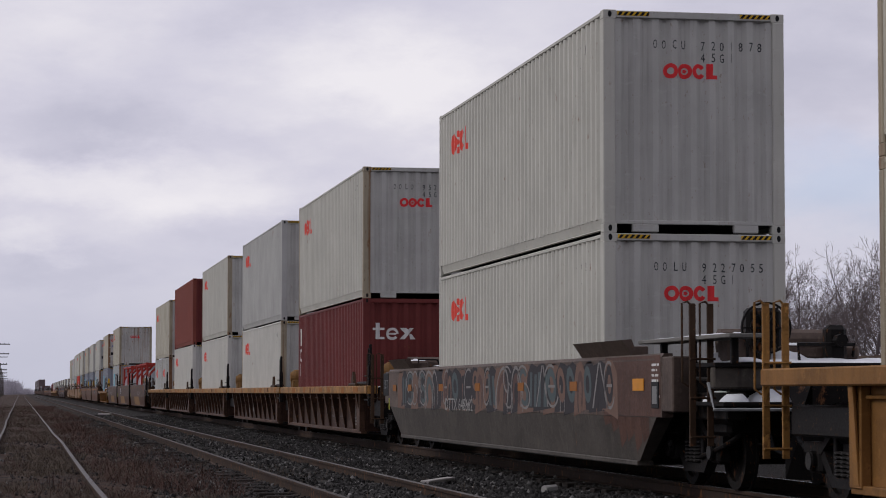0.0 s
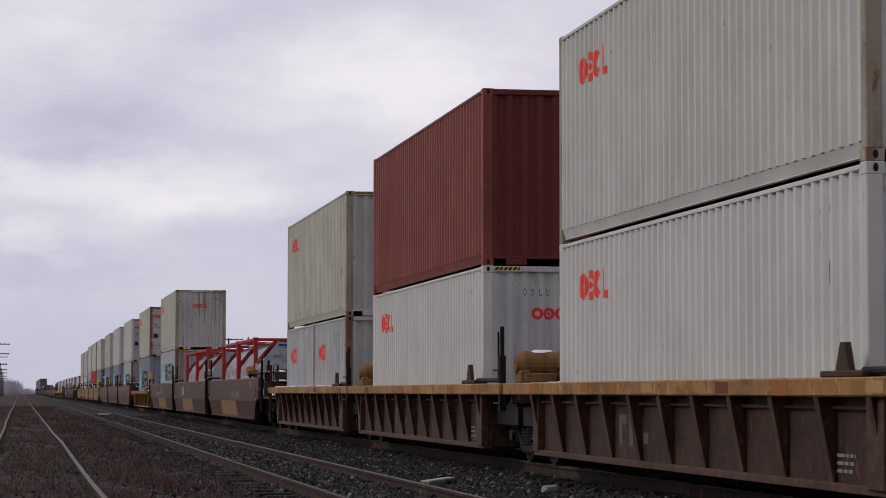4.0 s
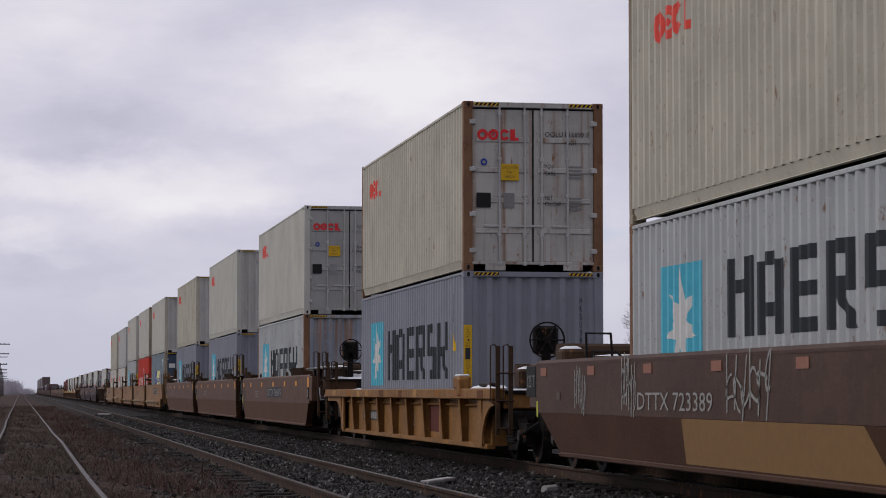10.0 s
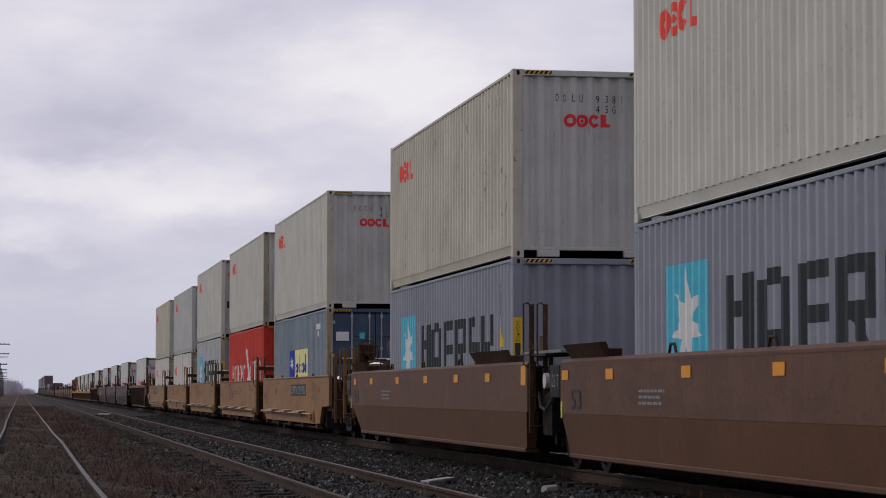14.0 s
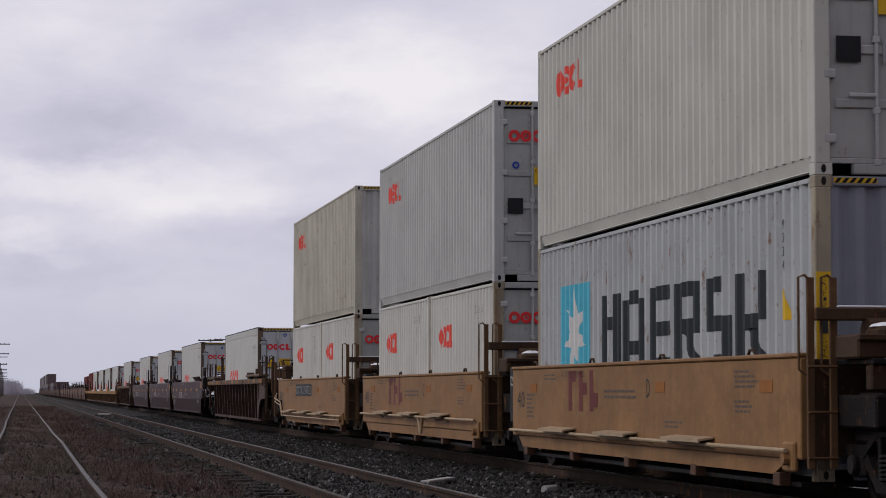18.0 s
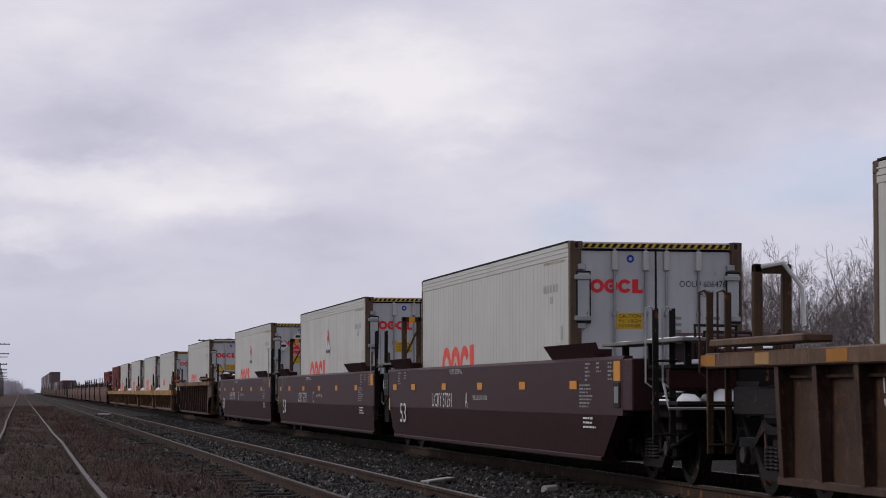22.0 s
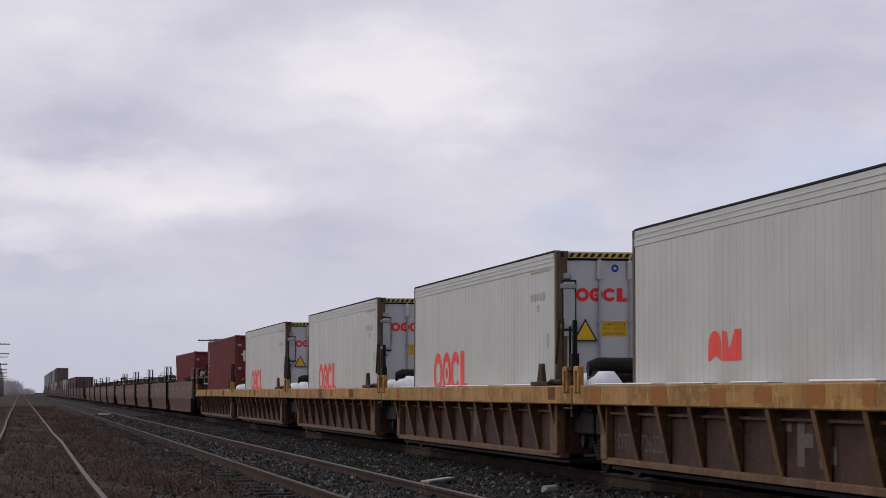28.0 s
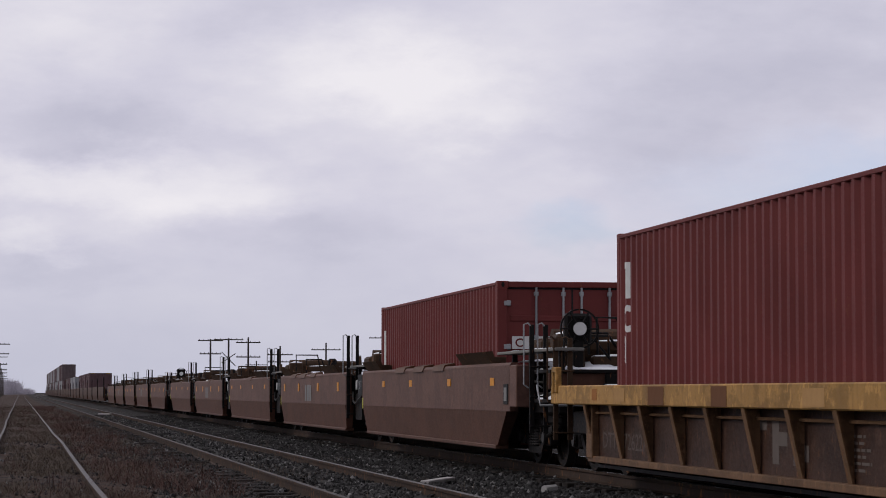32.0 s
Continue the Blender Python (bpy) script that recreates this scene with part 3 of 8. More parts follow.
        mark("small_print", g, on_end, GREYINK, c)
    elif end == "doors":
        lo = H - 2.896
        if side == "rings":
            mark("red_mark", rings_mark(-0.99, 2.235 + lo, 0.73, 0.19), flat(0.02), RED, c, label="red ring-shaped mark")
            if H > 2.8:
                mark("caution_plate", rect(-0.565, -0.25, 1.55, 1.83), flat(0.02), YELLOWPLATE, c)
                mark("caution_text", words("CAUTION", -0.55, 1.75, 0.28, 0.045) + words("9'6\"", -0.47, 1.67, 0.12, 0.05) + words("HIGH", -0.49, 1.59, 0.16, 0.045), flat(0.017), INK, c)
                mark("dark_patch", rect(-0.99, -0.74, 1.085, 1.335), flat(0.02), GASKET, c)
                mark("grey_patch", rect(-0.52, -0.33, 1.085, 1.335), flat(0.02), GREYINK if body is CREAM else STEEL, c)
            mark("round_seal", arc(-0.86, 1.86 + lo, 0.06, 0.06, 0, 360, 0.5, 12), flat(0.02), BLUEINK, c)
        if code:
            mark("container_number", words(code, 0.2, 2.31 + lo, 0.78, 0.085) + words(size, 0.55, 2.17 + lo, 0.2, 0.085), flat(0.02), ink, c)
        if H > 2.8 and side == "rings":
            mark("load_text", words("MGW", 0.2, 1.76, 0.16, 0.075) + words("TARE", 0.2, 1.64, 0.19, 0.075) + words("NET", 0.2, 1.23, 0.14, 0.07) + words("CU.CAP", 0.2, 1.12, 0.28, 0.07), flat(0.02), ink, c)
            g = []
            for z in (1.78, 1.72, 1.66, 1.6, 1.24, 1.18, 1.12, 1.06):
                g += rect(0.62, 0.85, z, z + 0.03)
            mark("small_print", g, flat(0.02), GREYINK, c)
    else:
        if code:
            a, b = code.split(" ", 1)
            mark("container_number", spaced(a, -0.545, 2.41 + H - HC_, 0.13, 0.055, 0.115) + spaced(b, 0.11, 2.40 + H - HC_, 0.128, 0.055, 0.115) + spaced(size, 0.11, 2.245 + H - HC_, 0.128, 0.055, 0.115), on_end, ink, c, st)
        if side == "rings":
            mark("red_mark", rings_mark(-0.41, 2.02 if H > 2.8 else 1.72, 0.73, 0.2), on_end, RED, c, st, "red ring-shaped mark")
    # markings on the side that faces the camera
    on_side = lambda u, v: (-(CW - 0.002 - depth_at(fl, L - u)), L - u, v)
    cuts = [L - p[0] for p in fl][::-1]
    if side == "rings" and kind == "dry":
        if L > 10:
            mark("red_side_mark", rings_mark(1.17, 2.05 + H - 2.896, 1.5, 0.40), on_side, REDSIDE, c, cuts, "red ring-shaped mark")
        else:
            mark("red_side_mark", rings_mark(1.0, 1.62, 1.25, 0.40), on_side, REDSIDE, c, cuts, "red ring-shaped mark")
    elif side == "rings":
        mark("red_side_mark", rings_mark(2.15, 0.88, 3.3, 0.74, 0.46), on_side, REDSIDE, c, cuts, "large red ring-shaped mark")
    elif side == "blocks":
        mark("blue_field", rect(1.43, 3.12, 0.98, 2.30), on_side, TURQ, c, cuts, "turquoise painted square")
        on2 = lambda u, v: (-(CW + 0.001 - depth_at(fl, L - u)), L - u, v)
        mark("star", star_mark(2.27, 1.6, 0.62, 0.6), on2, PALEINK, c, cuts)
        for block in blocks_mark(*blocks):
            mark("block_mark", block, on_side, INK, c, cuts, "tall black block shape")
    if sidecode:
        rows = sidecode.split("/")
        n = len(rows[0])
        g = spaced(rows[0], L - 1.08 - 0.272 * (n - 1), H - 0.46, 0.272, 0.10, 0.14)
        if len(rows) > 1:
            g += spaced(rows[1], L - 1.08 - 0.272 * (n - 2), H - 0.66, 0.272, 0.10, 0.14)
        g += rect(L - 1.32, L - 1.28, H - 1.05, H - 0.82) + rect(L - 1.12, L - 1.08, H - 1.05, H - 0.82)
        mark("side_number", g, on_side, ink if body is not SKYGREY else INK, c, cuts)
    if extra:
        extra(c, on_side, cuts, on_end, st)
    return c


def plain_yellow():
    return YELLOWPLATE


def tank(label, end_label_code, far=False):
    """A tank in a 20 ft frame, y 0 to 6.058."""
    L, H = 6.058, 2.591
    c = thing("tank_container", label, "tank container", "tank containers on the train")
    for x in (-CW, CW - 0.13):
        for y in (0, L - 0.13):
            part("corner_post", Geo().box(x, x + 0.13, y, y + 0.13, 0.1, H - 0.1, 0.012), REDFRAME, c)
            for z in (0, H - 0.118):
                piece("corner_casting", shared("casting_red", REDFRAME, casting_geo), c, at=pose(x + 0.065, y + 0.065, z))
        part("top_rail", Geo().box(x, x + 0.1, 0.1, L - 0.1, H - 0.12, H - 0.02, 0.012), REDFRAME, c)
        part("bottom_rail", Geo().box(x, x + 0.1, 0.1, L - 0.1, 0.02, 0.16, 0.012), REDFRAME, c)
    for y in (0.0, L - 0.1):
        part("end_beam", Geo().box(-CW + 0.12, CW - 0.12, y, y + 0.1, H - 0.12, H - 0.02, 0.012), REDFRAME, c)
        part("end_sill", Geo().box(-CW + 0.12, CW - 0.12, y, y + 0.1, 0.02, 0.16, 0.012), REDFRAME, c)
        for sg in (-1, 1):
            part("diagonal_brace", Geo().prism([(sg * 1.12, H - 0.95), (sg * 1.12, H - 0.75), (sg * 0.42, H - 0.1), (sg * 0.58, H - 0.1)], 1, y + 0.01, y + 0.09), REDFRAME, c)
    g, prof = Geo(), [(0.10, 0.62), (0.16, 0.95), (0.30, 1.10), (0.55, 1.145), (L - 0.55, 1.145), (L - 0.3, 1.10), (L - 0.16, 0.95), (L - 0.1, 0.62)]
    n = 40
    vs = [(r * math.cos(2 * math.pi * k / n), y, 1.28 + r * math.sin(2 * math.pi * k / n)) for y, r in prof for k in range(n)]
    fs = [(i * n + k, i * n + (k + 1) % n, (i + 1) * n + (k + 1) % n, (i + 1) * n + k) for i in range(len(prof) - 1) for k in range(n)]
    fs += [tuple(range(n)), tuple(range((len(prof) - 1) * n, len(prof) * n))]
    part("tank_shell", g.add(vs, fs), TANKSHELL, c, "dented silver insulation cladding", smooth=True)
    for y in (0.75, 1.75, 2.75, 3.7, 4.6, 5.35):
        part("band", Geo().ring((0, y, 1.28), 1, 1.13, 1.157, 0.035, 40), STEEL, c)
    octo = [(-1.05, 0.4), (-1.05, 1.55), (-0.62, H - 0.14), (0.62, H - 0.14), (1.05, 1.55), (1.05, 0.4)]
    part("end_plate", Geo().prism(octo, 1, 0.02, 0.10), TANKEND, c, "grubby white end plate")
    put = lambda u, v: (u, 0.016, v)
    if end_label_code:
        a, b = end_label_code
        mark("tank_number", words(a, -0.62, 1.93, 0.9, 0.105) + words(b, -0.32, 1.79, 0.3, 0.1), put, INK, c)
        mark("small_print", sum((rect(0.55, 0.9, 1.3 - 0.08 * k, 1.34 - 0.08 * k) for k in range(5)), []), put, GREYINK, c)
        mark("maker_mark", arc(-0.0, 2.23, 0.28, 0.12, 0, 360, 0.75, 16) if b == "22T6" else rect(-0.42, -0.05, 2.31, 2.39) + rect(0.0, 0.16, 2.32, 2.38) + rect(-0.26, 0.05, 2.26, 2.285), put, BLUEINK, c)
        mark("ring_label", arc(0.05, 1.12, 0.24, 0.24, 0, 180, 0.2, 16), put, RED, c)
        mark("owner_text", words("MPGM", -0.75, 1.34, 0.28, 0.07), put, INK, c)
    part("walkway", Geo().box(-0.25, 0.25, 0.15, L - 0.15, H - 0.1, H - 0.06, 0.005), STEEL, c)
    lad = Geo()
    for x in (0.72, 0.98):
        lad.rod((x, -0.01, 0.3), (x, -0.01, H - 0.1), 0.016, 6)
    for k in range(7):
        lad.rod((0.72, -0.01, 0.4 + 0.3 * k), (0.98, -0.01, 0.4 + 0.3 * k), 0.012, 6)
    part("ladder", lad, STEEL, c)
    for y in (0.9, 1.9, 2.9, 3.9, 4.9):
        part("cleat", Geo().pipe([(-0.52, y, 2.29), (-0.52, y, 2.38), (-0.45, y, 2.40)], 0.012), STEEL, c)
    # broad faded strokes of spray along the flank
    def on_shell(u, v):
        a = math.pi - v
        return (1.15 * math.cos(a), u, 1.28 + 1.15 * math.sin(a))
    rnd = random.Random(5 if far else 6)
    strokes = {0: [], 1: [], 2: []}
    for k in range(8):
        u, h, w = 0.65 + k * 0.6 + rnd.uniform(-0.05, 0.05), rnd.uniform(0.26, 0.46), rnd.uniform(0.07, 0.12)
        up = k % 2
        for j in range(rnd.choice((2, 3, 4))):
            u2 = u + rnd.uniform(0.06, 0.16)
            v0, v1 = (0.10, 0.10 + h) if up else (0.10 + h, 0.10)
            n = 4
            for q in range(n):
                a0, a1 = q / n, (q + 1) / n
                p0, p1, s0, s1 = u + (u2 - u) * a0, u + (u2 - u) * a1, v0 + (v1 - v0) * a0, v0 + (v1 - v0) * a1
                strokes[(k + (j == 1)) % 3].append([(p0, s0), (p0 + w, s0), (p1 + w, s1), (p1, s1)] if up else [(p1, s1), (p1 + w, s1), (p0 + w, s0), (p0, s0)])
            u, up = u2 + w * 1.02, 1 - up
    for j, m in enumerate((PINK, PALEPINK, ROSE)):
        mark("spray_paint", strokes[j], on_shell, m, c, (), "faded strokes of spray paint")
    mark("small_print", sum((rect(0.9, 1.5 - 0.1 * (j % 3), 0.46 + 0.045 * j, 0.485 + 0.045 * j) for j in range(4)), []), on_shell, GREYINK, c)
    mark("data_plate", rect(-1.17, -1.08, 1.55, 1.75), lambda u, v: (u, -0.003, v), PALEINK, c)
    return c


PINK = plain("pink_spray", (0.42, 0.155, 0.145), 0.6)
PALEPINK = plain("pale_spray", (0.46, 0.42, 0.43), 0.6)
ROSE = plain("rose_spray", (0.36, 0.17, 0.24), 0.6)


# ---------- running gear ----------
WHEELS = []


def lumps(g, spots, seed):
    """Uneven low mounds of old snow, each a ragged cap."""
    rnd = random.Random(seed)
    for x, y, z, rx, ry, h in spots:
        n, rings = 11, ((1.0, 0.0), (0.86, 0.45), (0.5, 0.9), (0.0, 1.0))
        o = len(g.v)
        rag = [rnd.uniform(0.72, 1.15) for _ in range(n)]
        for q, up in rings[:-1]:
            for k in range(n):
                a = 2 * math.pi * k / n
                g.v.append((x + rx * q * rag[k] * math.cos(a), y + ry * q * rag[k] * math.sin(a), z + h * up * rnd.uniform(0.75, 1.15)))
        g.v.append((x, y, z + h))
        for j in range(2):
            g.f += [(o + j * n + k, o + j * n + (k + 1) % n, o + (j + 1) * n + (k + 1) % n, o + (j + 1) * n + k) for k in range(n)]
        g.f += [(o + 2 * n + k, o + 2 * n + (k + 1) % n, o + 3 * n) for k in range(n)]
    return g


def snow_heap(parent, spots, seed):
    for k, spot in enumerate(spots):
        part("snow", lumps(Geo(), [spot], seed + k), SNOW, parent, "heap of old snow", smooth=True)


def wheelset_geo():
    g = Geo()
    for s in (-1, 1):
        x = s * 0.7175
        g.ring((x + s * 0.055, 0, 0), 0, 0.33, 0.42, 0.11, 24)
        g.ring((x - s * 0.015, 0, 0), 0, 0.33, 0.445, 0.03, 24)
        g.rod((x - 0.03 + s * 0.04, 0, 0), (x + 0.03 + s * 0.04, 0, 0), 0.335, 20)
        g.rod((x + s * 0.1, 0, 0), (x + s * 0.2, 0, 0), 0.1, 12)
        for k in range(3):
            a = 2 * math.pi * k / 3
            g.rod((x + s * 0.2, 0.055 * math.cos(a), 0.055 * math.sin(a)), (x + s * 0.225, 0.055 * math.cos(a), 0.055 * math.sin(a)), 0.018, 6)
    g.rod((-0.7, 0, 0), (0.7, 0, 0), 0.085, 12)
    return g


def truck_geo():
    g = Geo()
    for s in (-1, 1):
        x0, x1 = sorted((s * 0.92, s * 1.06))
        top = [(-1.17, 0.50), (-1.17, 0.60), (-0.62, 0.60), (-0.36, 0.80), (0.36, 0.80), (0.62, 0.60), (1.17, 0.60), (1.17, 0.50), (0.70, 0.48), (0.34, 0.68), (-0.34, 0.68), (-0.70, 0.48)]
        low = [(-0.72, 0.46), (-0.40, 0.18), (0.40, 0.18), (0.72, 0.46), (0.62, 0.52), (0.34, 0.28), (-0.34, 0.28), (-0.62, 0.52)]
        g.prism(top, 0, x0, x1)
        g.prism(low, 0, x0 + 0.01, x1 - 0.01)
        for y in (-0.36, 0.28):
            g.box(x0 + 0.01, x1 - 0.01, y, y + 0.08, 0.26, 0.70, 0.01)
        for y in (-0.85, 0.85):
            g.box(x0 - 0.01, x1 + 0.01, y - 0.17, y + 0.17, 0.30, 0.52, 0.03)
            g.rod((s * 1.05, y, 0.42), (s * 1.11, y, 0.42), 0.10, 12)
    g.box(-1.0, 1.0, -0.24, 0.24, 0.50, 0.68, 0.02)
    return g


def spring_geo():
    """One coil spring wound from a round bar."""
    n = 56
    pts = [(0.072 * math.cos(a), 0.072 * math.sin(a), 0.285 + 0.25 * k / (n - 1)) for k, a in ((k, 2 * math.pi * k / 9) for k in range(n))]
    return Geo().pipe(pts, 0.0135, 5)


def truck(parent, y, detail=True):
    t = piece("truck", shared("truck", IRON, truck_geo), parent, "dark cast-steel two-axle truck", pose(0, y, 0.125))
    for dy in (-0.85, 0.85):
        w = piece("wheelset", shared("wheelset", WHEEL, wheelset_geo), t, at=pose(0, dy, 0.42))
        WHEELS.append((w, dy))
    if detail:
        for y in (-0.17, 0.0, 0.17):
            piece("spring", shared("spring", SPRING, spring_geo), t, at=pose(-1.02, y, 0))
        piece("bearing_cap", shared("bearing_cap", SPRING, lambda: Geo().rod((-1.13, -0.85, 0.42), (-1.10, -0.85, 0.42), 0.085, 14)), t)
        piece("bearing_cap", shared("bearing_cap", SPRING, casting_geo), t, at=pose(0, 1.7, 0))
        piece("snow", shared("truck_snow", SNOW, lambda: lumps(Geo(), [(-0.99, 0.02, 0.80, 0.06, 0.27, 0.04)], 5), True), t, "old snow caught on the frame")
        piece("brake_hanger", shared("brake_hanger", IRON, lambda: Geo().pipe([(-0.9, -1.3, 0.62), (-1.08, -1.3, 0.5), (-1.08, -0.4, 0.36), (-0.95, -0.3, 0.3)], 0.025)), t)
    return t


def grab(parent, x, y, z0, z1, w, mat, along=1):
    """A grab iron: an upright loop of round bar."""
    p = [(x, y, z0), (x, y, z1), (x, y + w, z1), (x, y + w, z0)] if along else [(x, y, z0), (x, y, z1), (x + w, y, z1), (x + w, y, z0)]
    return part("grab_iron", Geo().pipe(p, 0.016), mat, parent)


def handbrake(parent, x, y, z, mat):
    s = part("brake_stand", Geo().box(x - 0.07, x + 0.07, y + 0.05, y + 0.17, 1.3, z + 0.1, 0.01).box(x - 0.2, x + 0.2, y + 0.05, y + 0.22, z - 0.22, z + 0.22, 0.04), mat, parent)
    g = Geo().ring((x, y, z), 1, 0.262, 0.285, 0.03, 28).ring((x, y + 0.04, z), 1, 0.15, 0.165, 0.025, 20).ring((x, y, z), 1, 0.0, 0.06, 0.06, 10)
    for k in range(6):
        a = math.pi * k / 3
        g.rod((x, y, z), (x + 0.27 * math.cos(a), y, z + 0.27 * math.sin(a)), 0.012, 5)
    part("brake_wheel", g, mat, s, "spoked hand-brake wheel")
    return s


def end_gear(parent, ym, z, mat, seed):
    """Brake valves, rods and small reservoirs on an end deck, edged with snow."""
    rnd = random.Random(seed + 500)
    part("brake_gear", Geo().box(-1.0, -0.62, ym - 0.22, ym + 0.2, z, z + 0.3, 0.04).box(-0.5, 0.55, ym - 0.1, ym + 0.02, z + 0.05, z + 0.2, 0.03).rod((-0.95, ym + 0.3, z + 0.24), (0.4, ym + 0.3, z + 0.24), 0.15, 12), mat, parent)
    part("brake_valve", Geo().box(0.1, 0.34, ym - 0.3, ym - 0.1, z, z + 0.42, 0.05).rod((0.22, ym - 0.32, z + 0.25), (0.22, ym - 0.45, z + 0.25), 0.07, 8), IRON, parent)
    for k in range(2):
        x, zz = rnd.uniform(-1.0, -0.2), rnd.uniform(0.2, 0.55)
        part("brake_pipe", Geo().pipe([(x, ym - 0.5, z), (x, ym - 0.45, z + zz), (x + rnd.uniform(0.3, 0.8), ym - 0.3, z + zz), (x + rnd.uniform(0.5, 0.9), ym, z + 0.04)], 0.02), IRON, parent)
    snow_heap(parent, [(-0.82, ym, z + 0.298, 0.17, 0.18, 0.045), (0.0, ym - 0.04, z + 0.198, 0.5, 0.06, 0.03)], seed)


def ladder(parent, x, y, z0, z1, mat, w=0.2):
    """Two flat uprights with rungs, and a bent hand-hold at the top of each."""
    lad = part("ladder", Geo().box(x - 0.035, x + 0.035, y - 0.02, y + 0.02, z0, z1, 0.006), mat, parent)
    part("ladder_post", Geo().box(x + w - 0.035, x + w + 0.035, y - 0.02, y + 0.02, z0, z1, 0.006), mat, lad)
    k = z0 + 0.1
    while k < min(z1, 1.7):
        piece("rung", shared("rung", mat, lambda: Geo().rod((-0.03, -0.03, 0), (0.25, -0.03, 0), 0.014, 5)), lad, at=pose(x, y, k))
        k += 0.42
    for q in (x, x + w):
        part("grab_iron", Geo().pipe([(q - 0.02, y - 0.02, z1 - 0.02), (q - 0.06, y - 0.02, z1 + 0.02), (q - 0.12, y - 0.02, z1), (q - 0.12, y - 0.02, z1 - 0.85), (q - 0.05, y - 0.02, z1 - 0.9)], 0.013), LOOPS.get(mat.name, mat), lad)


def snow_patch(parent, x0, x1, y0, y1, z, seed):
    """An uneven low drift on a deck."""
    rnd = random.Random(seed)
    nx, ny = 7, 9
    g = Geo()
    for j in range(ny + 1):
        for i in range(nx + 1):
            e = min(i, nx - i, j, ny - j)
            jx, jy = rnd.uniform(-0.04, 0.04), rnd.uniform(-0.05, 0.05)
            g.v.append((x0 + (x1 - x0) * i / nx + jx, y0 + (y1 - y0) * j / ny + jy, z + (0.0 if e == 0 else 0.025 + 0.035 * rnd.random())))
    for j in range(ny):
        for i in range(nx):
            a = j * (nx + 1) + i
            g.f.append((a, a + 1, a + nx + 2, a + nx + 1))
    part("snow", g, SNOW, parent, "patch of old snow", smooth=True)


def platform(parent, y0, y1, z, mat, dark, seed=0, snow=True, wide=1.28):
    """The open end of a car: deck grating, cross sill and centre sill, from y0 to y1."""
    a, b = sorted((y0, y1))
    part("deck", Geo().box(-wide, wide, a, b, z - 0.05, z, 0.008).box(-0.5, 0.5, a, b, z - 0.5, z - 0.05, 0.02), dark, parent)
    part("cross_sill", Geo().box(-wide, wide, a + 0.05, a + 0.2, z - 0.28, z - 0.05, 0.015), mat, parent)
    if snow:
        snow_patch(parent, -wide + 0.15, wide - 0.2, a + 0.1, b - 0.05, z + 0.002, seed)
    part("centre_sill", Geo().box(-0.32, 0.32, a - 0.3, b + 0.3, 0.62, 1.0, 0.02), IRON, parent)
    part("bolster_frame", Geo().box(-1.05, 1.05, (a + b) / 2 - 0.35, (a + b) / 2 + 0.35, 0.72, z - 0.3, 0.05).box(-1.18, -0.95, a, b, z - 0.62, z - 0.32, 0.02), IRON, parent)
    part("brake_cylinder", Geo().rod((-1.05, a + 0.1, 0.98), (-1.05, a + 0.1 + 0.45 * (b - a), 0.98), 0.13, 12), IRON, parent)
    x = -0.75
    part("air_hose", Geo().pipe([(x, a, 0.9), (x + 0.05, a - 0.15, 0.6), (x + 0.1, a - 0.3, 0.55), (x + 0.15, a - 0.45, 0.8)], 0.022), BLACK, parent)


# ---------- well cars ----------
CARS = "well cars of the train"


def hexa(g, a, b):
    """A solid between two quads of four points each."""
    return g.add(list(a) + list(b), [(0, 1, 2, 3), (7, 6, 5, 4), (0, 4, 5, 1), (1, 5, 6, 2), (2, 6, 7, 3), (3, 7, 4, 0)])


PLANK = paint("galvanised_plank", (0.16, 0.155, 0.145), 0.7, 0.1, rough=0.7)
LEMON = plain("lemon_reflector", (0.42, 0.44, 0.06), 0.5)


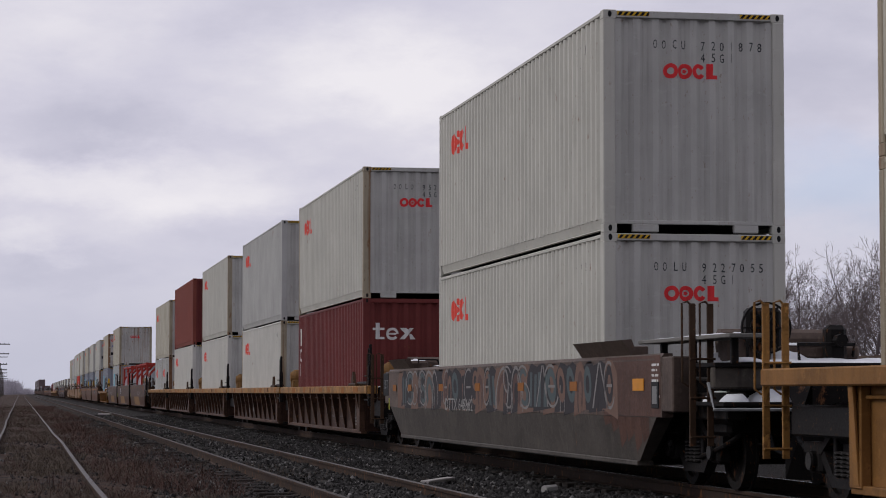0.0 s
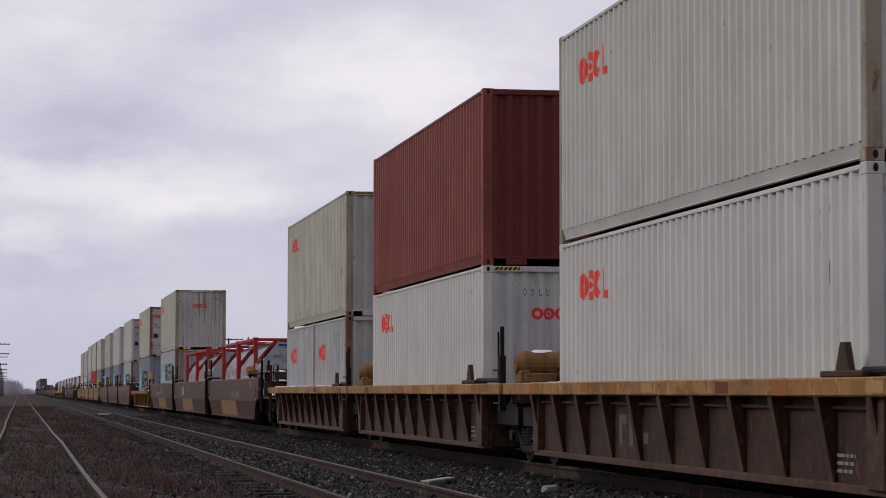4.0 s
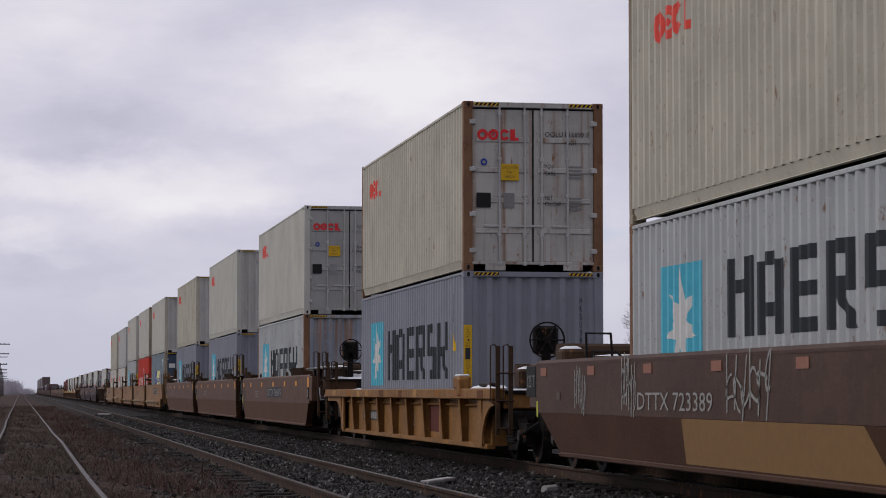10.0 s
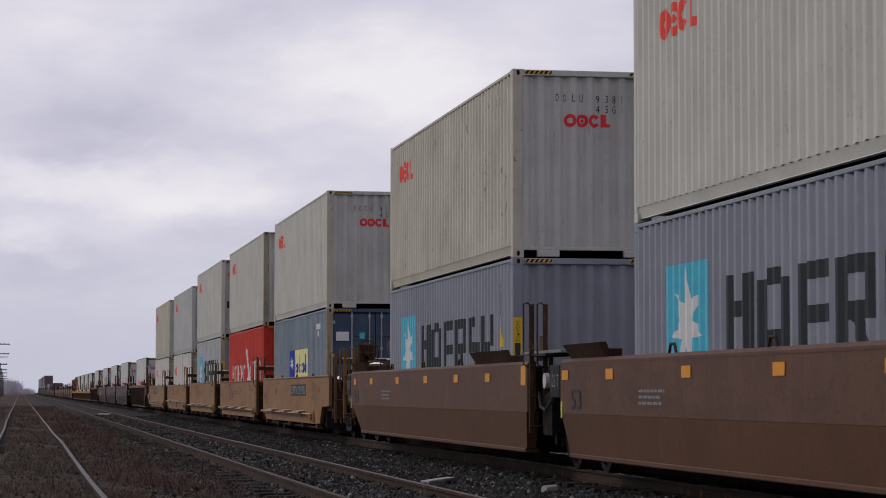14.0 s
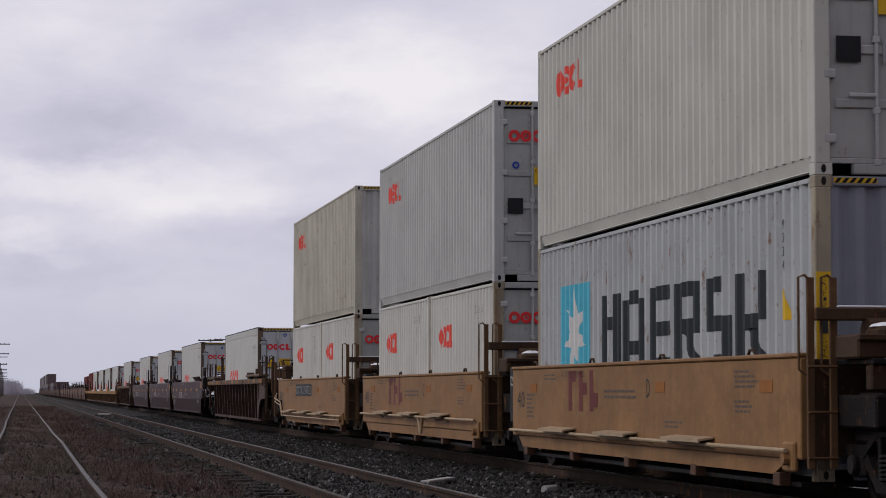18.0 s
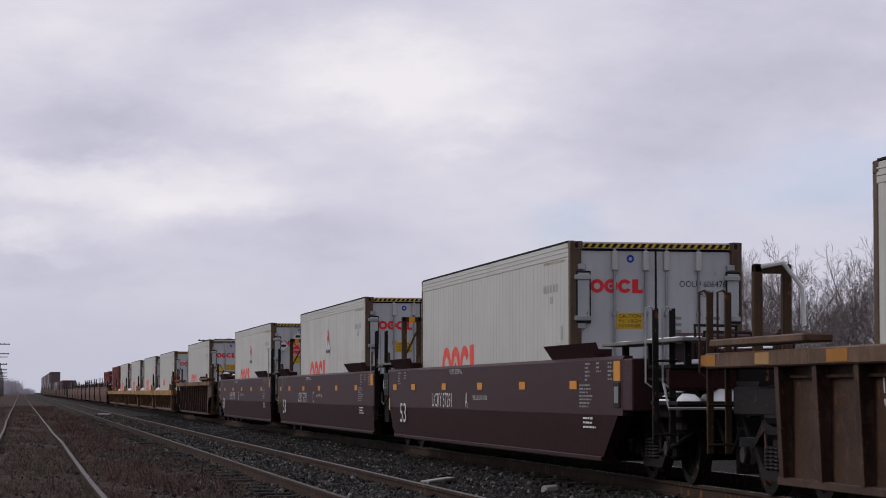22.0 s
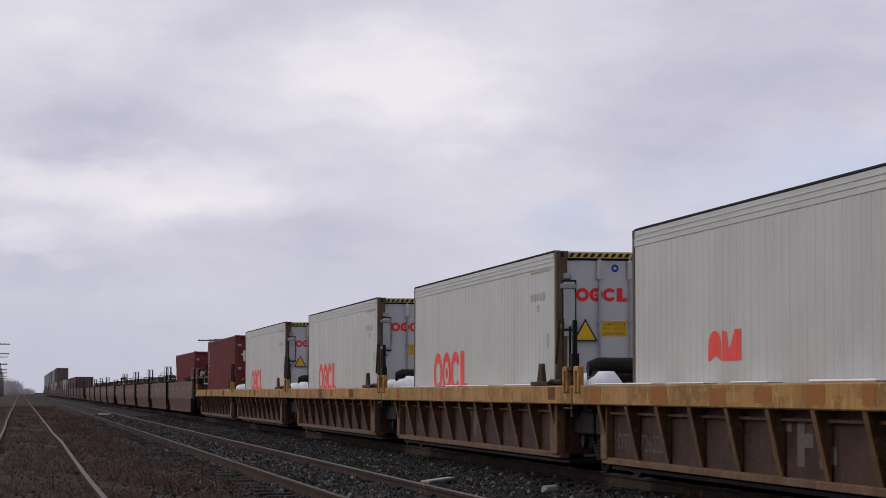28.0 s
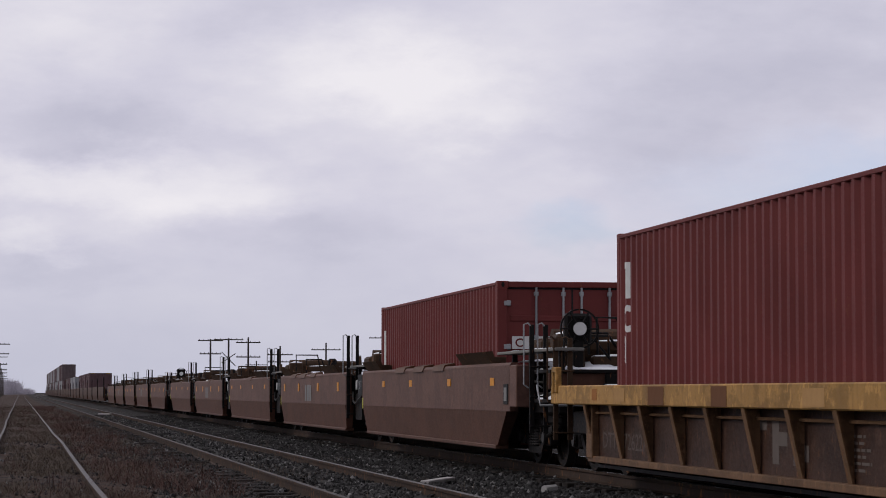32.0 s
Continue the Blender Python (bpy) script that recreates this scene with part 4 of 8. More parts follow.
def smooth_well(label, L, up, low, near_end=False, far_end=False, near_gap=1.05, far_gap=1.05, seed=0, tall=True, lugs=False, guide=None, brake=None, step=-1.35, fins=False, far_gear=None):
    """A well unit with plain folded side plates, body from y = 0 to L; up and low: materials of the upper and the
    darker lower fold.
    """
    c = thing("well_car", label, "well car", CARS)
    top, kink, bot, xo = 1.64, 0.92, 0.40, 1.49
    e0, e1 = (1.2 if near_end else 0.3), (1.2 if far_end else 0.3)
    for s in (-1, 1):
        part("side_plate", Geo().prism([(s * xo, kink), (s * xo, top - 0.04), (s * (xo - 0.03), top), (s * (xo - 0.13), top), (s * (xo - 0.13), kink)], 1, 0.0, L), up, c)
        g = Geo()
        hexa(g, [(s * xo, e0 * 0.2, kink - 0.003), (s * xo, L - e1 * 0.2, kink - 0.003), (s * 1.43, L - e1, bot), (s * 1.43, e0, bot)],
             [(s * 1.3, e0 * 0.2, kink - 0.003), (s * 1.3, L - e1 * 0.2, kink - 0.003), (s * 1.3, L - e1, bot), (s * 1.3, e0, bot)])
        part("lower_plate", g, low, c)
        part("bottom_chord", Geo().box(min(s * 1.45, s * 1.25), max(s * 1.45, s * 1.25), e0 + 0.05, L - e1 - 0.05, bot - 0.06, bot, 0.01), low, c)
    part("well_floor", Geo().box(-1.25, 1.25, 2.5 if near_end else 1.3, L - (2.5 if far_end else 1.3), 0.31, 0.352), IRON, c)
    for y, d in ((1.35 if near_end else 0.12, 1.15), (L - 1.43 if far_end else L - 0.2, -1.2)):
        g = Geo().box(-1.36, 1.36, y, y + 0.08, 0.95, 1.56, 0.01)
        hexa(g, [(-1.33, y, 0.97), (1.33, y, 0.97), (1.33, y + d, 0.33), (-1.33, y + d, 0.33)], [(-1.33, y + 0.06, 0.97), (1.33, y + 0.06, 0.97), (1.33, y + d + 0.06, 0.33), (-1.33, y + d + 0.06, 0.33)])
        part("bulkhead", g, IRON, c)
    rnd = random.Random(seed)
    part("chord_bead", Geo().box(-xo - 0.004, -xo, 0.3, L - 0.3, top - 0.075, top - 0.055), up, c)
    gm = guide or up
    # lift-out guides on the chord ends
    for y0, y1 in () if fins else ((1.45, 4.0), (L - 2.4, L - 0.5)):
        part("container_guide", Geo().prism([(-1.575, 1.82), (-1.44, 1.62), (-1.38, 1.62), (-1.46, 1.83)], 1, y0, y1).box(-1.44, -1.2, y0 + 0.2, y0 + 0.34, 1.6, 1.75, 0.01).box(-1.44, -1.2, y1 - 0.34, y1 - 0.2, 1.6, 1.75, 0.01), gm, c)
    for k in range(3 if lugs else 0):
        yy = L * (0.3 + 0.2 * k)
        part("lifting_lug", Geo().pipe([(-1.44, yy - 0.15, 1.63), (-1.44, yy - 0.08, 1.74), (-1.44, yy + 0.08, 1.74), (-1.44, yy + 0.15, 1.63)], 0.018), gm, c)
    for end, y, sg, gap in ((near_end, 0.0, -1, near_gap), (far_end, L, 1, far_gap)):
        if gap <= 0:
            continue
        reach = gap + (0.35 if end else -0.04)
        platform(c, y, y + sg * reach, 1.52, low, IRON, seed + sg, True, 1.15 if not end else 1.3)
        if end:
            part("end_plate", Geo().box(-1.49, -1.2, min(y, y + sg * 0.45), max(y, y + sg * 0.45), 0.98, 1.6, 0.015), up, c)
        if not end and sg < 0:
            part("gap_shroud", Geo().prism([(-1.30, 0.6), (-1.30, 1.15), (-1.14, 1.3), (-1.05, 1.3), (-1.16, 1.15), (-1.2, 0.6)], 1, y - reach + 0.3, y - 0.25), IRON, c, "dark sheet shroud over the joint")
            part("pale_disc", Geo().rod((-1.36, y - 0.5 * reach, 1.36), (-1.30, y - 0.5 * reach, 1.36), 0.11, 14), PALEROD, c, "pale round cap of a brake cylinder")
            part("brake_hose", Geo().pipe([(-1.34, y - 0.1, 1.2), (-1.36, y - 0.3, 1.0), (-1.36, y - 0.6, 0.95), (-1.34, y - reach + 0.1, 1.1)], 0.022), SPRING, c)
        if end or sg < 0:
            truck(c, y - sg * 0.25 if end else y + sg * gap)
        if sg > 0:
            part("weight_plate", Geo().box(-1.5, -1.46, y + 0.02, y + 0.62, 1.13, 1.57, 0.01), SHROUD, c, "dark plate with the load in tons")
            side_text(c, "weight_text", "125 T", y + 0.57, 1.27, 0.5, 0.17, GREYINK, -1.5035)
            part("reflector", Geo().box(-1.497, -1.49, y - 0.12, y - 0.04, 0.86, 1.08), LEMON, c)
        elif not end:
            if not fins:
                part("end_fin", Geo().prism([(y + 0.55, 1.66), (y + 1.15, 1.66), (y + 0.95, 2.02), (y + 0.75, 2.02)], 0, -1.1, -1.04), IRONBROWN, c)
            part("walk_plank", Geo().box(-1.36, -1.0, y - reach - 0.5, y + 1.1, 1.74, 1.785, 0.008), PLANK, c, "weathered grey walking plank")
        if sg < 0:
            ladder(c, -1.45, y + step if end else y - 0.1, 0.62, 2.16 if end else 2.45, IRONBROWN if lugs or seed == 3 else IRON)
            if end:
                far_y = y + (3.6 if fins else 1.3)
                part("walk_plank", Geo().box(-1.42, -1.02, y - reach - 0.9, far_y, 1.765, 1.81, 0.008), IRONBROWN if fins else PLANK, c, "long weathered walking plank")
                for yy in (y - reach - 0.6, y - 0.5, y + 0.7):
                    part("plank_stay", Geo().box(-1.30, -1.22, yy, yy + 0.07, 1.5, 1.765, 0.01), IRON, c)
                snow_heap(c, [(-1.2, y - 0.9, 1.808, 0.16, 1.1, 0.03), (-1.22, y + 0.7, 1.808, 0.15, 0.5, 0.02), (-0.85, y - 0.4, 1.53, 0.28, 0.35, 0.11), (-0.35, y - 0.8, 1.53, 0.34, 0.3, 0.13), (0.2, y - 0.5, 1.53, 0.35, 0.3, 0.12), (0.6, y - 1.0, 1.53, 0.25, 0.3, 0.05), (-0.9, y - 1.3, 1.53, 0.2, 0.2, 0.05)], seed + 31)
                part("end_step", Geo().box(-1.3, -0.25, y - 1.75, y - 0.55, 1.05, 1.10, 0.01), IRON, c)
                snow_heap(c, [(-1.02, y - 0.85, 1.095, 0.24, 0.25, 0.12), (-0.6, y - 1.3, 1.095, 0.3, 0.3, 0.15), (-1.1, y - 1.5, 1.095, 0.17, 0.2, 0.09)], seed + 37)
                part("cut_lever", Geo().pipe([(-1.45, y - 1.7, 1.3), (-1.45, y - 1.9, 1.02), (-0.35, y - 1.95, 1.02), (-0.2, y - 2.0, 0.85)], 0.018), STEEL, c, "bent steel uncoupling lever")
                part("air_hose", Geo().pipe([(-0.5, y - 1.6, 0.95), (-0.52, y - 1.9, 0.7), (-0.5, y - 2.2, 0.55), (-0.45, y - 2.5, 0.6), (-0.42, y - 2.7, 0.8)], 0.026), GASKET, c)
                part("brake_pipe", Geo().pipe([(-1.3, y + 0.1, 1.42), (-1.3, y - 0.4, 1.36), (-1.1, y - 0.9, 1.34), (-0.6, y - 1.4, 1.2)], 0.02), SPRING, c)
                part("card_box", Geo().box(-1.506, -1.488, y + 0.1, y + 0.4, 1.02, 1.32, 0.004), SHROUD, c, "small framed card holder")
                mark("card", rect(0.0, 0.2, 0.0, 0.2), lambda u, v: (-1.5095, y + 0.35 - u, 1.07 + v), GREYINK, c)
            else:
                part("walk_step", Geo().box(-1.46, -1.0, y - reach, y - 0.1, 1.70, 1.74, 0.006).box(-1.4, -1.34, y - reach + 0.05, y - reach + 0.1, 1.5, 1.7), IRON, c)
        if end and far_gear and sg > 0:
            ladder(c, -1.45, y + 1.25, 0.62, 2.16, far_gear)
            handbrake(c, -0.25, y + 1.1, 2.2, far_gear)
        if fins and sg < 0:
            yf = y + (3.95 if end else 1.3)
            part("end_fin", Geo().prism([(yf - 0.42, 1.86), (yf - 0.15, 2.02), (yf + 0.3, 1.97), (yf + 0.42, 1.84), (yf + 0.3, 1.72), (yf - 0.3, 1.70)], 0, -1.40, -1.22).box(-1.34, -1.26, yf - 0.1, yf + 0.1, 1.6, 1.75, 0.01), RUSTTANK if end else IRONBROWN, c, "blunt rust-brown guide fin")
        if end:
            part("wheel_guard", Geo().prism([(y - sg * 0.95, 0.93), (y - sg * 1.45, 0.55), (y - sg * 1.1, 0.55), (y - sg * 0.65, 0.93)], 0, -1.28, -1.22), SHROUD, c, "dark grey wheel guard")
            part("coupler", Geo().box(-0.14, 0.14, y + sg * reach - 0.05, y + sg * (reach + 0.95), 0.68, 0.92, 0.03).box(-0.2, 0.2, y + sg * (reach + 0.7), y + sg * (reach + 0.95), 0.62, 0.98, 0.05), IRON, c)
            if brake and sg < 0:
                handbrake(c, brake[0], y + sg * (reach - 0.35), brake[1], brake[2])
                if len(brake) > 3:
                    part("pale_disc", Geo().rod((brake[0], y - reach + 0.3, brake[1]), (brake[0], y - reach + 0.33, brake[1]), 0.095, 16), PALEINK, c, "pale round cap of the brake gear")
            end_gear(c, y + sg * (reach * 0.5), 1.52, gm, seed)
    return c


def squares(c, ys, z0, z1, w, mat, x=-1.4965):
    """Reflector squares along the side plate."""
    for y in ys:
        part("reflector", Geo().box(x - 0.004, x + 0.002, y - w / 2, y + w / 2, z0, z1), mat, c)


def sill_wear(c, y0, y1, zs, hs, seed, snow=False):
    """Repainted and bare patches along a sill, and the snow left on it."""
    rnd = random.Random(seed)
    y = y0 + 0.4
    while y < y1 - 0.8:
        w = rnd.uniform(0.25, 0.7)
        part("sill_patch", Geo().box(-1.4935, -1.489, y, y + w, zs - hs * rnd.uniform(0.75, 0.95), zs - hs * rnd.uniform(0.08, 0.2)), rnd.choice((DULLORANGE, DULLORANGE, BROWNPATCH, TANWEAR)), c)
        y += w + rnd.uniform(0.8, 2.6)
    if snow:
        y = y0 + 2.0
        while y < y1 - 2.0:
            w = rnd.uniform(1.2, 3.0)
            part("snow", Geo().box(-1.40, -1.235, y, y + w, zs + 0.002, zs + rnd.uniform(0.02, 0.035), 0.012), SNOW, c, "thin line of old snow")
            y += w + rnd.uniform(0.3, 1.5)


def side_text(c, name, text, y_far, z, width, h, mat, x=-1.4985):
    """Writing on the side that faces the camera; it runs from far to near."""
    mark(name, words(text, 0, 0, width, h), lambda u, v: (x, y_far - u, z + v), mat, c)


def side_shape(c, name, polys, y_far, z, mat, x=-1.4985, label=""):
    mark(name, polys, lambda u, v: (x, y_far - u, z + v), mat, c, (), label)


def small_print(c, y_far, z, w, rows, mat, step=0.055, x=-1.4985, seed=0):
    rnd = random.Random(seed)
    g = []
    for r in range(rows):
        u, end = 0.0, w * rnd.uniform(0.55, 1)
        while u < end - 0.03:
            b = min(end, u + rnd.uniform(0.06, 0.22))
            g += rect(u, b, -r * step, -r * step + step * 0.45)
            u = b + 0.035
    side_shape(c, "small_print", g, y_far, z, mat, x)


def ribbed_well(label, y0, y1, w0, w1, zs, hs, pitch, sillm, ribm, wallm, taper=True, near_end=False, far_end=False, seed=0, floor=0.36, gear=1, truck_near=None, truck_far=None, guidem=None, bracket=False, brake=0, fender=0, sag=0.352):
    """A well unit with an overhanging side sill (y0..y1, top at zs, hs high) and ribbed walls (w0..w1)."""
    c = thing("well_car", label, "well car", CARS)
    for s in (-1, 1):
        xa, xb = sorted((s * 1.49, s * 1.27))
        part("side_sill", Geo().box(xa, xb, y0, y1, zs - hs, zs, 0.015), sillm, c)
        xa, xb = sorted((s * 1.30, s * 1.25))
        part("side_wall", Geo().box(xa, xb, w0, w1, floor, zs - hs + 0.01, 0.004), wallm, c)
        xa, xb = sorted((s * 1.385, s * 1.24))
        part("bottom_flange", Geo().box(xa, xb, w0, w1, floor - 0.05, floor + 0.03, 0.008), ribm, c)
    rodz = zs - hs - 0.10
    part("brake_rod", Geo().rod((-1.335, w0 + 0.3, rodz), (-1.335, w1 - 0.3, rodz), 0.018, 6), ribm, c)
    n = int((w1 - w0 - 0.4) / pitch)
    out, inn = (1.475, 1.33) if taper else (1.45, 1.40)
    key = f"rib_{zs}_{hs}_{taper}"

    def rib():
        g = Geo()
        g.prism([(-out, zs - hs - 0.002), (-1.295, zs - hs - 0.002), (-1.295, floor + 0.03), (-inn, floor + 0.03)], 1, -0.012, 0.012)
        a, b = (-out, zs - hs - 0.002), (-inn, floor + 0.03)
        g.add([(a[0] - 0.008, -0.06, a[1]), (a[0] - 0.008, 0.06, a[1]), (b[0] - 0.008, 0.06, b[1]), (b[0] - 0.008, -0.06, b[1]),
               (a[0] + 0.012, -0.06, a[1]), (a[0] + 0.012, 0.06, a[1]), (b[0] + 0.012, 0.06, b[1]), (b[0] + 0.012, -0.06, b[1])],
              [(0, 1, 2, 3), (7, 6, 5, 4), (0, 4, 5, 1), (1, 5, 6, 2), (2, 6, 7, 3), (3, 7, 4, 0)])
        return g

    for k in range(n + 1):
        y = w0 + 0.2 + k * (w1 - w0 - 0.4) / n
        piece("rib", shared(key, ribm, rib), c, at=pose(0, y, 0))
        piece("rib", shared(key, ribm, rib), c, at=pose(0, y, 0, 0, 0, 180)) if k % 2 == 0 else None
    part("well_floor", Geo().box(-1.25, 1.25, w0, w1, sag - 0.042, sag), IRON, c)
    for y in (w0, w1 - 0.06):
        part("bulkhead", Geo().box(-1.25, 1.25, y, y + 0.06, floor, zs - 0.05, 0.006), wallm, c)
    for a, b, sd in ((y0, w0, 1), (w1, y1, 2)):
        platform(c, a + 0.03, b, zs - 0.03, wallm, IRON, seed + sd, True, 1.26)
    if truck_near is not None:
        truck(c, truck_near)
    if truck_far is not None:
        truck(c, truck_far)
    gm = guidem or IRONBROWN
    if bracket:
        part("side_bracket", Geo().box(-1.5, -1.3, w0 + 1.75, w0 + 2.35, zs, zs + 0.2, 0.02).box(-1.52, -1.36, w0 + 1.7, w0 + 1.95, zs - 0.12, zs + 0.17, 0.02), gm, c)
        part("snow", Geo().box(-1.48, -1.32, w0 + 1.78, w0 + 2.3, zs + 0.2, zs + 0.235, 0.015), SNOW, c, "thin cap of old snow")
        snow_patch(c, -1.42, -1.1, y0 + 0.4, w0 + 1.5, zs + 0.003, seed + 7)
    else:
        for yf in (w0 + 0.75,):
            part("container_guide", Geo().prism([(yf, zs + 0.06), (yf + 0.36, zs + 0.06), (yf + 0.23, zs + 0.31), (yf + 0.11, zs + 0.31)], 0, -1.45, -1.39).box(-1.46, -1.24, yf - 0.35, yf + 0.75, zs, zs + 0.06, 0.012), gm, c)
    part("guide_rod", Geo().box(-1.4, -1.3, y0 + 0.5, w0 + 0.6, zs + 0.02, zs + 0.09, 0.02), IRON, c)
    if gear:
        ym = y0 + 0.75
        rr = 0.21 if gear == 1 else 0.15
        far_x = -0.35 if gear == 1 else 0.2
        part("air_reservoir", Geo().rod((-0.95, ym, zs + rr + 0.08), (far_x, ym, zs + rr + 0.08), rr, 20).rod((-1.08, ym, zs + rr + 0.08), (-0.95, ym, zs + rr + 0.08), rr * 0.6, 20, rr), RUSTTANK if gear == 1 else IRON, c, "dark air reservoir" if gear == 2 else "rust-brown air reservoir")
        gearm = RUSTTANK if gear == 1 else IRON
        if gear == 2:
            rs = random.Random(seed + 11)
            snow_heap(c, [(rs.uniform(-1.15, 0.9), ym + rs.uniform(-0.6, 0.9), zs - 0.02, rs.uniform(0.16, 0.34), rs.uniform(0.16, 0.36), rs.uniform(0.06, 0.26)) for _ in range(8)] + [(-1.05, ym + 0.35, zs - 0.01, 0.3, 0.35, 0.18), (-0.2, ym - 0.1, zs + 0.30, 0.14, 0.2, 0.06), (0.45, ym, zs + 0.26, 0.3, 0.3, 0.09), (-0.95, ym - 0.5, zs - 0.01, 0.28, 0.2, 0.2)], seed + 12)
            part("grab_frame", Geo().pipe([(-1.4, y0 + 1.25, zs + 0.3), (-1.4, y0 + 1.05, zs + 0.9), (-1.4, y0 + 0.85, zs + 0.9), (-1.4, y0 + 0.9, zs + 0.05)], 0.02), IRONBROWN, c, "bent rusty hand frame")
            for yl in (y0 + 0.25, y1 - 0.3):
                part("end_lug", Geo().box(-1.52, -1.44, yl - 0.13, yl - 0.06, zs - 0.1, zs + 0.2, 0.01).box(-1.52, -1.44, yl + 0.06, yl + 0.13, zs - 0.1, zs + 0.2, 0.01).box(-1.52, -1.44, yl - 0.13, yl + 0.13, zs + 0.18, zs + 0.25, 0.01), sillm, c)
        if gear == 1:
            snow_heap(c, [(-0.65, ym, zs + 2 * rr + 0.05, 0.25, 0.12, 0.05), (0.5, ym, zs + 0.455, 0.3, 0.3, 0.06)], seed + 3)
        part("brake_gear", Geo().box(-1.0, 0.6, ym - 0.36, ym - 0.28, zs + 0.02, zs + 0.16, 0.02).box(0.2, 0.8, ym - 0.3, ym + 0.3, zs, zs + (0.46 if gear == 1 else 0.28), 0.05).box(-1.05, -0.9, ym - 0.3, ym + 0.2, zs, zs + 0.2, 0.02).box(-0.3, -0.1, ym - 0.34, ym + 0.1, zs, zs + 0.32, 0.04), gearm, c)
        for k in (1, 3):
            part("brake_pipe", Geo().pipe([(-0.85 + 0.35 * k, ym - 0.42, zs), (-0.85 + 0.35 * k, ym - 0.42, zs + 0.12 + 0.11 * k), (0.05 + 0.2 * k, ym - 0.4, zs + 0.14 + 0.11 * k), (0.75, ym - 0.34, zs + 0.1)], 0.02), IRON, c)
        part("grab_post", Geo().box(-1.47, -1.37, y0 + 0.02, y0 + 0.12, zs - 0.42, zs + 0.42, 0.01).box(-1.45, -1.39, y0 + 0.04, y0 + 0.1, zs + 0.4, zs + 0.86, 0.01), IRON, c)
        grab(c, -1.43, y0 + 0.3, zs - 0.05, zs + 0.78, -0.2, IRON)
        for zz in (0.2, -0.3):
            part("step_rung", Geo().rod((-1.5, y0 - 0.15, zs + zz), (-1.5, y0 + 0.35, zs + zz), 0.014, 5), IRON, c)
        # the broad end panel of the ribbed wall
        part("end_panel", Geo().box(-1.42, -1.30, w0, w0 + 0.42, floor, zs - hs, 0.01), ribm, c)
        part("end_panel", Geo().box(-1.40, -1.30, w1 - 0.3, w1, floor, zs - hs, 0.01), ribm, c)
    else:
        end_gear(c, (y0 + w0) / 2, zs, IRONBROWN, seed)
        if fender:
            for yw, ye, d in ((w0, y0 + 0.1, -1), (w1, y1 - 0.1, 1))[:fender]:
                top = 1.0
                curve = [(yw - d * 0.2 + d * 1.05 * (1 - math.cos(t)) * 0.95, floor + (top - floor) * math.sin(t)) for t in np.linspace(0, math.pi / 2, 8)]
                poly = [(yw - d * 0.55, floor), *curve, (ye, top), (ye, zs - hs), (yw - d * 0.55, zs - hs)]
                part("wheel_arch", Geo().prism(poly, 0, -1.43, -1.39), ribm, c, "arched end plate over the wheels")
        else:
            part("end_panel", Geo().box(-1.42, -1.30, w0, w0 + 0.3, floor, zs - hs, 0.01), ribm, c)
    for end, y, sg in ((near_end, y0, -1), (far_end, y1, 1)):
        if end:
            part("coupler", Geo().box(-0.14, 0.14, min(y, y + sg * 0.95), max(y, y + sg * 0.95), 0.68, 0.92, 0.03), IRON, c)
            if brake == sg:
                handbrake(c, -0.55 if sg < 0 else -0.35, y - sg * 0.25, zs + 0.75, IRON if sg < 0 else SILL)
            ladder(c, -1.40, y + sg * 0.1, 0.55, zs + 0.65, SILL if brake > 0 else IRONBROWN)
    return c


STEELPIPE = paint("pale_pipe", (0.34, 0.25, 0.16), 0.75, 0.15)


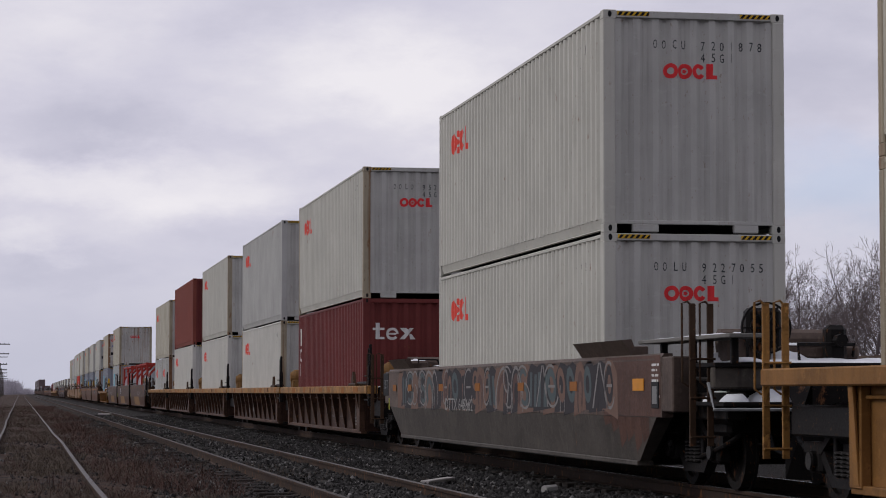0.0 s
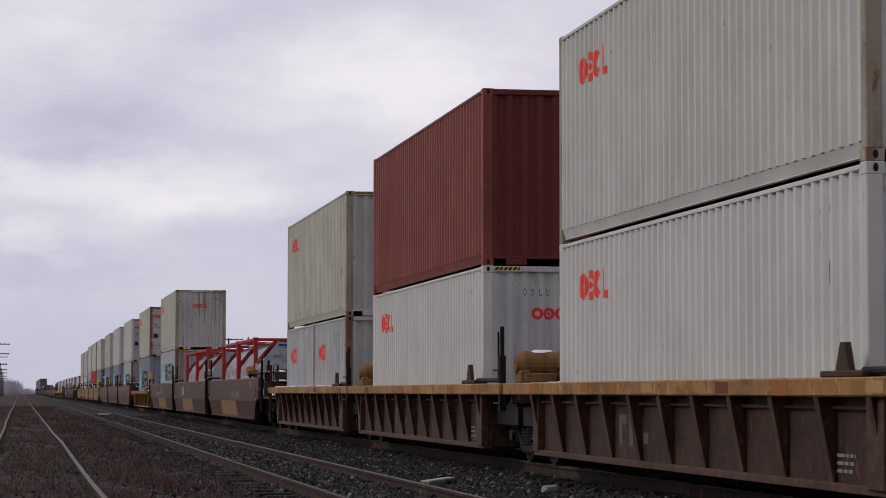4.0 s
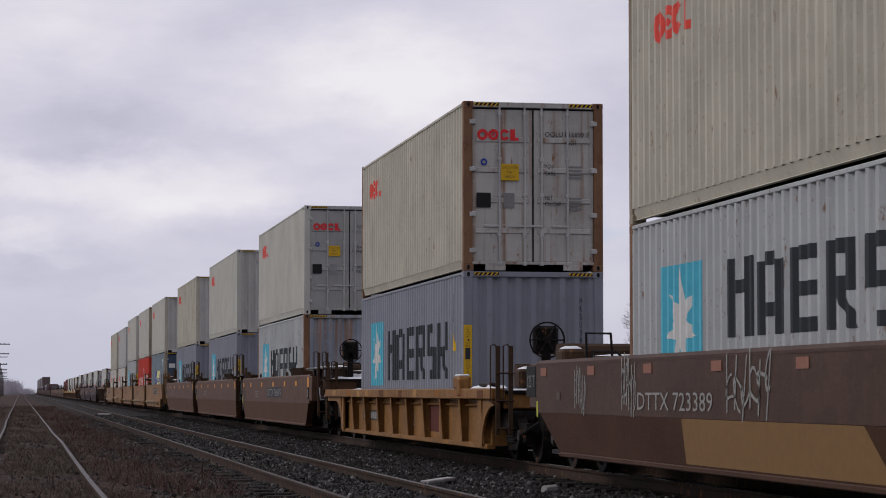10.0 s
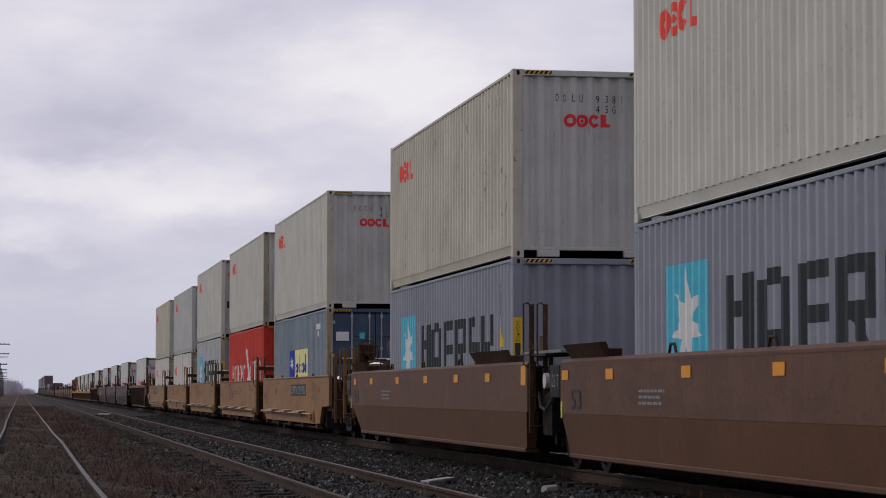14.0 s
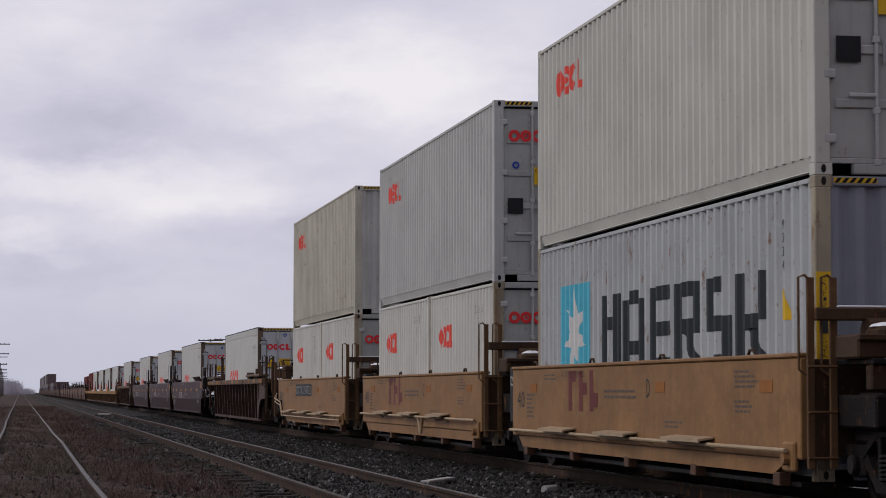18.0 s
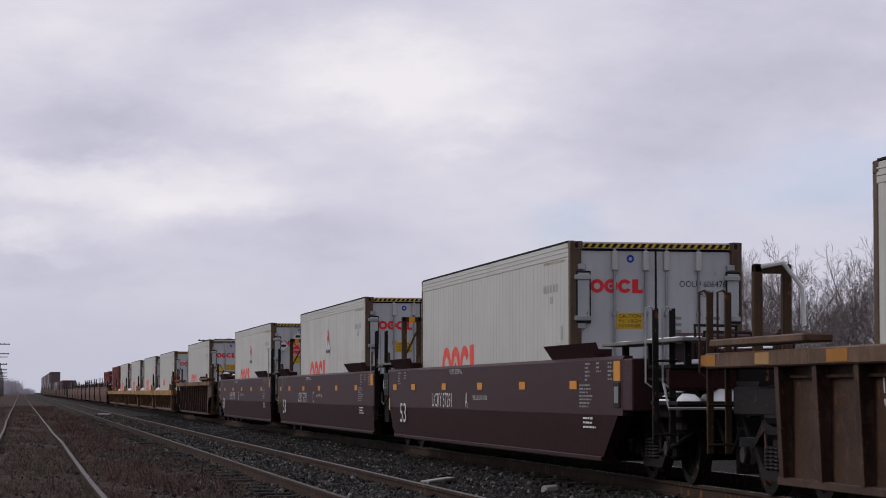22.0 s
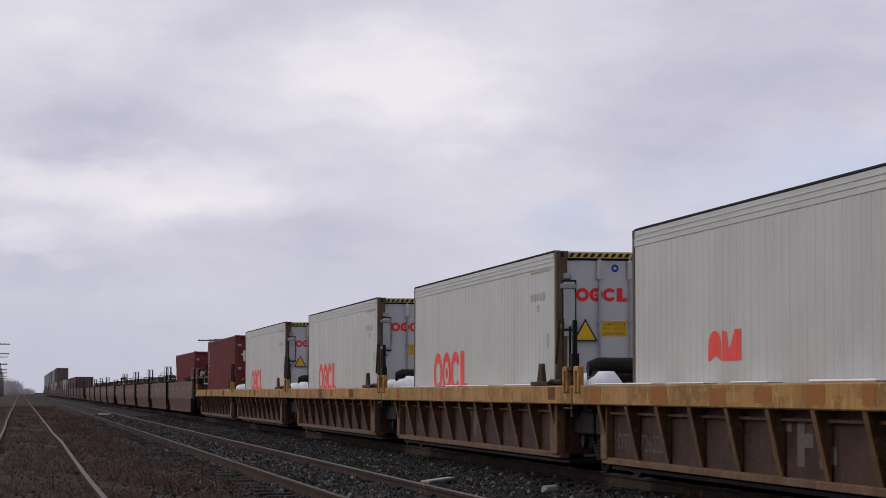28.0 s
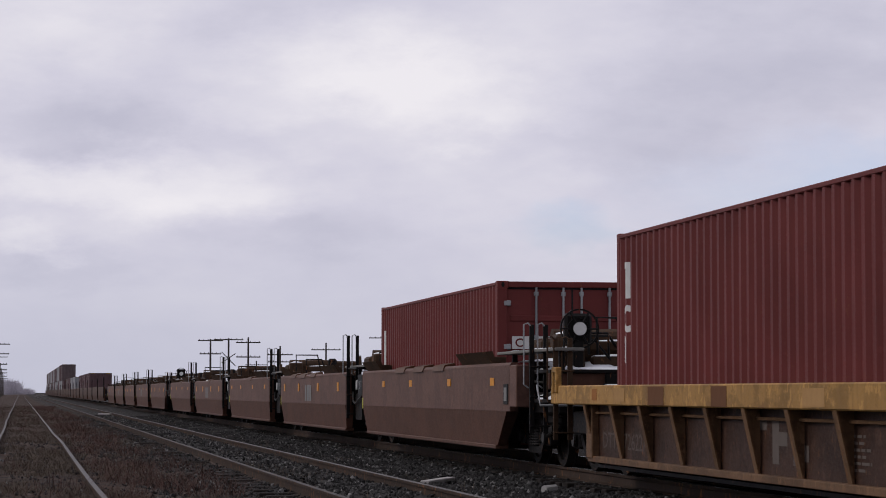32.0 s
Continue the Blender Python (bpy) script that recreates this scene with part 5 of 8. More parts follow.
def plate_well(label, L, near_end=False, far_end=False, seed=0, near_gap=1.15, cut=0.0, back=0.0, rail_up=0.0, top=1.595):
    """A tan 40 ft well unit with flat side plates and a pipe-railed ledge along the foot."""
    c = thing("well_car", label, "well car", CARS)
    for s in (-1, 1):
        xa, xb = sorted((s * 1.48, s * 1.40))
        if cut:
            part("side_plate", Geo().prism([(0.0, 0.87), (cut - 0.45, 0.85), (cut - 0.1, 0.5), (cut, 0.44), (cut + 0.9, 0.44), (cut + 1.0, 0.58), (L, 0.58), (L, top - 0.045), (0.0, top - 0.045)], 0, xa, xb), TAN, c)
        elif back:
            part("side_plate", Geo().prism([(0.0, 0.58), (L - back - 0.35, 0.58), (L - back, 0.97), (L, 0.99), (L, top - 0.045), (0.0, top - 0.045)], 0, xa, xb), TAN, c)
        else:
            part("side_plate", Geo().box(xa, xb, 0.0, L, 0.58, top - 0.045, 0.012), TAN, c)
        part("top_chord", Geo().box(min(s * 1.50, s * 1.34), max(s * 1.50, s * 1.34), 0.0, L, top - 0.045, top, 0.012), TAN, c)
        part("foot_plate", Geo().prism([(cut + (1.02 if cut else 0.4), 0.575), (L - 0.3 - back * 1.4, 0.575), (L - 0.6 - back * 1.4, 0.42), (cut + (1.02 if cut else 0.9), 0.42)], 0, *sorted((s * 1.455, s * 1.35))), TAN, c)
    r0, r1, rz = (cut + 1.1 if cut else 0.2), L - 0.2 - back * 1.5, 0.66 + rail_up
    run = [(-1.56, r0, rz), (-1.56, r1, rz)]
    if rail_up:
        run = [(-1.56, r0, rz), (-1.56, 5.6, rz), (-1.56, 5.35, rz - 0.28), (-1.56, 5.2, rz - 0.28), (-1.56, 5.0, rz), (-1.56, r1, rz)]
    if back:
        run = run[:1] + [(-1.56, r1, rz), (-1.56, r1 + 0.35, rz + 0.27), (-1.53, L + 0.5, rz + 0.36), (-1.45, L + 0.75, rz + 0.5)]
    pipe = part("pipe_rail", Geo().pipe(run, 0.022, 8), STEELPIPE, c)
    if back:
        part("pipe_rail", Geo().pipe([(x, y, z - 0.09) for x, y, z in run], 0.018, 8), STEELPIPE, c)
    for k in range(6):
        y = r0 + 0.1 + (r1 - r0 - 0.3) * k / 5
        piece("pipe_bracket", shared("pipe_bracket", STEELPIPE, lambda: Geo().rod((-1.56, 0, 0.0), (-1.44, 0, -0.06), 0.014, 6)), pipe, at=pose(0, y, rz))
    for k in range(3):
        y = cut + (L - cut) * (0.27 + 0.24 * k)
        part("step_tread", Geo().prism([(-1.47, 0.74), (-1.66, 0.715), (-1.66, 0.68), (-1.64, 0.68), (-1.64, 0.695), (-1.47, 0.72)], 1, y - 0.75, y + 0.75), STEELPIPE, c, "worn pale step tread").location.z = rail_up
    for k in range(4):
        y = cut + 1.6 + (L - cut - 3.0) * k / 3
        part("lifting_lug", Geo().pipe([(-1.44, y - 0.12, top - 0.01), (-1.44, y - 0.07, top + 0.05), (-1.44, y + 0.07, top + 0.05), (-1.44, y + 0.12, top - 0.01)], 0.016), IRONBROWN, c)
    for k in range(5):
        y = cut + 0.8 + (L - cut - 1.6) * k / 4
        part("foot_block", Geo().box(-1.46, -1.34, y - 0.1, y + 0.1, 0.31, 0.44, 0.01), RUSSET, c)
    bk = Geo().box(-1.52, -1.46, r0 - 0.1, r0 + 0.25, 0.46, 0.74, 0.02).rod((-1.58, r0 + 0.05, 0.58), (-1.5, r0 + 0.05, 0.58), 0.06, 8)
    part("bracket", bk, TAN, c)
    part("well_floor", Geo().box(-1.34, 1.34, cut + 0.4, L - 0.4, 0.31, 0.352), IRON, c)
    for y in (0.05, L - 0.13):
        part("bulkhead", Geo().box(-1.39, 1.39, y, y + 0.08, 0.6, top - 0.06, 0.01), IRONBROWN, c)
    if cut:
        part("well_bulkhead", Geo().box(-1.38, 1.38, cut - 0.5, cut - 0.42, 0.33, 1.5, 0.01), IRON, c)
        part("wheel_guard", Geo().box(-1.36, -1.3, 0.3, cut - 0.45, 0.75, 1.0, 0.01), IRON, c)
    gap = near_gap
    platform(c, 0, -gap - (0.5 if near_end else -0.03), 1.5, IRONBROWN, IRON, seed, True, 1.2)
    truck(c, -0.35 if cut else -gap)
    if far_end:
        platform(c, L, L + gap + 0.5, 1.5, IRONBROWN, IRON, seed + 5, True, 1.2)
        truck(c, L + gap + 0.3)
    ladder(c, -1.44, -0.9 if cut else -0.18, 0.5, 2.1 if cut else 2.26, POSTBROWN, 0.22)
    if cut:
        snow_heap(c, [(-1.0, -0.7, 1.5, 0.35, 0.4, 0.22), (-0.5, -0.9, 1.5, 0.5, 0.4, 0.3), (-0.1, -0.4, 1.5, 0.5, 0.4, 0.24), (0.5, -0.8, 1.5, 0.5, 0.4, 0.2), (-1.2, -0.15, 1.5, 0.15, 0.3, 0.08)], seed)
        part("torn_sheet", Geo().prism([(-0.75, 1.75), (-0.2, 1.98), (-0.1, 1.9), (-0.5, 1.66)], 1, -0.95, -0.93), PALEINK, c, "torn white sheet caught on the deck")
    if far_end:
        ladder(c, -1.44, L + 1.15, 0.5, 2.05, POSTBROWN, 0.22)
        handbrake(c, -0.75, L + 1.35, 1.85, IRON)
        part("deck_bridge", Geo().box(-1.3, 1.1, L + 0.1, L + 0.75, 1.78, 1.95, 0.04).box(-1.28, -1.1, L + 0.1, L + 0.3, 1.5, 1.8, 0.01).box(-0.6, -0.45, L + 0.1, L + 0.3, 1.5, 1.8, 0.01).box(0.2, 0.4, L + 0.1, L + 0.3, 1.5, 1.8, 0.01), IRONBROWN, c)
    part("step_box", Geo().box(-1.3, -0.9, -gap + 0.15, -gap + 0.75, 1.5, 1.72, 0.02).box(-1.3, 0.9, -gap + 0.1, -gap + 0.2, 1.66, 1.72, 0.01), IRONBROWN, c)
    part("articulation_plate", Geo().box(-1.42, -1.2, L + 0.02, L + 0.5, 0.75, 1.58, 0.02), SHROUD, c)
    side_text(c, "weight_plate", "125 T", L + 0.46, 1.3, 0.4, 0.14, PALEINK, -1.4235)
    end_gear(c, -gap * 0.5, 1.5, IRONBROWN, seed)
    part("end_beam", Geo().box(-1.42, 0.9, -0.3, -0.2, 1.86, 1.98, 0.012).box(0.8, 0.9, -0.3, -0.2, 1.5, 1.86), IRONBROWN, c)
    part("snow", Geo().box(-1.2, 0.8, -0.29, -0.21, 1.98, 2.0, 0.008), SNOW, c, "thin cap of old snow")
    if near_end:
        handbrake(c, -0.78, -gap - 0.15, 2.1, IRONBROWN)
        part("coupler", Geo().box(-0.14, 0.14, -gap - 1.4, -gap - 0.3, 0.68, 0.92, 0.03), IRON, c)
    return c





# ---------- the train, from its head to its tail ----------
TRAIN = []
HC, STD, L40, L20 = 2.896, 2.591, 12.192, 6.058
BASE = 0.36


SURVEY = ([0.0, 28.0, 44.0, 60.1, 76.3, 108.8, 141.6, 174.6, 207.8, 241.2, 274.6, 308.1, 341.7, 375.2, 408.7, 442.1, 475.5, 508.6, 541.6, 558.0, 1400.0],
          [0.00, 28.00, 44.60, 61.08, 77.55, 110.55, 143.73, 176.80, 209.83, 243.04, 276.62, 310.41, 344.13, 377.68, 411.09, 444.40, 477.78, 510.96, 543.99, 560.53, 1402.51])


def load(ob, s, z=0.0):
    """Puts a thing on the train: s is its survey mark, set right to where its y = 0 stands at the clip's start."""
    s = float(np.interp(s, *SURVEY))
    ob.matrix_basis = pose(TX, s, z)
    TRAIN.append((ob, s, z))
    return ob


def ring_box(s, z, mats, code="", end="panel", L=L40, H=HC, sidecode="", tone="light grey", **k):
    word = "40-foot" if L > 10 else "20-foot"
    what = "corrugated end" if end == "panel" else "double doors"
    return load(container(f"{tone} {word} steel container with {what} and red mark", L, H, mats, end, code=code, sidecode=sidecode, **k), s, z)


GG, CC, WW, KK = (GREY, ENDSHADE, GREY), (CREAM, ENDSHADE, POSTRUST), (WHITE, ENDSHADE, WHITE), (COOL, ENDSHADE, COOL)
CG = (CREAM, ENDSHADE, CREAM)


def graffiti(c, L, seed, mats, z0, z1, y0, y1):
    """A row of sprayed letters gone illegible: dark bodies, pale bent outlines, rosy and blue hearts, runs of paint."""
    rnd = random.Random(seed)
    pale, blue, rose, dark, ash = mats
    h = z1 - z0
    y, k = y1, 0
    while y > y0 + 0.4:
        w = rnd.uniform(0.55, 1.15)
        r, tilt = 0.5 * w, rnd.uniform(-0.35, 0.35)
        bend = lambda polys: [[(u + tilt * v, min(v, h + 0.0)) for u, v in q] for q in polys]
        hump = [[(-0.1 * w, rnd.uniform(-0.15, 0.0))] + [(r + 1.12 * r * math.cos(t), h * (0.1 + 0.95 * math.sin(t) ** 0.5) * rnd.uniform(0.9, 1.0)) for t in np.linspace(math.pi, 0, 11)] + [(1.1 * w, rnd.uniform(-0.15, 0.0))]]
        side_shape(c, "graffiti", [[(u, min(v, h)) for u, v in q] for q in hump], y, z0, dark if k % 3 else ash, -1.4940 - 0.0001 * (k % 4), "faded sprayed graffiti")
        kind = rnd.randrange(4)
        if kind == 0:
            body, line = arc(r, 0.3 * h, 0.62 * r, 0.5 * h, -40, 220, 0.45, 12), arc(r, 0.3 * h, 0.85 * r, 0.68 * h, -30, 215, 0.13, 14) + rect(0.05 * w, 0.09 * w, -0.1, 0.4 * h)
        elif kind == 1:
            body, line = arc(r, 0.65 * h, 0.6 * r, 0.26 * h, 20, 290, 0.5, 10) + arc(r, 0.26 * h, 0.6 * r, 0.26 * h, -150, 110, 0.5, 10), arc(r, 0.64 * h, 0.85 * r, 0.35 * h, 30, 250, 0.16, 12) + arc(r, 0.26 * h, 0.85 * r, 0.33 * h, -140, 80, 0.16, 12)
        elif kind == 2:
            body, line = rect(0.2 * w, 0.4 * w, 0.0, 0.8 * h) + rect(0.6 * w, 0.8 * w, 0.0, 0.75 * h), [[(0.1 * w, 0), (0.16 * w, 0), (0.5 * w, 0.95 * h), (0.44 * w, 0.95 * h)], [(0.5 * w, 0.95 * h), (0.56 * w, 0.95 * h), (0.92 * w, 0.0), (0.86 * w, 0.0)]]
        else:
            body, line = arc(r, 0.5 * h, 0.55 * r, 0.4 * h, 0, 360, 0.5, 12), arc(r, 0.48 * h, 0.85 * r, 0.5 * h, 60, 330, 0.12, 14) + rect(0.3 * w, 0.7 * w, 0.44 * h, 0.5 * h)
        side_shape(c, "graffiti", bend(body), y, z0, rnd.choice((blue, rose, ash, dark)), -1.4955, "sprayed graffiti letter body")
        if rnd.random() < 0.62:
            side_shape(c, "graffiti", bend(line), y, z0, pale, -1.4970, "pale sprayed outline")
        if k % 2:
            side_shape(c, "graffiti", rect(0.3 * w, 0.3 * w + 0.035, -rnd.uniform(0.05, 0.09), 0.3) + rect(0.6 * w, 0.6 * w + 0.02, -0.06, 0.2), y, z0, rnd.choice((ash, pale, dark)), -1.4946, "run of paint")
        y -= w * 0.66
        k += 1
    # the end by the ladder is bare primer with a ragged edge
    g = [[(u, v) for u, v in ((0.0, 0.925), (2.6, 0.925), (2.9, 1.2), (2.55, 1.62), (0.0, 1.62))]]
    side_shape(c, "primer_patch", [[(-u, v) for u, v in q] for q in g], 0.05, 0.0, REDPRIMER, -1.4935, "rusty red-brown primer at the end")
    low = lay([[(u, 0.915), (u + 0.42, 0.915), (u + 0.36, 0.915 - d), (u + 0.08, 0.915 - d * 0.7)] for u, d in ((0.55, 0.3), (0.9, 0.42), (1.25, 0.3), (1.6, 0.38), (1.95, 0.2), (2.3, 0.12))], lambda u, v: (-1.43 - 0.06 * (v - 0.40) / 0.52 - 0.004, u, v))
    piece("primer_patch", flat_mesh(low, "primer_patch", REDPRIMER), c, "ragged lower edge of rusty primer")


REDPRIMER = paint("red_brown_primer", (0.092, 0.048, 0.036), 0.6, 0.15, streak=0.8, patchy=0.3)
SPRAY = [plain("spray_pale", (0.20, 0.19, 0.185), 0.7), plain("spray_blue", (0.075, 0.095, 0.10), 0.7), plain("spray_rose", (0.098, 0.062, 0.056), 0.7), plain("spray_dark", (0.040, 0.037, 0.041), 0.7), plain("spray_ash", (0.15, 0.095, 0.075), 0.7)]

# head: ochre ribbed car at the edge of view
load(ribbed_well("ochre ribbed well car with weathered yellow sills", -1.0, 21.8, 2.0, 19.55, 1.43, 0.17, 1.75, OCHRE, OCHRE, OCHRE, False, far_end=True, truck_far=20.6, truck_near=0.4, seed=1, guidem=OCHRE, bracket=True, brake=2), 0.46)
ring_box(7.5, BASE, (CREAM, ENDSHADE, POSTRUST), side="none", tone="yellowed cream")
ring_box(7.5, BASE + HC, (CREAM, ENDSHADE, POSTRUST), tone="yellowed cream")

# grey well car with graffiti
c = load(smooth_well("grey and brown well car sprayed with graffiti", 20.1, ASHCAR, ASHLOW, True, True, 1.1, 1.0, 3, brake=(-0.62, 1.9, IRON), step=-1.1), 25.87)
graffiti(c, 20.1, 4, SPRAY, 1.0, 1.6, 2.0, 18.9)
side_text(c, "car_number", "DTTX 648662", 13.8, 0.9, 2.5, 0.2, DULLINK, -1.4995)
squares(c, (1.0,), 1.22, 1.36, 0.5, ORANGE, -1.5)
squares(c, (4.3, 7.6, 10.9, 14.2, 17.5, 19.3), 1.22, 1.34, 0.4, DULLORANGE, -1.5)
small_print(c, 0.42, 1.5, 0.34, 8, PALEINK, 0.06, -1.494)
ring_box(29.58, BASE, GG, "OOLU 9227055", sidecode="090/4", tone="light grey")
ring_box(29.58, BASE + HC, GG, "OOCU 7201878", sidecode="078/4")

# five-unit ribbed car with yellow sills
def five(ss, seed, sillm, ribm, wallm, label):
    mids = [s + L40 / 2 for s in ss]
    cuts = [mids[0] - 8.7] + [(a + b) / 2 for a, b in zip(mids, mids[1:])] + [mids[-1] + 8.7]
    out = []
    for k, s in enumerate(ss):
        a, b = cuts[k] - s + 0.025, cuts[k + 1] - s - 0.025
        zs, hs = (1.335, 0.172) if seed < 100 else (1.29, 0.25)
        out.append(load(ribbed_well(label, a, b, -0.9, 13.1, zs, hs, 1.33, sillm, ribm, wallm, True, k == 0, k == 4, seed + 10 * k,
                                    truck_near=a + (0.6 if k == 0 else 0.0), truck_far=b - 0.6 if k == 4 else None, gear=1 if seed < 100 else 2, sag=0.352 if seed < 100 else 0.280), s))
    return out


def bars_mark(c, y_far, z, w, h, mat, x):
    """Three weathered upright bars of a painted-over owner's mark."""
    u = w / 3
    g = []
    for k in range(3):
        g += rect((k + 0.12) * u, (k + 0.45) * u, 0, h) + rect((k + 0.45) * u, (k + 0.85) * u, (0.72, 0.4, 0.1)[k] * h, (1.0, 0.7, 0.45)[k] * h)
    side_shape(c, "owner_mark", g, y_far, z, mat, x)


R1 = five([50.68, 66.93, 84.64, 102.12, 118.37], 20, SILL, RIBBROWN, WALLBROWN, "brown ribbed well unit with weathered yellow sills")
for k, c in enumerate(R1):
    bars_mark(c, 8.6, 0.55, 1.5, 0.38, GREYINK if k == 1 else OLDINK, -1.3035)
    sill_wear(c, -1.5, 13.6, 1.335, 0.172, 600 + k, k == 4)
    small_print(c, 0.6, 0.62, 0.5, 3, GREYINK, 0.07, -1.3035, k)
    if k == 0:
        for y in (4.6, 3.1, 1.0, -0.1):
            side_shape(c, "graffiti", arc(0.1, 0.25, 0.09, 0.13, 30, 320, 0.16, 10) + arc(0.32, 0.25, 0.09, 0.13, -140, 170, 0.16, 10) + rect(0.45, 0.475, 0.08, 0.42) + arc(0.58, 0.24, 0.08, 0.1, 0, 300, 0.2, 8), y, 0.5, GREYINK, -1.3038, "faint chalk scribble")


def tex_mark(c, on_side, cuts, on_end, st):
    shapes = rect(-0.93, -0.84, 2.0, 2.2) + rect(-0.93, -0.84, 2.25, 2.36) + rect(-1.0, -0.74, 2.2, 2.25) + rect(-0.84, -0.74, 2.0, 2.05)
    shapes += arc(-0.56, 2.12, 0.14, 0.135, 0, 320, 0.42, 14) + rect(-0.638, -0.482, 2.10, 2.14)
    shapes += [[(-0.4, 2.0), (-0.29, 2.0), (-0.08, 2.25), (-0.17, 2.25)], [(-0.39, 2.25), (-0.26, 2.25), (-0.205, 2.212), (-0.285, 2.125)], [(-0.185, 2.125), (-0.165, 2.0), (-0.05, 2.0), (-0.12, 2.11)]]
    mark("white_mark", shapes, on_end, PALEINK, c, st, "white mark of plain strokes and a ring")
    g = rect(0.33, 0.62, 1.62, 1.7) + rect(0.43, 0.53, 1.25, 1.62) + arc(0.48, 1.0, 0.16, 0.17, 0, 360, 0.45, 12) + rect(0.34, 0.44, 0.45, 0.78) + rect(0.53, 0.63, 0.45, 0.78)
    g = [[(u, v + 0.82) for u, v in q] for q in g]
    mark("white_side_mark", g, on_side, PALEINK, c, cuts, "white block-shaped mark")


def upright_code(c, on_end, st, x, z, text, mat):
    g = []
    for k, ch in enumerate(text):
        g += words(ch, x, z - 0.135 * k, 0.06, 0.095)
    mark("upright_number", g, on_end, mat, c, st)


def tex_front(c, on_side, cuts, on_end, st):
    tex_mark(c, on_side, cuts, on_end, st)
    upright_code(c, on_end, st, 0.78, 2.3, "TGHU4412", PALEINK)


load(container("maroon 40-foot steel container with white mark", L40, HC, (MAROON, MAROON, MAROON), side="none", extra=tex_front), 50.68, BASE)
ring_box(50.68, BASE + HC, (GREY, ENDSHADE, POSTRUST), "OOLU 9525105", sidecode="057/4")
ring_box(66.93, BASE, (WHITE, ENDSHADE, POSTRUST), "OOLU 9234170", sidecode="094/4", tone="off-white")
ring_box(66.93, BASE + HC, KK, "OOLU 8834172", sidecode="094/4", tone="cool grey")
ring_box(84.64, BASE, WW, "OOLU 9623711", sidecode="097/4", tone="off-white")
ring_box(84.64, BASE + HC, (GREY, ENDSHADE, POSTRUST), "OOLU 9159762", sidecode="051/4")
ring_box(102.12, BASE, WW, "OOLU 9410022", sidecode="090/4", tone="off-white")
load(container("faded red 40-foot steel container, plain sides", L40, HC, (BRICK, MAROON, BRICK), side="none"), 102.12, BASE + HC)
ring_box(118.37 + L20 + 0.076, BASE, (DIRTY, ENDSHADE, DIRTY), L=L20, H=STD, sidecode="020/2", tone="off-white")
ring_box(118.37, BASE, (DIRTY, ENDSHADE, HEAVYRUST), "OOLU 1016711", L=L20, H=STD, sidecode="101067/27", size="22G1", tone="off-white rust-streaked")
ring_box(118.37, BASE + STD, (CREAM, ENDSHADE, POSTRUST), "OOLU 9477102", sidecode="077/4", tone="yellowed cream")

# three-unit brown car with tan patches: two pairs of tanks and a stack
for k, (s, cut) in enumerate(((136.35, 18.2), (156.9, 18.4), (177.3, 18.3))):
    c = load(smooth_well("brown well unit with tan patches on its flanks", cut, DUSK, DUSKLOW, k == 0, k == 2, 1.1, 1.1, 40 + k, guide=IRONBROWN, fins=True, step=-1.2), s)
    squares(c, [1.3 + 2.75 * j for j in range(1 if k == 0 else 0, 7)], 1.42, 1.53, 0.36, SALMON if k == 2 else TANPATCH)
    if k == 0:
        squares(c, (2.0,), 1.34, 1.54, 0.42, FADEDORANGE)
        squares(c, (1.0,), 1.16, 1.54, 0.28, TANPATCH)
        squares(c, (0.3,), 0.95, 1.15, 0.12, LEMON)
    squares(c, [16.9, 0.6], 1.10, 1.2, 0.2, OLDINK)
    dy = -2.0 if k == 2 else 0.0
    g = lay([[(7.2 + dy, 0.915), (12.9 + dy, 0.915), (12.9 + dy, 0.42), (6.6 + dy, 0.42)]], lambda u, v: (-1.43 - 0.06 * (v - 0.40) / 0.52 - 0.004, u, v))
    piece("tan_patch", flat_mesh(g, "tan_patch", TANPATCH), c, "repainted tan patch")
    if k != 1:
        side_text(c, "car_number", "DTTX 723389", 9.0 if k == 0 else 12.8, 1.02 if k == 0 else 1.0, 3.1, 0.2, DULLINK)
    else:
        side_shape(c, "dark_panel", rect(0, 1.7, 0, 0.52), 13.4, 1.0, INK, -1.4965)
        bars_mark(c, 13.25, 1.05, 1.35, 0.4, PALEINK, -1.5)
    if k == 2:
        rnd = random.Random(9)
        for y, wide, tall in ((15.95, 0.10, 0.5), (13.5, 0.11, 0.62), (9.2, 0.26, 0.6)):
            g = []
            for j in range(6):
                u, a0 = wide * j, rnd.uniform(0, 360)
                g += arc(u + 0.6 * wide, tall * rnd.uniform(0.35, 0.7), 0.7 * wide, tall * rnd.uniform(0.2, 0.34), a0, a0 + rnd.uniform(150, 300), 0.22, 10)
                lean = 0.3 * wide * (j % 3)
                g.append([(u, 0.0), (u + 0.035, 0.0), (u + 0.035 + lean, tall), (u + lean, tall)])
            g = [[(u, v + 0.08 * math.sin(9 * u)) for u, v in q] for q in g]
            side_shape(c, "graffiti", g, y, 0.98, DULLINK, -1.4985, "white sprayed scribble")
for s, code in ((140.0, ("RMTU 268516 2", "22T6 ".strip() + "")), (159.42, ("RFLU 261237 3", "22T6"))):
    load(tank("silver tank in a red frame, stained with graffiti", (code[0], "22K2" if s < 150 else "22T6")), s, BASE)
    load(tank("silver tank in a red frame, stained with graffiti", None, True), s + L20 + 0.076, BASE)


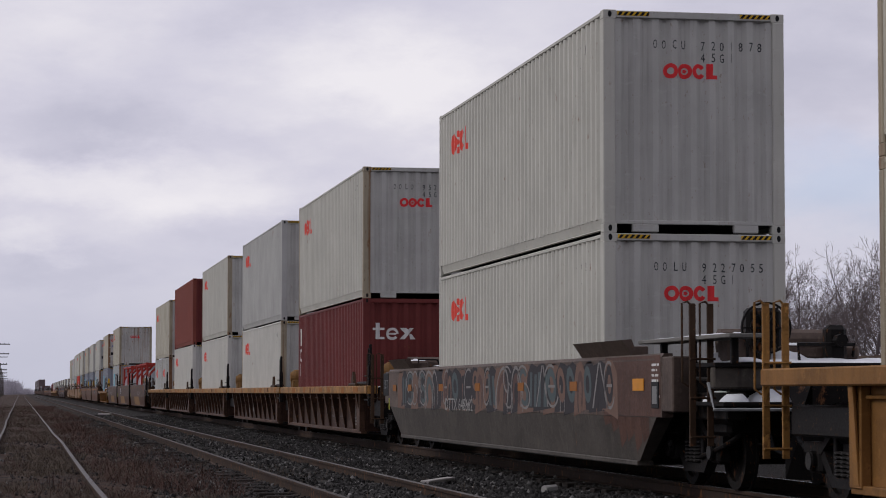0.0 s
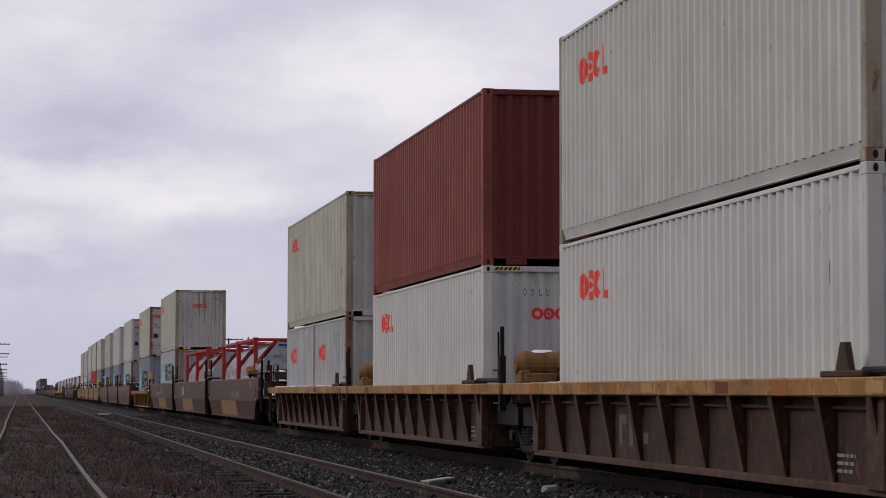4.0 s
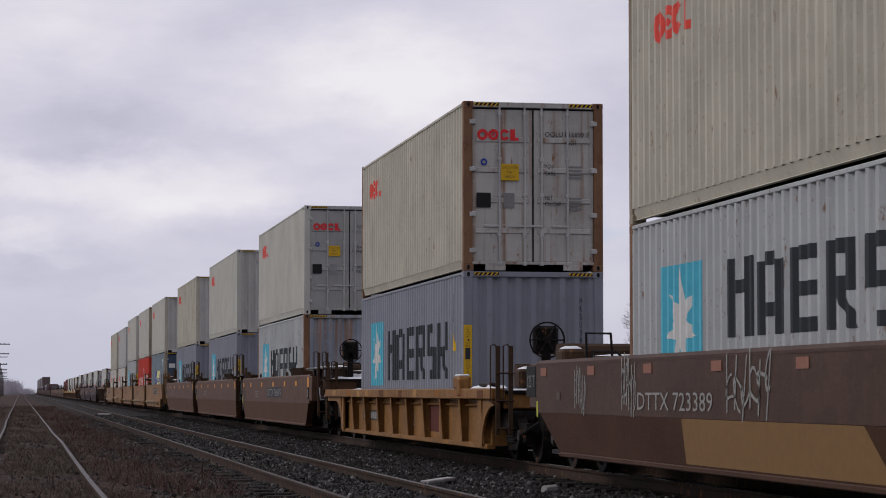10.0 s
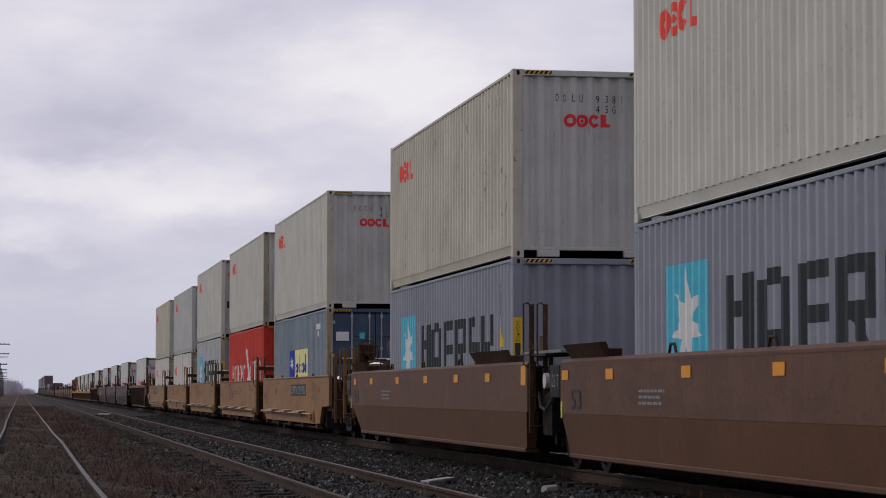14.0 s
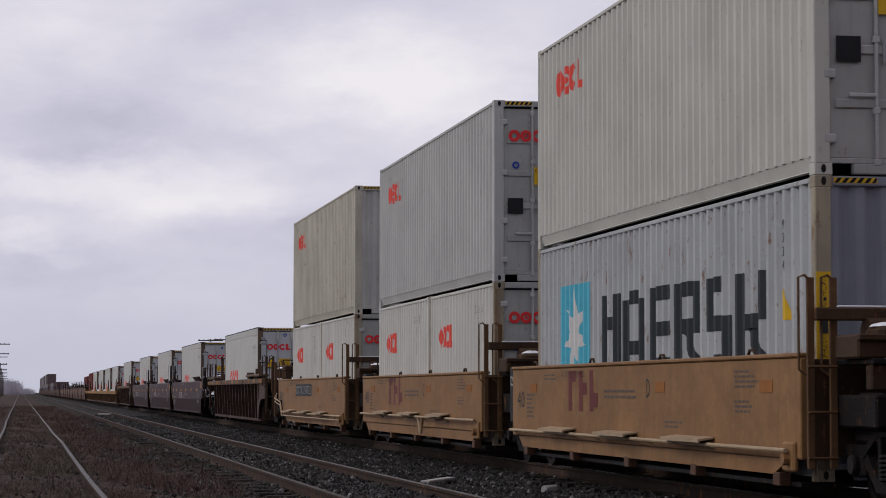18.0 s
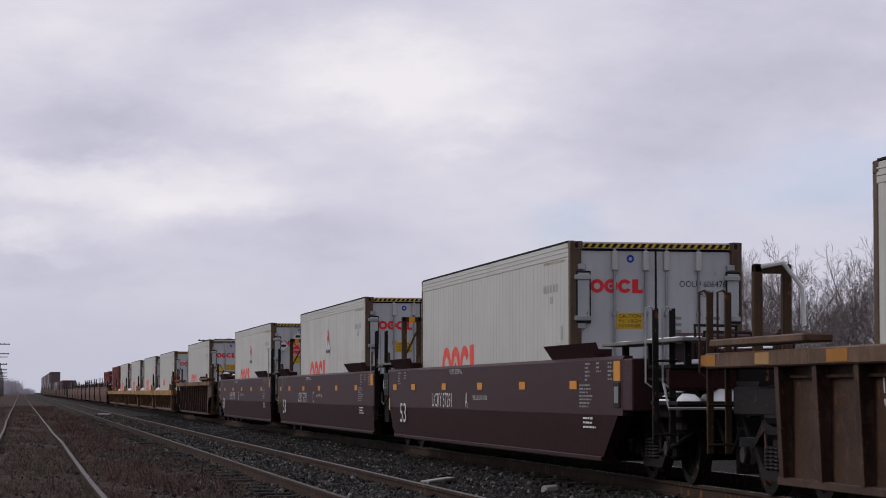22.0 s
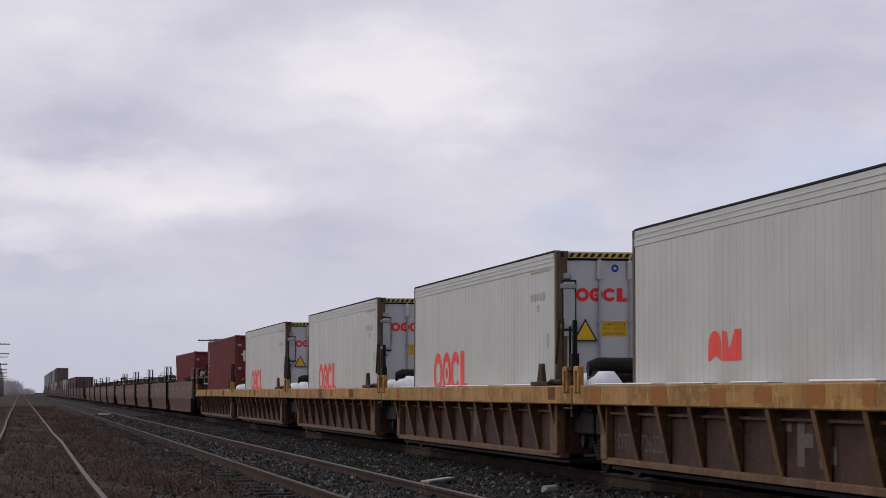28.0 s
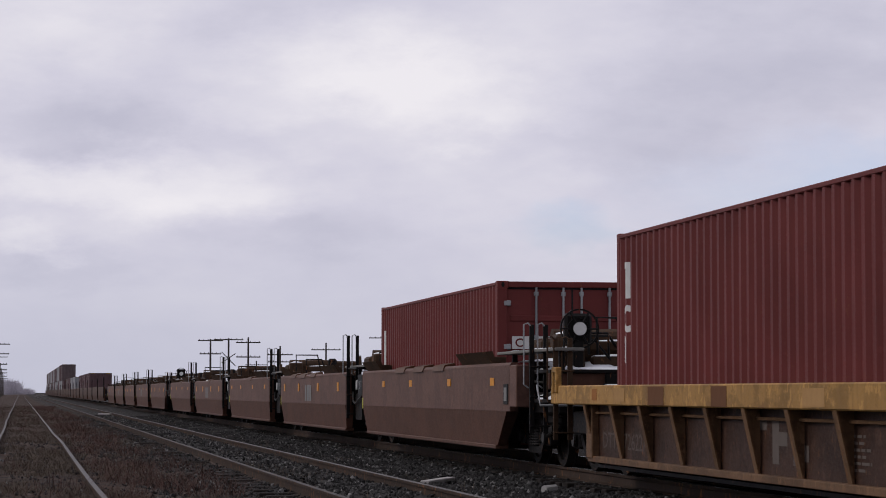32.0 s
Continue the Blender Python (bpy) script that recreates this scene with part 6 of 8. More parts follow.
def blocks_extra(yellow=True, code="MRSU3982"):
    def f(c, on_side, cuts, on_end, st):
        upright_code(c, on_end, st, 0.80, 2.35, code, INK)
        upright_code(c, lambda u, v: on_side(u, v), cuts, L40 - 1.0, 2.45, "M334", INK)
        if yellow:
            part("caution_strip", Geo().box(-1.215, -1.07, -0.004, 0.001, 0.94, 1.98), YELLOWPLATE, c)
            g, z = [], 1.93
            for w, step in (("CAUTION", 0.048), ("    ", 0.052), ("CONTAINER", 0.046)):
                for ch in w:
                    g += words(ch, -1.17, z - 0.034, 0.055, 0.034) if ch != " " else []
                    z -= step
            mark("strip_print", g + rect(-1.185, -1.10, 1.395, 1.59), lambda u, v: (u, -0.006, v), INK, c)
            mark("warning_triangle", [[(L40 - 1.12, 1.55), (L40 - 0.82, 1.55), (L40 - 0.97, 1.88)]], on_side, YELLOWPLATE, c, cuts)
    return f


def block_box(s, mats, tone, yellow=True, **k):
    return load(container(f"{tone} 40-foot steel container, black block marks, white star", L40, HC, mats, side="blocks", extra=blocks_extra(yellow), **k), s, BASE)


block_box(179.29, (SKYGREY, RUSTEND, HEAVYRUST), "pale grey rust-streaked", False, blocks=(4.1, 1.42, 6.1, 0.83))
ring_box(179.29, BASE + HC, (CREAM, RUSTDOOR, POSTRUST), "OOLU 9667943", sidecode="094/4", tone="yellowed cream")

# single ochre car
c = load(ribbed_well("ochre ribbed well car with broad bays", -3.75, 16.4, -2.9, 14.1, 1.26, 0.17, 1.82, OCHRE, OCHRE, OCHRE, False, True, True, 60, truck_near=-3.2, truck_far=15.3, guidem=OCHRE, gear=0, bracket=True, brake=-1, fender=2), 202.74)
side_shape(c, "dark_panel", rect(0, 2.1, 0, 0.2), 11.3, 0.62, INK, -1.3035)
side_shape(c, "panel_print", sum((rect(0.1 + 0.28 * j, 0.28 + 0.28 * j, 0.03, 0.17) for j in range(7)), []), 11.3, 0.62, DULLINK, -1.306)
side_text(c, "length_mark", "53", 7.0, 0.55, 0.45, 0.3, OLDINK, -1.3035)
side_shape(c, "maroon_panel", rect(0, 1.5, 0, 0.5), 3.4, 0.5, plain("faded_maroon_patch", (0.10, 0.035, 0.028), 0.8), -1.303)
side_shape(c, "graffiti", arc(0.12, 0.3, 0.11, 0.16, 20, 330, 0.14, 12) + arc(0.33, 0.32, 0.11, 0.15, -150, 160, 0.14, 12) + arc(0.55, 0.1, 0.14, 0.1, 0, 360, 0.16, 10) + rect(0.0, 0.7, -0.04, -0.02), 5.2, 0.62, DULLINK, -1.306, "white sprayed scribble")
sill_wear(c, -3.5, 16.0, 1.26, 0.17, 61)
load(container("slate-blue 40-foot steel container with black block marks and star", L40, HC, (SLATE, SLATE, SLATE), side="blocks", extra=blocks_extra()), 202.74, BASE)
ring_box(202.74, BASE + HC, (CREAM, RUSTDOOR, HEAVYRUST), "OOLU 816899 7", "doors", sidecode="091/4", tone="cream rust-stained")

# three-unit russet car with yellow squares
for k, (s, ln) in enumerate(((222.3, 18.1), (243.0, 17.9), (262.9, 18.3))):
    c = load(smooth_well("russet brown well unit with yellow reflector squares", ln, RUSSET, RUSSETLOW, k == 0, k == 2, 1.1, 1.1, 70 + k, lugs=True, guide=IRONBROWN, brake=(-0.6, 2.22, IRON), step=-1.55, far_gear=RUSTTANK), s)
    squares(c, (2.9, 5.6, 8.6, 11.8, 15.2, 17.6), 1.36, 1.49, 0.36, ORANGE)
    part("reflector", Geo().box(-1.497, -1.49, 0.1, 0.42, 1.3, 1.58), ORANGE, c)
    if k == 0:
        side_shape(c, "dark_panel", rect(0, 3.9, 0, 0.28), 10.3, 1.05, INK, -1.4965)
        side_text(c, "car_number", "DTTX 766075", 10.15, 1.09, 3.6, 0.2, DULLINK)
    side_text(c, "length_mark", "53", ln - 0.6, 0.98, 0.6, 0.26, INK)
    small_print(c, 13.8, 1.2, 1.2, 3, GREYINK, 0.07)
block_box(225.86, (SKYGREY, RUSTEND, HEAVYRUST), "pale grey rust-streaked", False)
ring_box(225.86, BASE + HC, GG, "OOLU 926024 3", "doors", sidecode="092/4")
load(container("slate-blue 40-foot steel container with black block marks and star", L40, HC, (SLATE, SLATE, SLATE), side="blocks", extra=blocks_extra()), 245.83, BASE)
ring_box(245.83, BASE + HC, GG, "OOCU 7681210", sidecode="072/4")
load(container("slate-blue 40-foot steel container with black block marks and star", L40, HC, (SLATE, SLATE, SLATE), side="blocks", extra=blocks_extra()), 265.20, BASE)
ring_box(265.20, BASE + HC, (CREAM, ENDSHADE, CREAM), "OOLU 9381120", sidecode="080/4")

# five-unit tan car
TANS = [287.39, 302.62, 318.33, 333.72, 349.61]
for k, s in enumerate(TANS):
    near = 2.5 if k == 0 else 0.3
    ln = L40 + near + (1.25 if k == 4 else 0.55)
    c = load(plate_well("tan plate-sided well unit with pipe railing at its foot", ln, k == 0, k == 4, 90 + k, 1.2, 1.75 if k == 0 else 0.0, 0.9 if k == 4 else 0.0, 0.1 if k == 3 else 0.0, (1.60, 1.57, 1.57, 1.53, 1.55)[k]), s - near)
    if k in (0, 4):
        side_shape(c, "dark_panel", rect(0, 3.4, 0, 0.3), (5.4 if k == 0 else 9.2) + near, 1.1, INK, -1.4835)
        side_text(c, "car_number", "DTTX 759732", (5.25 if k == 0 else 9.05) + near, 1.15, 3.1, 0.2, DULLINK, -1.486)
        side_text(c, "unit_letter", "A" if k == 0 else "B", 6.6 + near if k == 0 else 5.2 + near, 1.14, 0.16, 0.22, INK, -1.4835)
    else:
        bars_mark(c, 9.2 + near, 0.96, 1.75, 0.52, MAROON, -1.4835)
        side_text(c, "unit_letter", "EDC"[k - 1], 5.2 + near, 1.14, 0.16, 0.22, INK, -1.4835)
        small_print(c, 7.2 + near, 1.2, 1.6, 2, OLDINK, 0.07, -1.4835)
    side_text(c, "length_mark", "40", ln - 0.35, 0.98, 0.5, 0.24, INK, -1.4835)
    small_print(c, ln - 1.0, 1.15, 0.5, 6, OLDINK, 0.06, -1.4835)
    small_print(c, 1.9 + near * 0.5, 1.4, 0.8, 4, OLDINK, 0.05, -1.4835, 3)
    small_print(c, 1.9 + near * 0.5, 1.1, 0.8, 3, OLDINK, 0.05, -1.4835, 4)
    squares(c, (0.9 + near * 0.4, 4.6 + near, 11.3 + near), 1.2, 1.32, 0.4, DULLORANGE, -1.481)
    side_text(c, "small_text", "A DTTX 759732", ln - 3.2, 1.40, 1.3, 0.07, OLDINK, -1.4835)
    if k in (0, 4):
        side_shape(c, "faded_star", star_mark(0.3, 0.2, 0.22, 0.16), 9.4 + near if k == 0 else 6.6 + near, 1.02, BROWNPATCH, -1.4835)
    small_print(c, 10.6 + near, 1.42, 0.8, 2, OLDINK, 0.05, -1.4835, 5)
    small_print(c, 4.4 + near, 0.86, 0.8, 2, OLDINK, 0.05, -1.4835, 6)


def two_tone(c, on_side, cuts, on_end, st):
    mark("blue_field", rect(L40 - 8.2, L40 - 6.9, 1.22, 1.98), on_side, BLUEINK, c, cuts)
    mark("yellow_field", rect(L40 - 6.9, L40 - 3.95, 1.22, 1.98), on_side, PALEYELLOW, c, cuts)
    on2 = lambda u, v: (on_side(u, v)[0] - 0.003, on_side(u, v)[1], v)
    mark("white_figure", star_mark(L40 - 7.55, 1.6, 0.42, 0.2), on2, PALEINK, c, cuts)
    g = []
    for k in range(6):
        u = L40 - 6.7 + k * 0.45
        g += rect(u, u + 0.12, 1.35, 1.85 if k in (0, 2, 3, 5) else 1.62) + arc(u + 0.2, 1.48, 0.14, 0.13, 0, 360, 0.5, 8)
    mark("blue_figure", g, on2, BLUEINK, c, cuts)
    mark("white_number_board", rect(L40 - 2.1, L40 - 1.35, 2.42, 2.56) + rect(L40 - 1.85, L40 - 1.6, 2.24, 2.38), on_side, PALEINK, c, cuts)
    mark("white_label", rect(-0.98, -0.66, 2.1, 2.32) + rect(0.62, 1.02, 2.12, 2.24) + rect(0.62, 0.83, 1.94, 2.07), lambda u, v: (u, 0.02, v), PALEINK, c)
    mark("blue_label", rect(-0.4, -0.27, 2.15, 2.3), lambda u, v: (u, 0.02, v), TURQ, c)


def scarlet_mark(c, on_side, cuts, on_end, st):
    def out(d):
        return lambda u, v: (on_side(u, v)[0] - d, on_side(u, v)[1], v)
    bars, bows = [], []
    u0 = L40 - 10.7
    for k in range(7):
        u = u0 + k * 0.69
        bars += rect(u, u + 0.11, 1.2, 1.74)
        if k in (0, 1, 2, 4):
            bars += rect(u + 0.40, u + 0.50, 1.2, 1.66)
        bows += rect(u + 0.12, u + 0.39, 1.42, 1.50) if k in (0, 3, 5) else arc(u + 0.27, 1.52, 0.24, 0.24, 10, 175, 0.3, 10)
    for k in range(4):
        u = L40 - 3.5 + k * 0.7
        bars += rect(u, u + 0.11, 1.2, 1.84) + rect(u + 0.46, u + 0.56, 1.2, 1.58)
        bows += arc(u + 0.3, 1.60, 0.27, 0.24, 5, 175, 0.3, 10)
    f = L40 - 5.85
    mark("white_stroke", bars, on_side, PALEINK, c, cuts, "row of white upright strokes")
    mark("white_bow", bows, out(0.002), PALEINK, c, cuts, "white bowed strokes")
    mark("white_figure", [[(f, 2.22), (f + 0.4, 2.30), (f + 1.05, 1.72), (f + 0.75, 1.62)]], out(0.003), PALEINK, c, cuts, "white winged figure")
    mark("white_figure", [[(f + 0.66, 1.70), (f + 1.12, 1.70), (f + 1.4, 1.30), (f + 0.95, 1.30)]], out(0.004), PALEINK, c, cuts, "white winged figure")
    mark("white_figure", [[(f + 0.45, 1.2), (f + 1.9, 1.2), (f + 1.5, 1.38), (f + 0.9, 1.38)]], out(0.005), PALEINK, c, cuts, "white winged figure")
    mark("white_figure", [[(f + 1.35, 1.40), (f + 1.62, 1.85), (f + 1.72, 1.80), (f + 1.5, 1.35)]], out(0.006), PALEINK, c, cuts, "white winged figure")


load(container("weathered steel-blue 40-foot container with blue and yellow panel", L40, HC, (STEELBLUE, NAVY, POSTRUST), "doors", side="none", extra=two_tone), TANS[0], BASE)
ring_box(TANS[0], BASE + HC, (GREY, ENDSHADE, CREAM), "OOCU 4111164", sidecode="071/4")
load(container("scarlet 40-foot steel container with white figure mark", L40, HC, (SCARLET, SCARLET, SCARLET), side="none", extra=scarlet_mark), TANS[1], BASE)
ring_box(TANS[1], BASE + HC, (GREY, ENDSHADE, POSTRUST), "OOLU 9433510", sidecode="083/4")
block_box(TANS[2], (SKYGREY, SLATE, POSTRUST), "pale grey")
ring_box(TANS[2], BASE + HC, GG, "OOLU 921103 8", "doors", sidecode="084/4")
for s, sc in ((TANS[3], "005/2"), (TANS[4], "010/2")):
    ring_box(s + L20 + 0.076, BASE, WW, L=L20, H=STD, sidecode="002/2", tone="off-white")
    ring_box(s, BASE, (WHITE, ENDSHADE, POSTRUST), "OOLU 100528", "doors", L=L20, H=STD, sidecode=sc, size="22G1", tone="off-white")
ring_box(TANS[3], BASE + STD, KK, "OOLU 903551 0", "doors", sidecode="083/4", tone="cool grey")
ring_box(TANS[4], BASE + STD, CG, "OOLU 9215000", sidecode="015/4", tone="yellowed cream")


# refrigerated boxes
FAINTINK = plain("faint_grey_lettering", (0.315, 0.315, 0.31), 0.7)
DULLYELLOW = plain("faded_yellow_stripe", (0.34, 0.30, 0.17), 0.6)


def diamond(x, z, r):
    return [[(x - r, z), (x, z - r), (x + r, z), (x, z + r)]]


def placards(kind):
    def f(c, on_side, cuts, on_end, st):
        e = lambda u, v: (u, 0.0, v)
        e2 = lambda u, v: (u, -0.004, v)
        xs = {1: [(0.25, 2.46, PALEINK), (0.62, 2.5, PALEINK), (0.25, 2.02, RED)], 2: [(-0.42, 2.48, PALEINK), (-0.45, 2.1, RED), (-0.85, 2.2, PALEINK)]}[kind]
        for x, z, m in xs:
            mark("hazard_placard", diamond(x, z, 0.19), e, m, c, (), "diamond-shaped hazard placard")
            mark("placard_border", arc(x, z, 0.17, 0.17, 0, 360, 0.08, 4), e2, INK if m is PALEINK else PALEINK, c)
            mark("placard_sign", rect(x - 0.07, x + 0.07, z - 0.02, z + 0.05) if m is PALEINK else words("FLAMMABLE" if kind == 2 else "1197", x - 0.12, z - 0.03, 0.24, 0.05), e2, INK if m is PALEINK else PALEINK, c)
        side = lambda u, v: (-CW - 0.007, L40 - u, v)
        side2 = lambda u, v: (-CW - 0.010, L40 - u, v)
        u = L40 - 6.35
        for du, z, m in ((0.0, 2.19, RED), (-0.2, 1.92, PALEINK), (0.2, 1.92, PALEINK)):
            mark("side_placard", diamond(u + du, z, 0.18), side, m, c, (), "diamond-shaped hazard placard")
            mark("placard_sign", rect(u + du - 0.05, u + du + 0.05, z - 0.01, z + 0.07) if m is RED else [[(u + du - 0.1, z - 0.07), (u + du, z - 0.17), (u + du + 0.1, z - 0.07)]], side2, PALEINK if m is RED else INK, c)
    return f


def soot_stain():
    """Black soot that thins out to nothing round its middle."""
    m, n, l, b = shader("soot", 0.9)
    b.inputs["Base Color"].default_value = (0.012, 0.011, 0.012, 1)
    tc, mp, gr = n.new("ShaderNodeTexCoord"), n.new("ShaderNodeMapping"), n.new("ShaderNodeTexGradient")
    gr.gradient_type = "SPHERICAL"
    mp.vector_type = "TEXTURE"
    mp.inputs["Location"].default_value, mp.inputs["Rotation"].default_value, mp.inputs["Scale"].default_value = (0.82, 0.0, 2.34), (0, radians(-14), 0), (0.62, 1.0, 0.30)
    no, mul, mix, tr = n.new("ShaderNodeTexNoise"), n.new("ShaderNodeMath"), n.new("ShaderNodeMixShader"), n.new("ShaderNodeBsdfTransparent")
    no.inputs["Scale"].default_value, no.inputs["Detail"].default_value = 5.0, 4.0
    mul.operation = "MULTIPLY"
    l.new(tc.outputs["Object"], mp.inputs["Vector"])
    l.new(tc.outputs["Object"], no.inputs["Vector"])
    l.new(mp.outputs["Vector"], gr.inputs["Vector"])
    rg = n.new("ShaderNodeMapRange")
    rg.inputs["From Min"].default_value, rg.inputs["From Max"].default_value = 0.0, 0.55
    rg.inputs["To Min"].default_value, rg.inputs["To Max"].default_value = 0.0, 1.6
    l.new(gr.outputs["Fac"], rg.inputs["Value"])
    l.new(rg.outputs["Result"], mul.inputs[0])
    l.new(no.outputs["Fac"], mul.inputs[1])
    l.new(mul.outputs[0], mix.inputs["Fac"])
    l.new(tr.outputs[0], mix.inputs[1])
    l.new(b.outputs[0], mix.inputs[2])
    l.new(mix.outputs[0], n["Material Output"].inputs["Surface"])
    return m


def sooted(c, on_side, cuts, on_end, st):
    mark("soot_stain", rect(0.02, 1.16, 1.9, 2.74), lambda u, v: (u, -0.045, v), soot_stain(), c, (), "black soot smeared over the door")


DARKPOST = paint("brown_rusted_post", (0.105, 0.072, 0.050), 0.6, 0.35, streak=0.8, runs_of_rust=0.4, rustcol=(0.06, 0.028, 0.015))


def reefer(s, code, extra=None, tri=False, H=HC, post=DARKPOST, side="rings", lift=0.01):
    def f(c, on_side, cuts, on_end, st):
        if extra:
            extra(c, on_side, cuts, on_end, st)
        if tri:
            mark("warning_triangle", [[(-0.98, 1.63), (-0.62, 1.63), (-0.8, 1.95)]], lambda u, v: (u, 0.0, v), INK, c)
            mark("warning_yellow", [[(-0.94, 1.65), (-0.66, 1.65), (-0.8, 1.905)]], lambda u, v: (u, -0.004, v), YELLOWPLATE, c)
        mark("side_stripe", hazard(L40 - 1.7, L40 - 0.35, H - 0.262, H - 0.225, 0.12), on_side, DULLYELLOW, c, cuts)
        mark("side_print", sum((rect(L40 - 1.7 + 0.2 * k, L40 - 1.58 + 0.2 * k, H - 0.66, H - 0.55) for k in range(5)), []) + rect(L40 - 1.3, L40 - 1.1, H - 0.82, H - 0.72) + rect(L40 - 0.62, L40 - 0.48, 1.55, 1.75), on_side, FAINTINK, c, cuts)
    return load(container("white refrigerated container with large red mark and closed doors", L40, H, (REEFER, REEFDOOR, post), "doors", "reefer", code, side=side, extra=f, group="refrigerated containers on the train"), s, BASE + lift)


BIGRIB = paint("dusty_brown_rib", (0.064, 0.037, 0.026), 0.6, 0.2, streak=0.7, patchy=0.5)


BIGSILL = paint("dusty_tan_sill", (0.115, 0.070, 0.044), 0.6, 0.2, streak=0.7, patchy=0.45)


def big_ribbed(s0, s1, sc, seed, tall):
    a, b = s0 - sc, s1 - sc
    c = load(ribbed_well("brown well car with close upright ribs", a, b, a + 1.75, b - 2.1, 1.61, 0.16, 1.05, BIGSILL, BIGRIB, BIGRIB, False, True, True, seed, truck_near=a + 0.45, truck_far=b - 1.0, gear=0, fender=1), sc)
    rnd = random.Random(seed)
    for k in range(11):
        y = a + 0.3 + k * (b - a - 0.6) / 10 + rnd.uniform(-0.4, 0.4)
        part("sill_patch", Geo().box(-1.4945, -1.489, y, y + rnd.uniform(0.35, 0.7), 1.475, 1.59), (FADEDORANGE, TANWEAR, FADEDORANGE, BROWNPATCH)[k % 4], c, "faded repainted patch")
    part("guide_plank", Geo().box(-1.56, -1.26, a + 0.6, a + 4.8, 1.665, 1.745, 0.015), BIGSILL, c, "long tan-brown guide plank")
    part("guide_head", Geo().rod((-1.5, a + 4.9, 1.73), (-1.28, a + 4.9, 1.73), 0.09, 10).box(-1.5, -1.28, a + 4.2, a + 4.9, 1.62, 1.70, 0.01), IRONBROWN, c)
    for yy in (a + 0.9, a + 2.6, a + 4.4):
        part("plank_stay", Geo().box(-1.45, -1.3, yy, yy + 0.1, 1.60, 1.67, 0.01), IRONBROWN, c)
    yf = b - 0.25
    part("guide_plank", Geo().box(-1.56, -1.26, b - 3.4, b - 0.4, 1.665, 1.745, 0.015), BIGSILL, c, "long tan-brown guide plank")
    if tall:
        part("stanchion", Geo().box(-1.02, -0.92, yf, yf + 0.1, 1.61, 2.55, 0.015).box(-0.7, -0.6, yf, yf + 0.1, 1.61, 2.55, 0.015).box(-1.02, -0.6, yf, yf + 0.1, 2.45, 2.55, 0.015), IRONBROWN, c)
        part("grab_iron", Geo().pipe([(-0.95, yf - 0.04, 2.52), (-0.72, yf - 0.06, 2.56), (-0.52, yf - 0.08, 2.3), (-0.5, yf - 0.08, 1.9)], 0.025), PALEROD, c, "pale bent grab pipe")
    side_shape(c, "number_frame", rect(0, 0.34, 0, 0.03) + rect(0, 0.34, 0.39, 0.42) + rect(0, 0.03, 0, 0.42) + rect(0.31, 0.34, 0, 0.42), a + 2.75, 0.62, FAINTINK, -1.3035)
    small_print(c, a + 2.68, 0.95, 0.2, 5, FAINTINK, 0.06, -1.3035, seed)
    for k in range(8):
        y = a + 3.0 + 1.9 * k + rnd.uniform(-0.3, 0.3)
        z, h = 1.40 - rnd.uniform(0.0, 0.15), rnd.uniform(0.1, 0.3)
        side_shape(c, "paint_run", [[(0, 0), (0.03, 0.01), (0.05, -h), (0.02, -h * 0.9)], [(0.02, -h - 0.05), (0.06, -h - 0.04), (0.05, -h - 0.12)]], y, z, PALEINK, -1.3035)
    side_shape(c, "tan_panel", rect(0, 0.5, 0, 0.55), b - 7.2, 0.6, TANWEAR, -1.303)
    return c


big_ribbed(367.25, 388.1, 371.58, 110, True)
reefer(371.58, "OOLU 606471", sooted, tri=True, lift=-0.02)
for k, (s, cn, code) in enumerate(((391.6, 395.51, "OOLU 606476 1"), (412.0, 415.08, "OOLU 646231 3"), (432.35, 434.84, "OOLU 647936 7"))):
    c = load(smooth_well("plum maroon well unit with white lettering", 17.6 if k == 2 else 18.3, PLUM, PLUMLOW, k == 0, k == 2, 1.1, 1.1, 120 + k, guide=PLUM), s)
    side_text(c, "car_number", "UCRY 57291", 13.35, 0.95, 1.95, 0.24, PALEINK)
    side_text(c, "unit_letter", "ACB"[k], 10.2, 0.95, 0.22, 0.26, PALEINK)
    side_text(c, "load_limit", "WELL LD LMT 117300", 9.55, 1.08, 1.2, 0.07, PALEINK)
    side_text(c, "length_mark", "53", (16.9 if k != 2 else 16.2), 0.64, 0.72, 0.36, PALEINK)
    side_text(c, "car_number", "UCRY 57291 " + "ACB"[k], 11.6, 1.5, 1.1, 0.08, PALEINK)
    squares(c, (2.55, 5.75, 8.95, 12.15, 15.35, 17.5), 1.24, 1.35, 0.4, ORANGE)
    for j, y in enumerate((17.1, 16.4, 1.9, 1.3, 0.7)):
        small_print(c, y, 1.55, 0.3, 3 if j % 2 else 5, DULLINK, 0.05, -1.4985, j)
    small_print(c, 2.2, 1.28, 0.8, 7, DULLINK, 0.045, -1.4985, 9)
    small_print(c, 2.0, 0.86, 0.8, 3, PALEINK, 0.055, -1.4995, 8)
    part("reflector", Geo().box(-1.497, -1.49, 0.1, 0.42, 1.34, 1.58), ORANGE, c)
    # end stanchion
    if k:
        part("stanchion", Geo().box(-1.0, -0.9, -0.6, -0.5, 1.5, 2.72, 0.015).box(-0.7, -0.6, -0.6, -0.5, 1.5, 2.72, 0.015).box(-1.0, -0.6, -0.6, -0.5, 2.62, 2.72, 0.015).rod((-0.95, -0.55, 1.9), (-0.65, -0.55, 2.5), 0.02, 6), IRONBROWN, c)
        part("reflector", Geo().box(-0.86, -0.74, -0.606, -0.6, 2.6, 2.72), ORANGE, c)
    reefer(cn, code, [None, placards(1), placards(2)][k], lift=0.01)
